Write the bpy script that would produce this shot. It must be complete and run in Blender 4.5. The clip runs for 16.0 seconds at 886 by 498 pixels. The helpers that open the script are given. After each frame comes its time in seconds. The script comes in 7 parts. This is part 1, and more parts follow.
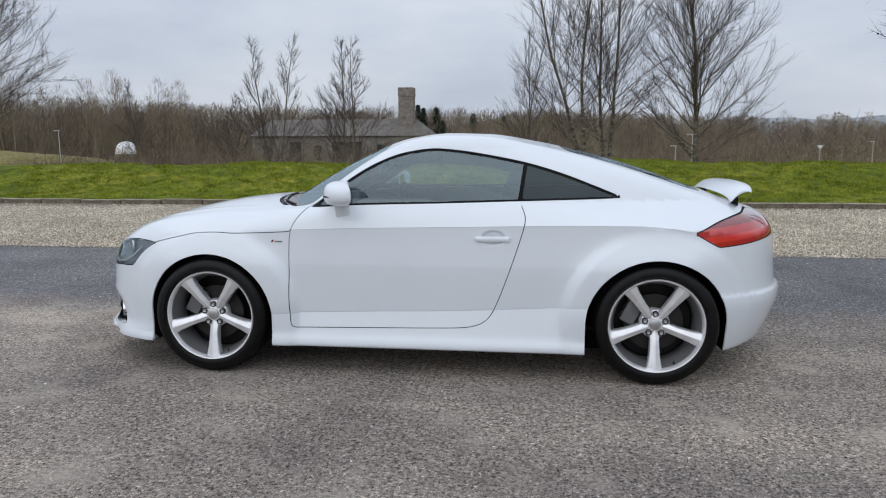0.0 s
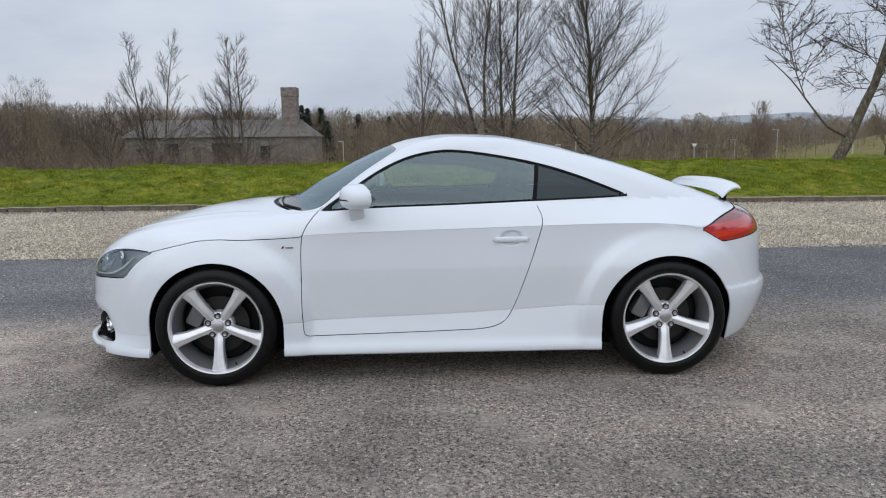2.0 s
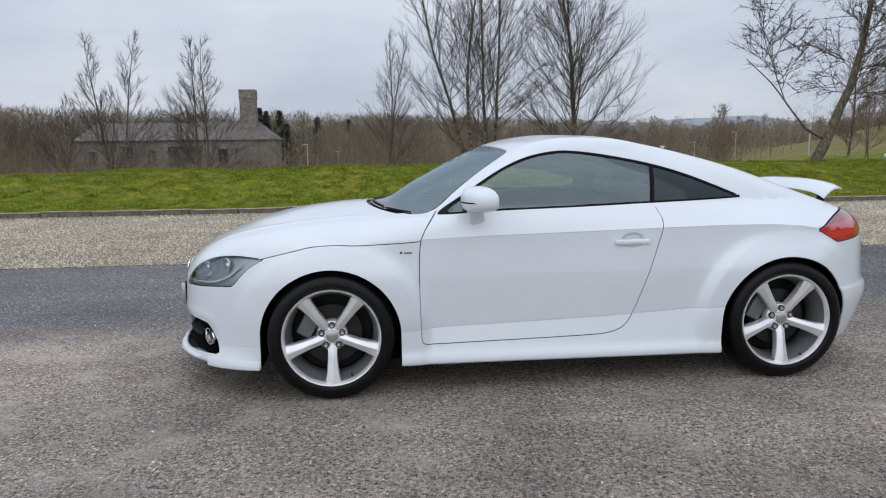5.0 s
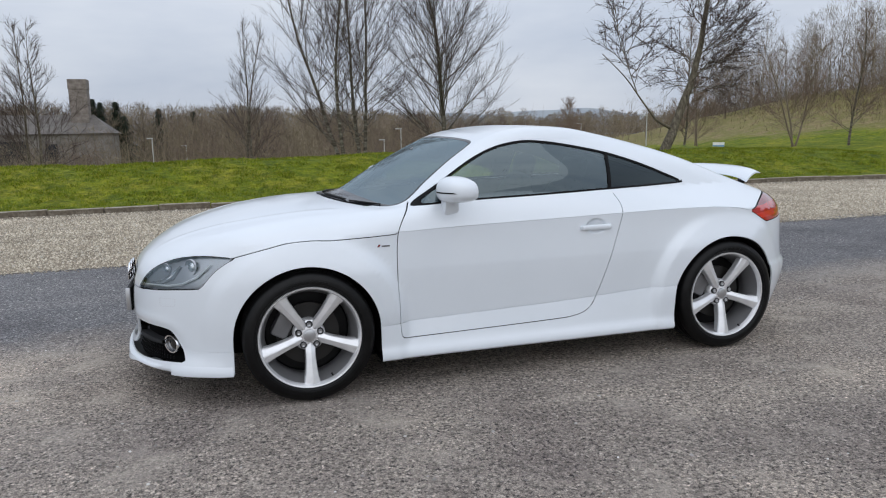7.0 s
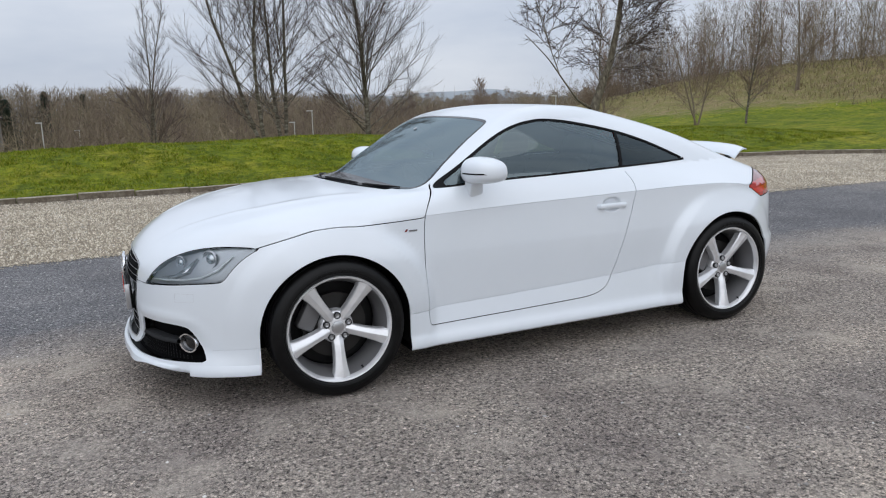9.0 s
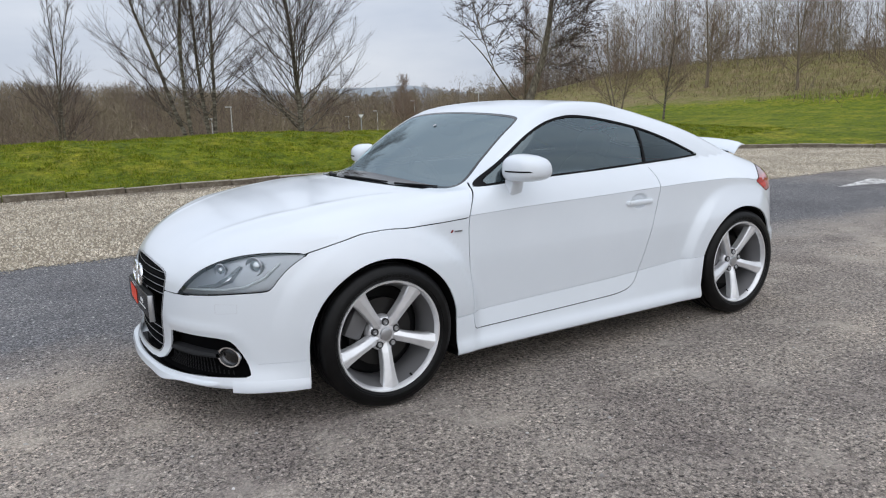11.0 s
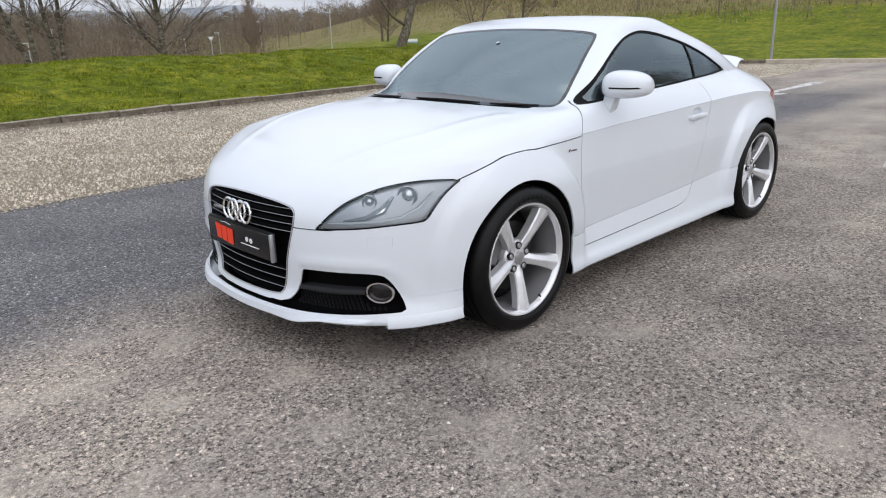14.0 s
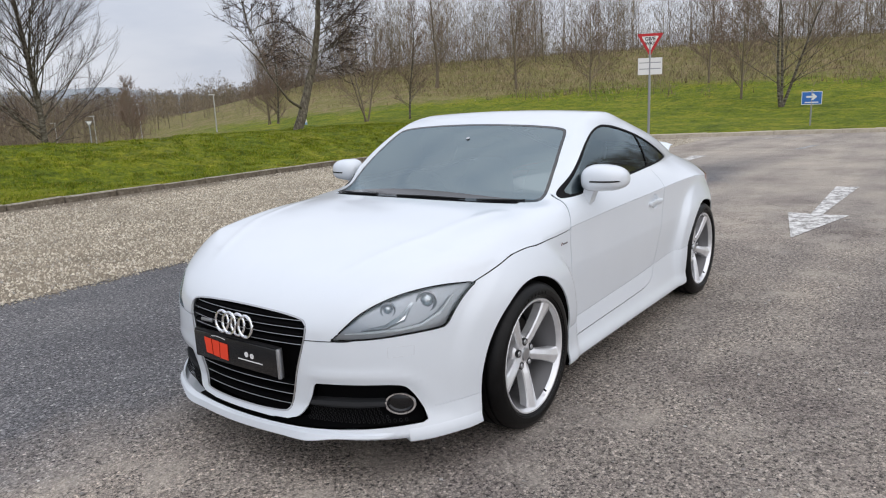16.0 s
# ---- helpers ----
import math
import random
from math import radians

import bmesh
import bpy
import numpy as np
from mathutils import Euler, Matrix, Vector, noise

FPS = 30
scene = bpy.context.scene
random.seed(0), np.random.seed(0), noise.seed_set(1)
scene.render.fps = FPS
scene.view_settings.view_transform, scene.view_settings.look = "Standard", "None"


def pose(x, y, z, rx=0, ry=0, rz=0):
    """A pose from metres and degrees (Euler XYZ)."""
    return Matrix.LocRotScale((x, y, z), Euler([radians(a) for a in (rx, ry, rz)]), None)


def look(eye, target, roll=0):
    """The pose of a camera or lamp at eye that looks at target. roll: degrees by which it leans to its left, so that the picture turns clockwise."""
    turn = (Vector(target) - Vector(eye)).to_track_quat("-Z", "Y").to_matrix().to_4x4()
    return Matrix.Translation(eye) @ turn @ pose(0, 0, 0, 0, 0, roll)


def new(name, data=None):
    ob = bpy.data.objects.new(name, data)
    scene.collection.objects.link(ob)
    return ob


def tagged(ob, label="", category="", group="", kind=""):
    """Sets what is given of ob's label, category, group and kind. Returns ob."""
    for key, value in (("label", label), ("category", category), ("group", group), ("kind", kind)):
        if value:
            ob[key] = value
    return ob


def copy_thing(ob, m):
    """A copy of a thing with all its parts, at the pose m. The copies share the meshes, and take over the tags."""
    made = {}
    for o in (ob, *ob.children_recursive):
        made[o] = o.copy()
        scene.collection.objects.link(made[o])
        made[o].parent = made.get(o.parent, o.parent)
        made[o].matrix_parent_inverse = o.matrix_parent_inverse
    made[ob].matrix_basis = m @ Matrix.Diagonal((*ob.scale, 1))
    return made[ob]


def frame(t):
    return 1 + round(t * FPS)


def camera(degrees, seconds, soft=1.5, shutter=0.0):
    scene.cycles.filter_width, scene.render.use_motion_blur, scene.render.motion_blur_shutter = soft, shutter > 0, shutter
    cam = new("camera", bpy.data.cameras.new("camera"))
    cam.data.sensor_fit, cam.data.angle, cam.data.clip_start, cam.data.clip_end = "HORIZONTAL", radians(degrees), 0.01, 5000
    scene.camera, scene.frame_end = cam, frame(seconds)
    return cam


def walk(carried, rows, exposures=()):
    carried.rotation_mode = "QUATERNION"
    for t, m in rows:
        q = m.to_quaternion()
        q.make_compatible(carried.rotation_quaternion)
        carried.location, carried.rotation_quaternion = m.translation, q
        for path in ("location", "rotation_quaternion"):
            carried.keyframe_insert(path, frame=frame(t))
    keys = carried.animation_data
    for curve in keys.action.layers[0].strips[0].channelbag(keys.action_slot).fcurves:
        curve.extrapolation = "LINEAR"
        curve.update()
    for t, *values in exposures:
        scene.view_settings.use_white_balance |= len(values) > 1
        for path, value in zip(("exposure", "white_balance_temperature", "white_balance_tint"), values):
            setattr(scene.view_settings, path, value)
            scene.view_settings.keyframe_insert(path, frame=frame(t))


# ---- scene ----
cam = camera(63.8, 16.0, 1.1)
METRES, EYE, TILT, LEAN, TURN = 5.436, 1.299, 0.0, 0.0, 6.71
ROWS = [
    (0.0, 0.0, 0.0, 0.0, -0.03, -8.58, 0.19),
    (0.5, -0.0362, 0.0147, 0.0017, -1.22, -8.73, 0.18),
    (1.0, -0.0738, 0.0106, 0.0011, -2.93, -8.71, 0.22),
    (1.5, -0.1116, 0.0041, 0.0022, -7.48, -8.61, 0.33),
    (2.0, -0.1318, 0.0149, 0.0016, -9.38, -8.61, 0.55),
    (2.5, -0.1478, 0.0341, 0.0045, -9.96, -8.84, 0.68),
    (3.0, -0.1782, 0.0379, 0.0038, -10.31, -8.6, 0.58),
    (3.2, -0.1914, 0.0355, 0.0037, -10.34, -8.49, 0.66),
    (5.3, -0.3032, 0.0710, 0.0011, -14.35, -8.38, 0.60),
    (5.5, -0.3176, 0.07, 0.0011, -17.0, -8.26, 0.7),
    (6.0, -0.3492, 0.074, 0.0004, -22.57, -8.63, 0.85),
    (6.5, -0.37, 0.0922, -0.0021, -23.83, -9.07, 1.02),
    (7.0, -0.3916, 0.109, 0.0008, -24.69, -9.19, 1.02),
    (7.5, -0.4278, 0.1193, 0.0017, -26.35, -9.35, 1.0),
    (8.0, -0.4523, 0.1279, 0.0012, -28.4, -9.83, 1.09),
    (8.5, -0.4633, 0.1516, -0.0005, -30.16, -10.77, 1.26),
    (8.7, -0.468, 0.1637, 0.0, -30.93, -10.81, 1.35),
    (10.8, -0.5500, 0.2510, 0.0028, -38.55, -11.15, 1.45),
    (11.0, -0.5548, 0.2619, 0.0033, -38.8, -11.23, 1.44),
    (11.5, -0.5768, 0.2845, 0.003, -39.21, -11.25, 1.41),
    (12.0, -0.6138, 0.3087, 0.001, -40.81, -11.55, 1.29),
    (12.5, -0.6337, 0.3424, -0.0018, -42.77, -13.53, 1.44),
    (13.0, -0.6483, 0.377, -0.0011, -44.28, -15.39, 1.48),
    (13.5, -0.6826, 0.406, -0.0007, -47.48, -16.58, 1.58),
    (14.0, -0.7097, 0.4323, 0.0049, -51.4, -17.53, 1.7),
    (14.5, -0.7131, 0.4618, 0.012, -53.13, -17.72, 1.93),
    (15.0, -0.7192, 0.4873, 0.0218, -55.6, -16.49, 2.06),
    (15.5, -0.7355, 0.508, 0.0269, -58.6, -14.14, 2.14),
    (16.0, -0.7494, 0.5162, 0.0268, -60.77, -11.94, 2.36),
]
walk(cam, [(t, pose(0.54, -4.637, EYE, TILT, LEAN, TURN) @ pose(METRES * x, METRES * y, METRES * z, 90 + pitch, roll, yaw)) for t, x, y, z, yaw, pitch, roll in ROWS],
     exposures=[(0.0, -0.03, 6450, 11), (5.5, 0.0, 6450, 11), (8.5, 0.06, 6500, 11), (11.0, 0.14, 6550, 11), (12.5, 0.15, 6600, 12), (14.0, 0.26, 6700, 13), (15.0, 0.25, 6800, 14), (16.0, 0.17, 6750, 13)])

# ---- sky, sun ----
SUN_HEIGHT, SUN_BEARING = 44.0, 200.0
world = bpy.data.worlds.new("overcast_sky")
scene.world = world
world.use_nodes = True
wn, wl = world.node_tree.nodes, world.node_tree.links
wn.clear()
w_out, w_back = wn.new("ShaderNodeOutputWorld"), wn.new("ShaderNodeBackground")
w_sky = wn.new("ShaderNodeTexSky")
w_sky.sky_type, w_sky.sun_disc = "NISHITA", False
w_sky.sun_elevation, w_sky.sun_rotation = radians(SUN_HEIGHT), radians(SUN_BEARING)
w_sky.air_density, w_sky.dust_density = 1.0, 3.0
w_tex = wn.new("ShaderNodeTexCoord")
w_sep = wn.new("ShaderNodeSeparateXYZ")
wl.new(w_tex.outputs["Generated"], w_sep.inputs[0])
# an overcast dome is brighter overhead than at the horizon
w_up = wn.new("ShaderNodeMapRange")
w_up.inputs["From Min"].default_value, w_up.inputs["From Max"].default_value = 0.0, 1.0
w_up.inputs["To Min"].default_value, w_up.inputs["To Max"].default_value = 0.67, 1.27
wl.new(w_sep.outputs["Z"], w_up.inputs["Value"])
w_map = wn.new("ShaderNodeMapping")
w_map.inputs["Scale"].default_value = (1.2, 1.2, 4.0)
wl.new(w_tex.outputs["Generated"], w_map.inputs["Vector"])
w_cloud = wn.new("ShaderNodeTexNoise")
w_cloud.inputs["Scale"].default_value, w_cloud.inputs["Detail"].default_value, w_cloud.inputs["Roughness"].default_value = 2.2, 5.0, 0.55
wl.new(w_map.outputs[0], w_cloud.inputs["Vector"])
w_ramp = wn.new("ShaderNodeValToRGB")
w_ramp.color_ramp.elements[0].position, w_ramp.color_ramp.elements[0].color = 0.30, (0.70, 0.79, 0.94, 1)
w_ramp.color_ramp.elements[1].position, w_ramp.color_ramp.elements[1].color = 0.68, (0.97, 1.04, 1.14, 1)
wl.new(w_cloud.outputs["Fac"], w_ramp.inputs[0])
w_mul = wn.new("ShaderNodeVectorMath")
w_mul.operation = "SCALE"
wl.new(w_ramp.outputs[0], w_mul.inputs[0])
wl.new(w_up.outputs[0], w_mul.inputs["Scale"])
w_skyk = wn.new("ShaderNodeVectorMath")
w_skyk.operation = "SCALE"
w_skyk.inputs["Scale"].default_value = 0.08
wl.new(w_sky.outputs[0], w_skyk.inputs[0])
w_mix = wn.new("ShaderNodeMix")
w_mix.data_type = "RGBA"
w_mix.inputs[0].default_value = 0.93
wl.new(w_skyk.outputs[0], w_mix.inputs[6])
wl.new(w_mul.outputs[0], w_mix.inputs[7])
wl.new(w_mix.outputs[2], w_back.inputs["Color"])
w_back.inputs["Strength"].default_value = 1.0
wl.new(w_back.outputs[0], w_out.inputs[0])

sun_data = bpy.data.lights.new("sun", "SUN")
sun_data.energy, sun_data.angle, sun_data.color = 0.8, radians(100), (1.0, 0.97, 0.92)
sun = new("sun", sun_data)
# bearing is turned from +y towards +x, as the sky's sun rotation is
_b, _h = radians(SUN_BEARING), radians(SUN_HEIGHT)
sun.matrix_world = look((math.sin(_b) * math.cos(_h) * 50, math.cos(_b) * math.cos(_h) * 50, math.sin(_h) * 50), (0, 0, 0))

# ---- materials ----
def material(name, color, rough=0.6, metal=0.0, coat=0.0, spec=0.5, coat_rough=0.03):
    m = bpy.data.materials.new(name)
    m.use_nodes = True
    b = m.node_tree.nodes["Principled BSDF"]
    b.inputs["Base Color"].default_value = (*color, 1)
    b.inputs["Roughness"].default_value, b.inputs["Metallic"].default_value = rough, metal
    b.inputs["Coat Weight"].default_value, b.inputs["Coat Roughness"].default_value = coat, coat_rough
    b.inputs["Specular IOR Level"].default_value = spec
    return m


def node(m, kind, **values):
    n = m.node_tree.nodes.new(kind)
    for key, value in values.items():
        n.inputs[key.replace("_", " ")].default_value = value
    return n


def wire(m, a, b):
    m.node_tree.links.new(a, b)


def bsdf(m):
    return m.node_tree.nodes["Principled BSDF"]


def where(m, scale=(1, 1, 1), kind="Object"):
    tc = m.node_tree.nodes.new("ShaderNodeTexCoord")
    mp = m.node_tree.nodes.new("ShaderNodeMapping")
    mp.inputs["Scale"].default_value = scale
    wire(m, tc.outputs[kind], mp.inputs["Vector"])
    return mp.outputs[0]


def noisy(m, vec, scale, detail=4.0, rough=0.55):
    n = node(m, "ShaderNodeTexNoise", Scale=scale, Detail=detail, Roughness=rough)
    wire(m, vec, n.inputs["Vector"])
    return n.outputs["Fac"]


def ramp(m, fac, stops):
    r = m.node_tree.nodes.new("ShaderNodeValToRGB")
    els = r.color_ramp.elements
    while len(els) < len(stops):
        els.new(0.5)
    for e, (p, c) in zip(els, stops):
        e.position, e.color = p, (*c, 1)
    wire(m, fac, r.inputs[0])
    return r.outputs[0]


def mixed(m, fac, a, b, mode="MIX"):
    n = m.node_tree.nodes.new("ShaderNodeMix")
    n.data_type, n.blend_type = "RGBA", mode
    for value, socket in ((fac, n.inputs[0]), (a, n.inputs[6]), (b, n.inputs[7])):
        if isinstance(value, (int, float)):
            socket.default_value = value
        elif isinstance(value, tuple):
            socket.default_value = (*value, 1)
        else:
            wire(m, value, socket)
    return n.outputs[2]


def bump(m, height, strength, distance):
    n = node(m, "ShaderNodeBump", Strength=strength, Distance=distance)
    wire(m, height, n.inputs["Height"])
    wire(m, n.outputs[0], bsdf(m).inputs["Normal"])


def paint(m, color):
    wire(m, color, bsdf(m).inputs["Base Color"])


def asphalt():
    """Worn tarmac: fine chippings of mixed greys, patches and stains; beside the gravel a newer, darker lane."""
    m = material("worn_asphalt", (0.1, 0.1, 0.1), 0.85, spec=0.3)
    v = where(m)
    stones = node(m, "ShaderNodeTexVoronoi", Scale=84.0)
    wire(m, v, stones.inputs["Vector"])
    cracks = node(m, "ShaderNodeTexVoronoi", Scale=84.0)
    cracks.feature = "DISTANCE_TO_EDGE"
    wire(m, v, cracks.inputs["Vector"])
    gaps = ramp(m, cracks.outputs["Distance"], [(0.02, (0.50, 0.50, 0.51)), (0.15, (1.08, 1.08, 1.08))])
    bits = m.node_tree.nodes.new("ShaderNodeRGBToBW")
    wire(m, stones.outputs["Color"], bits.inputs[0])
    old = ramp(m, bits.outputs[0], [(0.10, (0.150, 0.137, 0.124)), (0.35, (0.238, 0.218, 0.198)), (0.80, (0.315, 0.289, 0.263)), (0.96, (0.47, 0.435, 0.40))])
    newer = ramp(m, bits.outputs[0], [(0.10, (0.052, 0.054, 0.061)), (0.5, (0.112, 0.115, 0.125)), (0.80, (0.185, 0.190, 0.204)), (0.96, (0.36, 0.36, 0.36))])
    blotch = ramp(m, noisy(m, v, 0.8, 7.0, 0.62), [(0.34, (0.68, 0.65, 0.65)), (0.5, (0.965, 0.945, 0.92)), (0.66, (1.14, 1.10, 1.05))])
    streak = ramp(m, noisy(m, where(m, (0.10, 1.0, 1.0)), 1.3, 4.0), [(0.35, (0.82, 0.82, 0.84)), (0.65, (1.10, 1.09, 1.07))])
    pits = noisy(m, v, 58.0, 3.0, 0.62)
    mid = mixed(m, 1.0, ramp(m, noisy(m, v, 30.0, 4.0, 0.65), [(0.38, (0.70, 0.70, 0.71)), (0.62, (1.22, 1.20, 1.18))]), ramp(m, pits, [(0.38, (0.22, 0.22, 0.23)), (0.45, (1.0, 1.0, 1.0)), (0.66, (1.20, 1.20, 1.20))]), "MULTIPLY")
    tone = mixed(m, 1.0, blotch, streak, "MULTIPLY")
    mid = mixed(m, 1.0, mid, gaps, "MULTIPLY")
    old, newer = mixed(m, 1.0, old, mid, "MULTIPLY"), mixed(m, 1.0, newer, mid, "MULTIPLY")
    sep = m.node_tree.nodes.new("ShaderNodeSeparateXYZ")
    wire(m, v, sep.inputs[0])
    # smooth patches where dust has filled the texture
    fill = node(m, "ShaderNodeMath")
    fill.operation = "MULTIPLY_ADD"
    more = node(m, "ShaderNodeMapRange", From_Min=0.0, From_Max=-4.5)
    wire(m, sep.outputs["X"], more.inputs["Value"])
    east = node(m, "ShaderNodeMapRange", From_Min=2.6, From_Max=7.0, To_Max=3.2)
    wire(m, sep.outputs["X"], east.inputs["Value"])
    worn = node(m, "ShaderNodeMath")
    wire(m, more.outputs[0], worn.inputs[0])
    wire(m, east.outputs[0], worn.inputs[1])
    wire(m, worn.outputs[0], fill.inputs[0])
    fill.inputs[1].default_value = 0.07
    wire(m, noisy(m, v, 2.6, 9.0, 0.74), fill.inputs[2])
    fines = ramp(m, noisy(m, v, 150.0, 3.0, 0.6), [(0.3, (0.245, 0.226, 0.204)), (0.7, (0.36, 0.332, 0.300))])
    old = mixed(m, ramp(m, fill.outputs[0], [(0.52, (0.0, 0.0, 0.0)), (0.66, (0.66, 0.66, 0.66))]), old, fines)
    # view-dependent brightness put into the colour: tarmac painted paler towards the west
    west_lift = node(m, "ShaderNodeMapRange", From_Min=-0.6, From_Max=-3.4)
    wire(m, sep.outputs["X"], west_lift.inputs["Value"])
    tone = mixed(m, 1.0, tone, mixed(m, west_lift.outputs[0], (1.55, 1.53, 1.50), (1.86, 1.83, 1.78)), "MULTIPLY")
    ragged = node(m, "ShaderNodeMath")
    ragged.operation = "MULTIPLY_ADD"
    wire(m, noisy(m, v, 1.6, 7.0, 0.7), ragged.inputs[0])
    ragged.inputs[1].default_value = 1.5
    wire(m, sep.outputs["Y"], ragged.inputs[2])
    lane = node(m, "ShaderNodeMapRange", From_Min=1.15, From_Max=1.85)
    wire(m, ragged.outputs[0], lane.inputs["Value"])
    ends = node(m, "ShaderNodeMapRange", From_Min=12.5, From_Max=8.0)
    wire(m, sep.outputs["X"], ends.inputs["Value"])
    both = node(m, "ShaderNodeMath")
    both.operation = "MULTIPLY"
    wire(m, lane.outputs[0], both.inputs[0])
    wire(m, ends.outputs[0], both.inputs[1])
    paint(m, mixed(m, 1.0, mixed(m, both.outputs[0], old, newer), tone, "MULTIPLY"))
    rough = node(m, "ShaderNodeMapRange", To_Min=0.9, To_Max=0.55)
    wire(m, both.outputs[0], rough.inputs["Value"])
    wire(m, rough.outputs[0], bsdf(m).inputs["Roughness"])
    bump(m, pits, 1.0, 0.028)
    return m


M_ROAD = asphalt()

M_GRASS = material("mown_grass", (0.06, 0.11, 0.02), 0.9, spec=0.2)
_v = where(M_GRASS)
_c = ramp(M_GRASS, noisy(M_GRASS, _v, 0.55, 6.0, 0.68), [(0.30, (0.072, 0.110, 0.006)), (0.50, (0.145, 0.188, 0.009)), (0.70, (0.245, 0.240, 0.028))])
_c = mixed(M_GRASS, 1.0, _c, ramp(M_GRASS, noisy(M_GRASS, _v, 3.4, 6.0, 0.75), [(0.36, (0.48, 0.56, 0.46)), (0.5, (1.0, 1.0, 1.0)), (0.62, (1.42, 1.26, 1.2))]), "MULTIPLY")
_d = ramp(M_GRASS, noisy(M_GRASS, _v, 11.0, 5.0, 0.72), [(0.32, (0.50, 0.53, 0.45)), (0.66, (1.28, 1.22, 1.15))])
_mown = mixed(M_GRASS, 1.0, _c, _d, "MULTIPLY")
_w = ramp(M_GRASS, noisy(M_GRASS, _v, 0.9, 7.0, 0.75), [(0.30, (0.10, 0.085, 0.038)), (0.42, (0.28, 0.220, 0.125)), (0.54, (0.165, 0.165, 0.050)), (0.62, (0.24, 0.20, 0.09)), (0.72, (0.34, 0.28, 0.17))])
_wild = mixed(M_GRASS, 1.0, _w, _d, "MULTIPLY")
_s = M_GRASS.node_tree.nodes.new("ShaderNodeSeparateXYZ")
wire(M_GRASS, _v, _s.inputs[0])
# rough grass on the upper hill and in the valley
_hi = node(M_GRASS, "ShaderNodeMath")
_hi.operation = "MULTIPLY_ADD"
wire(M_GRASS, noisy(M_GRASS, _v, 0.5, 5.0, 0.7), _hi.inputs[0])
_hi.inputs[1].default_value = 2.2
wire(M_GRASS, _s.outputs["Z"], _hi.inputs[2])
_far = node(M_GRASS, "ShaderNodeMapRange", From_Min=19.0, From_Max=60.0, To_Max=2.6)
wire(M_GRASS, _s.outputs["Y"], _far.inputs["Value"])
_sum = node(M_GRASS, "ShaderNodeMath")
wire(M_GRASS, _hi.outputs[0], _sum.inputs[0])
wire(M_GRASS, _far.outputs[0], _sum.inputs[1])
_up = node(M_GRASS, "ShaderNodeMapRange", From_Min=2.65, From_Max=3.25)
wire(M_GRASS, _sum.outputs[0], _up.inputs["Value"])
_low = node(M_GRASS, "ShaderNodeMapRange", From_Min=0.95, From_Max=0.25)
wire(M_GRASS, _hi.outputs[0], _low.inputs["Value"])
_either = node(M_GRASS, "ShaderNodeMath")
_either.operation = "MAXIMUM"
wire(M_GRASS, _up.outputs[0], _either.inputs[0])
wire(M_GRASS, _low.outputs[0], _either.inputs[1])
paint(M_GRASS, mixed(M_GRASS, _either.outputs[0], _mown, _wild))
bump(M_GRASS, noisy(M_GRASS, _v, 34.0, 5.0, 0.7), 0.9, 0.04)

M_BED = material("gravel_bed", (0.27, 0.235, 0.185), 0.9)
_v = where(M_BED)
_c = mixed(M_BED, 1.0, ramp(M_BED, noisy(M_BED, _v, 60.0, 3.0, 0.7), [(0.3, (0.075, 0.060, 0.042)), (0.7, (0.33, 0.275, 0.195))]), ramp(M_BED, noisy(M_BED, _v, 1.2, 6.0, 0.7), [(0.35, (0.78, 0.76, 0.74)), (0.6, (1.22, 1.22, 1.22))]), "MULTIPLY")
# a strip of soil along the kerb
_s = M_BED.node_tree.nodes.new("ShaderNodeSeparateXYZ")
wire(M_BED, _v, _s.inputs[0])
_y = node(M_BED, "ShaderNodeMath")
_y.operation = "MULTIPLY_ADD"
wire(M_BED, noisy(M_BED, _v, 2.4, 6.0, 0.7), _y.inputs[0])
_y.inputs[1].default_value = 0.9
wire(M_BED, _s.outputs["Y"], _y.inputs[2])
_k = node(M_BED, "ShaderNodeMapRange", From_Min=9.55, From_Max=9.95)
wire(M_BED, _y.outputs[0], _k.inputs["Value"])
paint(M_BED, mixed(M_BED, _k.outputs[0], _c, ramp(M_BED, noisy(M_BED, _v, 30.0, 5.0, 0.7), [(0.3, (0.075, 0.056, 0.038)), (0.7, (0.20, 0.16, 0.115))])))
M_KERB = material("kerb_concrete", (0.24, 0.225, 0.20), 0.9)
_v = where(M_KERB)
_c = ramp(M_KERB, noisy(M_KERB, _v, 9.0, 6.0, 0.7), [(0.3, (0.13, 0.105, 0.075)), (0.5, (0.27, 0.24, 0.19)), (0.7, (0.44, 0.41, 0.35))])
paint(M_KERB, _c)
bump(M_KERB, noisy(M_KERB, _v, 80.0, 3.0), 0.4, 0.004)
# darker brown for every face of a kerb stone but its top
M_KERB_SIDE = material("brown_kerb_side", (0.15, 0.12, 0.09), 0.95)
_v = where(M_KERB_SIDE)
paint(M_KERB_SIDE, ramp(M_KERB_SIDE, noisy(M_KERB_SIDE, _v, 12.0, 6.0, 0.75), [(0.3, (0.07, 0.052, 0.036)), (0.5, (0.14, 0.115, 0.085)), (0.7, (0.27, 0.24, 0.19))]))

M_KERB_PALE = material("sandy_kerb", (0.4, 0.36, 0.3), 0.9)
_v = where(M_KERB_PALE)
paint(M_KERB_PALE, ramp(M_KERB_PALE, noisy(M_KERB_PALE, _v, 7.0, 6.0, 0.7), [(0.3, (0.33, 0.285, 0.22)), (0.7, (0.54, 0.485, 0.40))]))
M_PAINT = material("white_car_paint", (0.70, 0.745, 0.79), 0.32, coat=0.8, coat_rough=0.10)
M_BLACK = material("black_plastic", (0.005, 0.005, 0.0055), 0.5, spec=0.2)


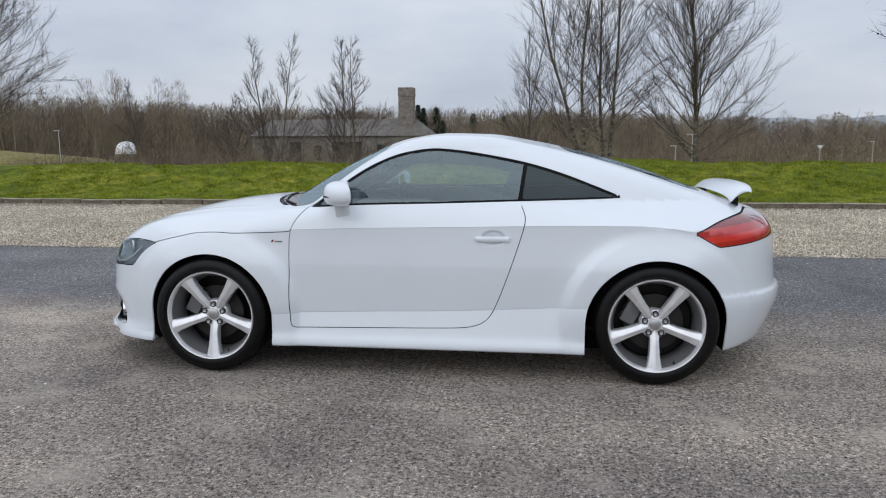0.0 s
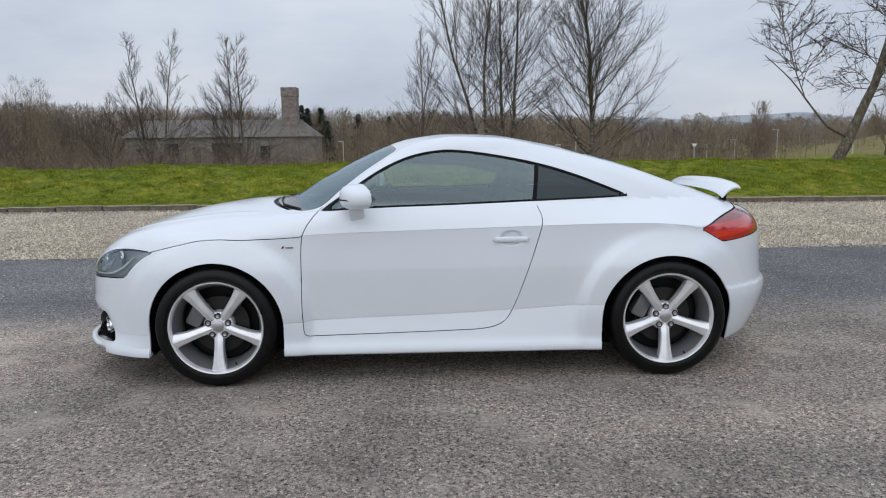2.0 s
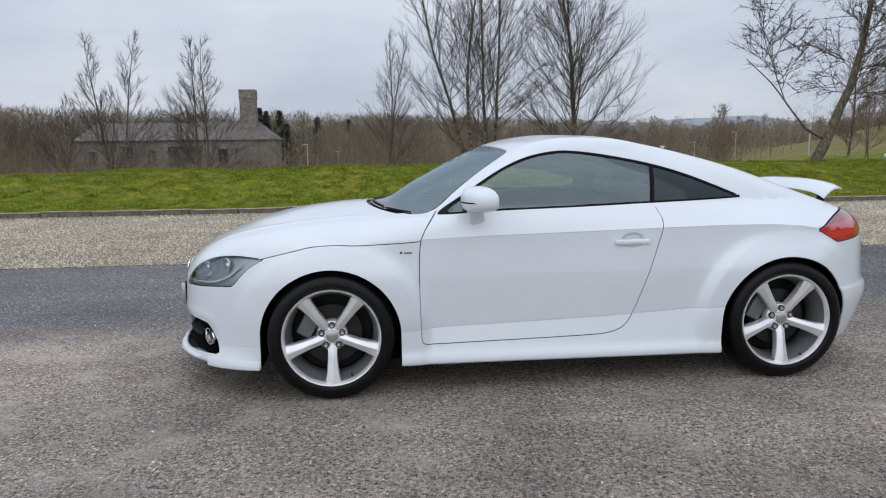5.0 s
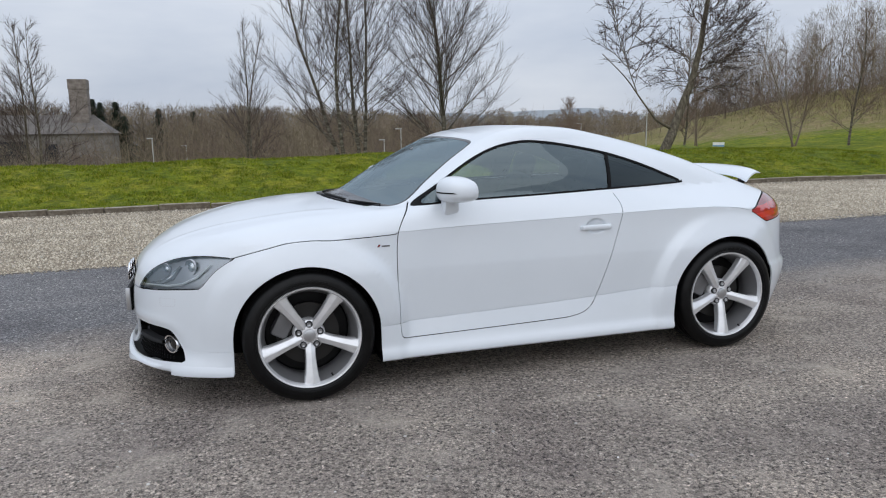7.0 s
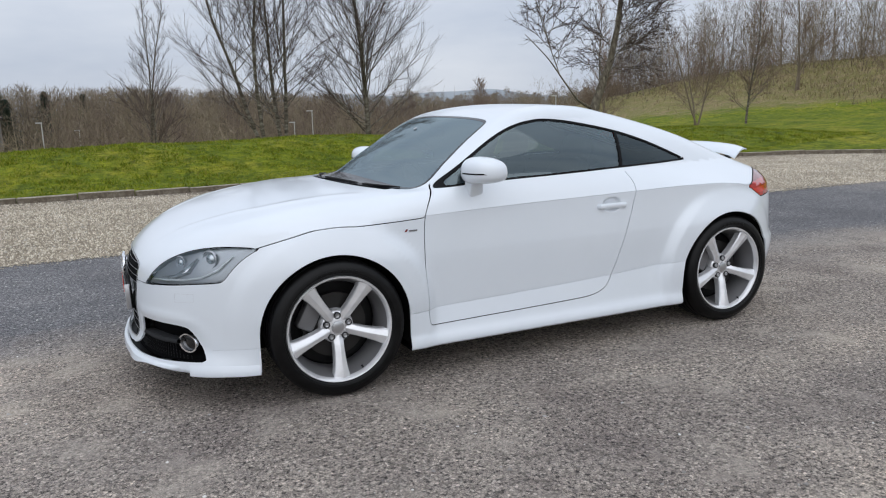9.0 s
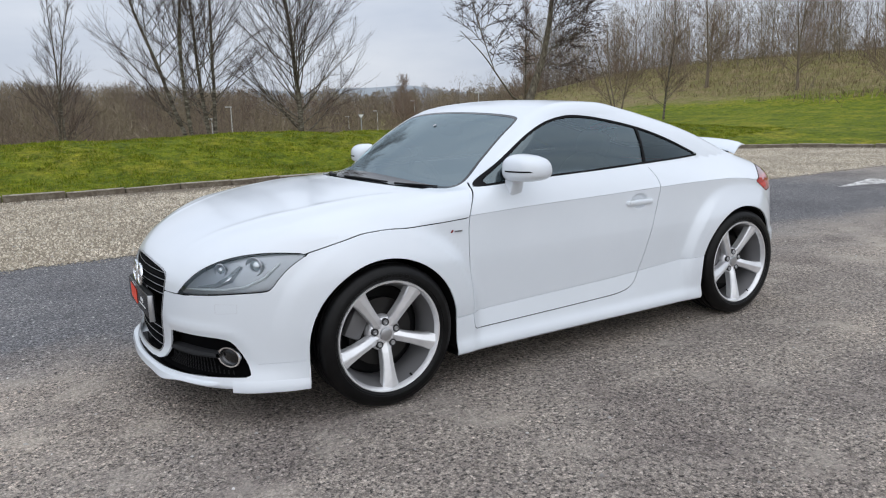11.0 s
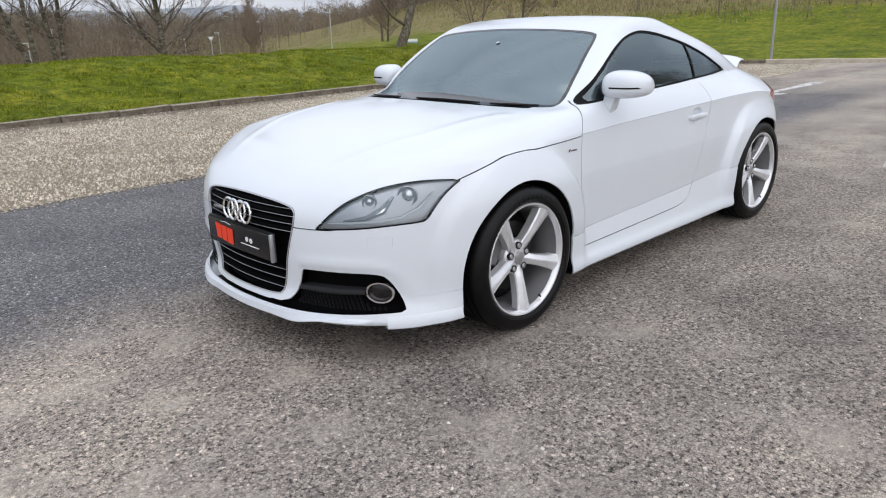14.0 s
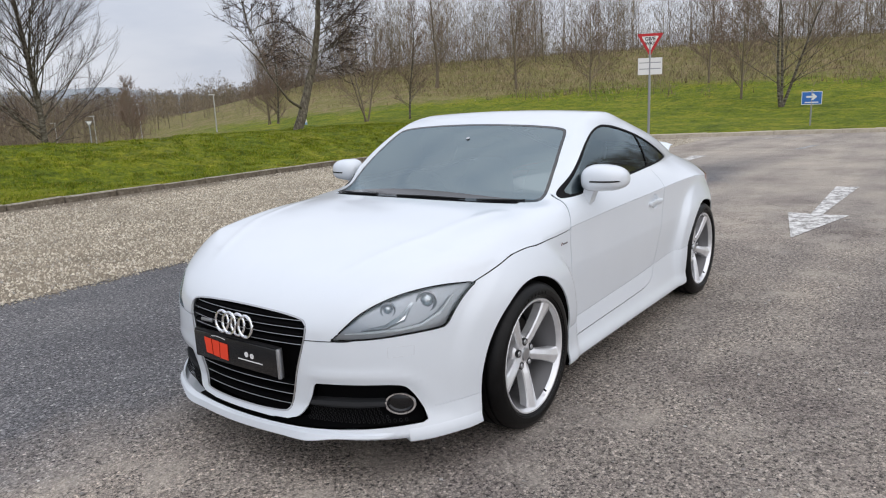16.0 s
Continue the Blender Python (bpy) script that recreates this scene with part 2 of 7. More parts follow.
def glazing(name, tint, gloss_rough=0.02, ior=1.6):
    """Thin tinted glass: clear with a mirror gloss that grows at a slant."""
    m = bpy.data.materials.new(name)
    m.use_nodes = True
    m.node_tree.nodes.clear()
    out, mix = node(m, "ShaderNodeOutputMaterial"), node(m, "ShaderNodeMixShader")
    clear, gloss, fres = node(m, "ShaderNodeBsdfTransparent"), node(m, "ShaderNodeBsdfGlossy"), node(m, "ShaderNodeFresnel", IOR=ior)
    clear.inputs["Color"].default_value = (*tint, 1)
    gloss.inputs["Roughness"].default_value = gloss_rough
    gloss.inputs["Color"].default_value = (0.78, 0.94, 1.0, 1)
    wire(m, fres.outputs[0], mix.inputs[0])
    wire(m, clear.outputs[0], mix.inputs[1])
    wire(m, gloss.outputs[0], mix.inputs[2])
    wire(m, mix.outputs[0], out.inputs["Surface"])
    return m


M_SCREEN = glazing("screen_glass", (0.13, 0.175, 0.17), 0.10, 2.95)
M_SIDE = glazing("side_glass", (0.60, 0.70, 0.68), ior=2.2)
M_PRIVACY = glazing("dark_side_glass", (0.16, 0.18, 0.20), ior=1.6)
M_LENS = glazing("lamp_lens", (0.90, 0.92, 0.93))
M_RUBBER = material("rubber_seal", (0.007, 0.007, 0.008), 0.7, spec=0.12)
M_GAP = material("shadow_gap", (0.006, 0.006, 0.006), 0.9, spec=0.1)
M_GLOSS_BLACK = material("gloss_black", (0.006, 0.006, 0.007), 0.12)
M_BORDER = material("screen_print", (0.012, 0.012, 0.015), 0.12)
bsdf(M_BORDER).inputs["IOR"].default_value = 1.75
M_MESH = material("intake_mesh", (0.0035, 0.0035, 0.004), 0.7, spec=0.03)
M_SILVER = material("silver_alloy", (0.66, 0.67, 0.69), 0.27, metal=0.55)
_v = where(M_SILVER)
bump(M_SILVER, noisy(M_SILVER, _v, 900.0, 2.0), 0.05, 0.0005)
_r = ramp(M_SILVER, noisy(M_SILVER, _v, 18.0, 4.0), [(0.3, (0.72, 0.73, 0.75)), (0.7, (0.84, 0.85, 0.87))])
paint(M_SILVER, _r)
# darker than the silver rim: the shade between the spokes is in this grey
M_BARREL = material("shaded_barrel", (0.17, 0.17, 0.175), 0.5, metal=0.4)
M_CHROME = material("bright_chrome", (0.78, 0.79, 0.81), 0.10, metal=1.0)
M_SATIN = material("satin_metal", (0.50, 0.51, 0.53), 0.30, metal=0.9)
# near-black steel: shade behind the spokes is put into its colour
M_STEEL = material("shaded_brake_steel", (0.022, 0.021, 0.020), 0.5, metal=0.5)
# used on the bolt pockets: near-black stands in for the shade in them
M_POCKET_SHADE = material("brake_caliper", (0.03, 0.03, 0.032), 0.5, metal=0.3)
M_TYRE = material("tyre_rubber", (0.020, 0.020, 0.021), 0.42, spec=0.20)
_v = where(M_TYRE)
paint(M_TYRE, ramp(M_TYRE, noisy(M_TYRE, _v, 22.0, 5.0, 0.65), [(0.3, (0.002, 0.002, 0.0022)), (0.72, (0.006, 0.006, 0.0063))]))
bump(M_TYRE, noisy(M_TYRE, _v, 260.0, 3.0), 0.25, 0.0015)
M_LINING = material("cabin_lining", (0.045, 0.046, 0.048), 0.95, spec=0.03)
M_SEAT = material("black_leather", (0.022, 0.022, 0.024), 0.85, spec=0.08)
M_DASH = material("dash_plastic", (0.03, 0.031, 0.033), 0.85, spec=0.08)
M_RED = material("red_lens", (0.42, 0.014, 0.013), 0.08, coat=1.0)
M_RED_CORE = material("red_lens_core", (0.62, 0.030, 0.024), 0.08, coat=1.0)
M_SMOKE = material("dark_red_lens", (0.18, 0.01, 0.012), 0.08, coat=1.0)
M_LAMP_GREY = material("lamp_housing", (0.47, 0.48, 0.51), 0.28, metal=0.55)
M_LAMP_LIGHT = material("lamp_bezel", (0.78, 0.79, 0.81), 0.22, metal=0.7)
M_PROJECTOR = material("projector_lens", (0.72, 0.74, 0.77), 0.26, metal=0.8)
M_DRL = material("lamp_light_strip", (0.93, 0.94, 0.95), 0.25)
M_PLATE = material("black_plate", (0.008, 0.008, 0.009), 0.25)
M_ORANGE = material("orange_red_print", (0.85, 0.06, 0.02), 0.4)
M_WHITE_PRINT = material("white_print", (0.8, 0.8, 0.8), 0.4)
_v = where(M_PAINT)
bump(M_PAINT, noisy(M_PAINT, _v, 220.0, 2.0), 0.02, 0.0006)
_c = ramp(M_PAINT, noisy(M_PAINT, _v, 3.0, 5.0), [(0.3, (0.672, 0.718, 0.766)), (0.7, (0.695, 0.740, 0.788))])
paint(M_PAINT, _c)


def speckled(name, stops, rough=0.85, scale=6.0, grain=((0.3, 0.8), (0.7, 1.15))):
    """Colour by piece, with a little grain."""
    m = material(name, stops[0][1], rough, spec=0.3)
    g = m.node_tree.nodes.new("ShaderNodeNewGeometry")
    c = ramp(m, g.outputs["Random Per Island"], stops)
    d = ramp(m, noisy(m, where(m), scale, 5.0, 0.65), [(p, (k, k, k)) for p, k in grain])
    paint(m, mixed(m, 1.0, c, d, "MULTIPLY"))
    return m


M_STONES = speckled("pale_gravel", [(0.0, (0.175, 0.145, 0.106)), (0.22, (0.38, 0.325, 0.250)), (0.6, (0.51, 0.450, 0.355)), (0.9, (0.69, 0.625, 0.51)), (1.0, (0.33, 0.315, 0.285))], scale=0.9, grain=((0.3, 0.70), (0.68, 1.16)))
M_CHIPS = speckled("loose_chippings", [(0.0, (0.18, 0.17, 0.16)), (0.6, (0.34, 0.32, 0.30)), (0.9, (0.58, 0.56, 0.53)), (1.0, (0.75, 0.74, 0.72))], scale=40.0)
M_BLADES = speckled("grass_blades", [(0.0, (0.085, 0.130, 0.005)), (0.5, (0.165, 0.215, 0.008)), (0.85, (0.260, 0.275, 0.020)), (1.0, (0.33, 0.29, 0.07))], scale=3.4, grain=((0.32, 0.66), (0.5, 0.98), (0.68, 1.26)))
M_STRAW = speckled("straw_grass", [(0.0, (0.15, 0.115, 0.060)), (0.4, (0.31, 0.245, 0.140)), (0.75, (0.20, 0.18, 0.075)), (1.0, (0.42, 0.35, 0.22))], scale=2.0)
M_TWIG = material("bare_twigs", (0.080, 0.062, 0.055), 0.9, spec=0.1)
M_HILL_BARK = material("pale_brown_bark", (0.19, 0.155, 0.115), 0.9, spec=0.15)
M_HILL_TWIG = material("reddish_twigs", (0.205, 0.150, 0.118), 0.9, spec=0.1)
M_BIRCH = material("birch_bark", (0.2, 0.18, 0.15), 0.85, spec=0.2)
_v = where(M_BIRCH, (1, 1, 3.0))
paint(M_BIRCH, ramp(M_BIRCH, noisy(M_BIRCH, _v, 5.0, 5.0, 0.7), [(0.36, (0.050, 0.042, 0.034)), (0.50, (0.115, 0.100, 0.076)), (0.70, (0.29, 0.27, 0.23))]))
M_BARK = material("brown_bark", (0.10, 0.08, 0.06), 0.9, spec=0.2)
_v = where(M_BARK, (3, 3, 1))
paint(M_BARK, ramp(M_BARK, noisy(M_BARK, _v, 6.0, 5.0, 0.7), [(0.34, (0.055, 0.046, 0.036)), (0.55, (0.15, 0.13, 0.096)), (0.72, (0.26, 0.24, 0.18))]))
bump(M_BARK, noisy(M_BARK, _v, 14.0, 4.0), 0.8, 0.02)
M_WOODS = material("winter_wood", (0.12, 0.09, 0.07), 0.95, spec=0.05)
_v = where(M_WOODS)
_g = M_WOODS.node_tree.nodes.new("ShaderNodeNewGeometry")
_c = ramp(M_WOODS, noisy(M_WOODS, where(M_WOODS, (1, 0.25, 0.35)), 0.16, 5.0, 0.75), [(0.32, (0.085, 0.062, 0.052)), (0.44, (0.165, 0.128, 0.104)), (0.56, (0.220, 0.186, 0.128)), (0.68, (0.310, 0.252, 0.200))])
paint(M_WOODS, mixed(M_WOODS, 1.0, _c, ramp(M_WOODS, _g.outputs["Random Per Island"], [(0.0, (0.72, 0.72, 0.72)), (1.0, (1.30, 1.30, 1.30))]), "MULTIPLY"))
M_PINE = speckled("dark_conifer", [(0.0, (0.018, 0.028, 0.018)), (1.0, (0.035, 0.048, 0.028))], scale=3.0)
M_LEAF = speckled("dry_leaves", [(0.0, (0.030, 0.022, 0.018)), (1.0, (0.080, 0.055, 0.040))])
M_POLE = material("galvanised_pole", (0.34, 0.35, 0.36), 0.5, metal=0.6)
M_LAMP_POLE = material("pale_lamp_column", (0.42, 0.42, 0.40), 0.6)
M_SIGN_WHITE = material("sign_white", (0.78, 0.78, 0.77), 0.4)
M_SIGN_RED = material("sign_red", (0.55, 0.02, 0.025), 0.4)
M_SIGN_BLUE = material("sign_blue", (0.03, 0.16, 0.52), 0.4)
M_SIGN_PALE = material("faded_blue", (0.22, 0.38, 0.58), 0.5)
M_SIGN_BLACK = material("sign_black", (0.02, 0.02, 0.02), 0.4)
M_SLATE = material("slate_roof", (0.16, 0.165, 0.17), 0.8)
_v = where(M_SLATE, (1, 1, 1))
paint(M_SLATE, ramp(M_SLATE, noisy(M_SLATE, _v, 0.8, 5.0, 0.7), [(0.3, (0.085, 0.074, 0.066)), (0.7, (0.165, 0.150, 0.136))]))
M_RENDER = material("grey_render", (0.33, 0.32, 0.30), 0.9)
_v = where(M_RENDER)
paint(M_RENDER, ramp(M_RENDER, noisy(M_RENDER, _v, 0.9, 7.0, 0.75), [(0.3, (0.10, 0.090, 0.080)), (0.5, (0.185, 0.170, 0.152)), (0.7, (0.30, 0.28, 0.255))]))
M_STACK = material("chimney_stone", (0.22, 0.19, 0.165), 0.9)
_v = where(M_STACK)
paint(M_STACK, ramp(M_STACK, noisy(M_STACK, _v, 1.6, 5.0, 0.7), [(0.3, (0.12, 0.10, 0.085)), (0.7, (0.29, 0.255, 0.225))]))
M_TENT = material("white_canvas", (0.75, 0.76, 0.76), 0.7)
M_WINDOW = material("dark_window", (0.03, 0.035, 0.04), 0.1)
M_MARK = material("worn_road_paint", (0.6, 0.6, 0.58), 0.8)
_v = where(M_MARK)
_c = ramp(M_MARK, noisy(M_MARK, _v, 8.0, 10.0, 0.84), [(0.45, (0.22, 0.205, 0.19)), (0.54, (0.68, 0.67, 0.65))])
paint(M_MARK, _c)
M_FAINT = material("faded_road_paint", (0.5, 0.5, 0.48), 0.85)
_v = where(M_FAINT)
paint(M_FAINT, ramp(M_FAINT, noisy(M_FAINT, _v, 9.0, 8.0, 0.8), [(0.47, (0.19, 0.18, 0.17)), (0.60, (0.56, 0.55, 0.53))]))
M_HAZE = bpy.data.materials.new("distant_hills")
M_HAZE.use_nodes = True
_b = bsdf(M_HAZE)
_b.inputs["Base Color"].default_value, _b.inputs["Roughness"].default_value, _b.inputs["Specular IOR Level"].default_value = (0.1, 0.11, 0.12, 1), 1.0, 0.0
_v = where(M_HAZE, (0.004, 0.004, 0.02))
wire(M_HAZE, ramp(M_HAZE, noisy(M_HAZE, _v, 2.0, 6.0, 0.65), [(0.35, (0.27, 0.32, 0.40)), (0.65, (0.37, 0.43, 0.50))]), _b.inputs["Emission Color"])
_b.inputs["Emission Strength"].default_value = 0.8

# ---- meshes and parts ----
def mesh_of(name, verts, faces, mat, smooth=False, normals=None):
    me = bpy.data.meshes.new(name)
    me.from_pydata([tuple(v) for v in verts], [], [tuple(int(i) for i in f) for f in faces])
    me.validate()
    me.update()
    if mat:
        me.materials.append(mat)
    if smooth:
        me.polygons.foreach_set("use_smooth", [True] * len(me.polygons))
    if normals is not None and len(normals) == len(me.vertices):
        me.normals_split_custom_set_from_vertices([tuple(n) for n in normals])
    return me


def under(ob, parent, label=""):
    ob.parent = parent
    return tagged(ob, label) if label else ob


def part(name, bm, mat, parent, label="", smooth=True):
    me = bpy.data.meshes.new(name)
    bm.normal_update()
    bm.to_mesh(me)
    bm.free()
    me.materials.append(mat)
    if smooth:
        me.polygons.foreach_set("use_smooth", [True] * len(me.polygons))
        me.set_sharp_from_angle(angle=radians(38))
    return under(new(name, me), parent, label)


def box(bm, lo, hi, bevel=0.0, seg=2, m=None):
    """A box from lo to hi with rounded edges, added to bm."""
    b = bmesh.new()
    bmesh.ops.create_cube(b, size=1.0, matrix=Matrix.LocRotScale([(p + q) / 2 for p, q in zip(lo, hi)], None, [q - p for p, q in zip(lo, hi)]))
    if bevel:
        bmesh.ops.bevel(b, geom=b.edges[:], offset=bevel, segments=seg, profile=0.5, affect="EDGES")
    if m is not None:
        b.transform(m)
    return absorb(bm, b)


def absorb(bm, b):
    me = bpy.data.meshes.new("tmp")
    b.to_mesh(me)
    b.free()
    bm.from_mesh(me)
    bpy.data.meshes.remove(me)
    return bm


def lathe(bm, profile, turns=48, close=False):
    """Turns (radius, y) pairs round the y axis."""
    rings = []
    for k in range(turns):
        c, s = math.cos(2 * math.pi * k / turns), math.sin(2 * math.pi * k / turns)
        rings.append([bm.verts.new((r * c, y, r * s)) for r, y in profile])
    n = len(profile)
    for k in range(turns):
        a, b = rings[k], rings[(k + 1) % turns]
        for i in range(n if close else n - 1):
            j = (i + 1) % n
            bm.faces.new((a[i], a[j], b[j], b[i]))
    return bm


def tube(bm, points, radius, sides=8, closed=False):
    """A round bar along points."""
    pts = [Vector(p) for p in points]
    n, rings = len(pts), []
    for i, p in enumerate(pts):
        d = (pts[(i + 1) % n] - pts[i - 1]) if closed else (pts[min(i + 1, n - 1)] - pts[max(i - 1, 0)])
        q = d.to_track_quat("Z", "Y")
        r = radius[i] if isinstance(radius, (list, tuple)) else radius
        rings.append([bm.verts.new(p + q @ Vector((r * math.cos(2 * math.pi * k / sides), r * math.sin(2 * math.pi * k / sides), 0))) for k in range(sides)])
    for i in range(n if closed else n - 1):
        a, b = rings[i], rings[(i + 1) % n]
        for k in range(sides):
            bm.faces.new((a[k], a[(k + 1) % sides], b[(k + 1) % sides], b[k]))
    if not closed:
        bm.faces.new(rings[0][::-1])
        bm.faces.new(rings[-1])
    return bm


def near_step(a, b, x):
    t = np.clip((x - a) / (b - a), 0, 1)
    return t * t * (3 - 2 * t)


# ---- ground ----
def wave(x, y):
    return np.sin(0.31 * x + 0.17 * y) + 0.6 * np.sin(0.83 * x - 0.41 * y + 1.3) + 0.4 * np.sin(1.7 * x + 1.1 * y)


# the kerb: behind the gravel, then round into the side road
KERB = np.array([(-300, 9.75), (8, 9.78), (12, 9.78), (14.2, 9.4), (15.8, 8.3), (17.0, 6.6), (18.1, 4.2), (19.2, 1.9), (20.1, -0.4), (21.3, -4), (24, -11), (30, -25), (60, -80), (140, -300)], float)
PAVED = np.concatenate([KERB, [(-300, -300)]])


def edge_distance(x, y):
    """Signed distance from the paved ground, negative on it."""
    q = np.stack([x.ravel(), y.ravel()], 1)
    d, odd = np.full(len(q), 1e9), np.zeros(len(q), bool)
    for i, (a, b) in enumerate(zip(PAVED, np.roll(PAVED, -1, 0))):
        ab = b - a
        if i < len(KERB) - 1:
            h = np.clip(((q - a) @ ab) / (ab @ ab), 0, 1)
            d = np.minimum(d, np.hypot(*(q - a - h[:, None] * ab).T))
        if a[1] != b[1]:
            odd ^= ((a[1] > q[:, 1]) != (b[1] > q[:, 1])) & (q[:, 0] < ab[0] * (q[:, 1] - a[1]) / ab[1] + a[0])
    return np.where(odd, -d, d).reshape(x.shape)


def height(x, y):
    """The lie of the land: level road, a grassy bank behind the kerb, a valley beyond, a hill to the east, far ridges."""
    x, y = np.atleast_1d(np.asarray(x, float)), np.atleast_1d(np.asarray(y, float))
    d = edge_distance(x, y)
    west = near_step(24, 14, x)
    bank = 0.10 + (0.60 + 0.12 * np.exp(-((x - 2.0) / 3.4) ** 2)) * near_step(0.2, 4.0, d) * west + 0.022 * wave(x * 1.6, y * 1.6) * near_step(0.5, 3, d) + (0.02 * wave(x * 4.1 + 2, y * 3.7) + 0.013 * wave(x * 9.3 + 1.1 * np.sin(y * 2.3), y * 11.7 + 1.3 * np.sin(x * 1.9))) * near_step(0.3, 1.4, d)
    drop = y - 14.2 - 0.9 * np.maximum(x - 9, 0)
    valley = (-0.75 * near_step(0, 6, drop) - 3.2 * near_step(4, 45, drop) - 5.5 * near_step(35, 130, drop)) * near_step(62, 26, x)
    u = 0.95 * (x - 21) + 0.17 * (y - 7)
    hill = (6.1 * np.clip(u / 40, 0, 0.90) ** 2.4 + 0.02 * np.maximum(u - 44, 0)) * near_step(62, -6, y - 0.75 * x)
    hill = hill + 4.3 * near_step(-44, -57, x) * near_step(56, 68, y) * near_step(150, 110, y)
    fall = -8 * near_step(200, 600, np.hypot(x, y)) * near_step(0, 60, d)
    return np.where(d < 0.03, -0.30, bank + valley + hill + fall)


def land(x, y):
    return float(height(np.array([x]), np.array([y]))[0])


def graded(lo, hi, fine_lo, fine_hi, fine, growth):
    out = list(np.arange(fine_lo, fine_hi + 1e-6, fine))
    s, p = fine, fine_hi
    while p < hi:
        s *= growth
        p += s
        out.append(p)
    s, p = fine, fine_lo
    while p > lo:
        s *= growth
        p -= s
        out.insert(0, p)
    return np.array(out)


gx, gy = graded(-2600, 2600, -16, 40, 0.36, 1.11), graded(-2600, 2600, 8, 32, 0.32, 1.11)
GX, GY = np.meshgrid(gx, gy, indexing="ij")
GZ = height(GX, GY)
gi = np.arange(GX.size).reshape(GX.shape)
quads = np.stack([gi[:-1, :-1], gi[1:, :-1], gi[1:, 1:], gi[:-1, 1:]], -1).reshape(-1, 4)
ground = tagged(new("ground", mesh_of("ground", np.stack([GX, GY, GZ], -1).reshape(-1, 3), quads, M_GRASS, True)),
                "mown grass bank falling to a wooded valley and rough hillside", "ground", kind="structure")


def sheet(name, outline, z, mat, label, category, kind="structure"):
    bm = bmesh.new()
    bm.faces.new([bm.verts.new((x, y, z)) for x, y in outline])
    me = bpy.data.meshes.new(name)
    bm.to_mesh(me)
    bm.free()
    me.materials.append(mat)
    return tagged(new(name, me), label, category, kind=kind)


sheet("road", [tuple(q) for q in PAVED[::-1]], 0.0, M_ROAD, "worn grey asphalt with a darker lane and loose chippings", "road")
sheet("gravel_bed", [(-120, 3.72), (-30, 3.70), (-6, 3.66), (0, 3.72), (6, 3.82), (12, 3.88), (15.5, 3.95), (17.6, 4.3), (17.5, 5.4), (16.85, 6.6), (15.7, 8.25), (14.1, 9.3), (12, 9.70), (-120, 9.68)],
      0.006, M_BED, "pale crushed stone strip between lane and kerb", "gravel")
ARROW = [(3.50, -1.05), (5.02, -0.74), (4.98, -0.98), (7.48, -0.90), (7.52, -1.18), (4.98, -1.10), (5.02, -1.36)]
for dx, dy in ((0, 0), (4.5, 3.36)):
    sheet("road_arrow", [(x + dx, y + dy) for x, y in ARROW[::-1]], 0.005, M_MARK, "worn white painted arrow on the asphalt", "road marking")
sheet("road_dash", [(13.8, 0.82), (13.8, 0.66), (15.1, 0.46), (15.1, 0.62)], 0.005, M_FAINT, "short worn white dash on the asphalt", "road marking")
sheet("road_dash", [(17.2, 2.35), (17.15, 2.22), (18.5, 1.15), (18.6, 1.25)], 0.005, M_FAINT, "short worn white dash on the asphalt", "road marking")

# far ridges, two kilometres off
ridge = []
for k in range(241):
    a = radians(-20 + k * 220 / 240)
    top = 50 + 13 * math.sin(a * 5 + 1.1) + 9 * math.sin(a * 13) + 5 * math.sin(a * 29 + 2) + 2.5 * math.sin(a * 67)
    ridge.append([(2100 * math.cos(a), 2100 * math.sin(a), z) for z in (-60, top)])
tagged(new("backdrop", mesh_of("backdrop", [p for r in ridge for p in r], [(2 * k, 2 * k + 2, 2 * k + 3, 2 * k + 1) for k in range(240)], M_HAZE, True)), "hazy blue-grey hills on the horizon", "hills", kind="structure")
# ---- the car's body as one smooth solid; the panels are cut out of its skin ----
HUB_F, HUB_R, HUB_Z = -1.234, 1.234, 0.327
MIDDLE = 0.016


def spline(xs, ys):
    """A smooth monotone curve through the knots."""
    xs, ys = np.array(xs, float), np.array(ys, float)
    h, d = np.diff(xs), np.diff(ys) / np.diff(xs)
    m = np.empty_like(xs)
    m[0], m[-1] = d[0], d[-1]
    for i in range(1, len(xs) - 1):
        w1, w2 = 2 * h[i] + h[i - 1], h[i] + 2 * h[i - 1]
        m[i] = 0 if d[i - 1] * d[i] <= 0 else (w1 + w2) / (w1 / d[i - 1] + w2 / d[i])

    def value(x):
        x = np.clip(x, xs[0], xs[-1])
        i = np.clip(np.searchsorted(xs, x) - 1, 0, len(xs) - 2)
        t = (x - xs[i]) / h[i]
        return (ys[i] * (1 + 2 * t) * (1 - t) ** 2 + h[i] * m[i] * t * (1 - t) ** 2
                + ys[i + 1] * t * t * (3 - 2 * t) + h[i] * m[i + 1] * t * t * (t - 1))
    return value


def step(a, b, x):
    t = np.clip((x - a) / (b - a), 0, 1)
    return t * t * (3 - 2 * t)


def smin(a, b, k):
    h = np.maximum(k - np.abs(a - b), 0) / k
    return np.minimum(a, b) - h * h * k * 0.25


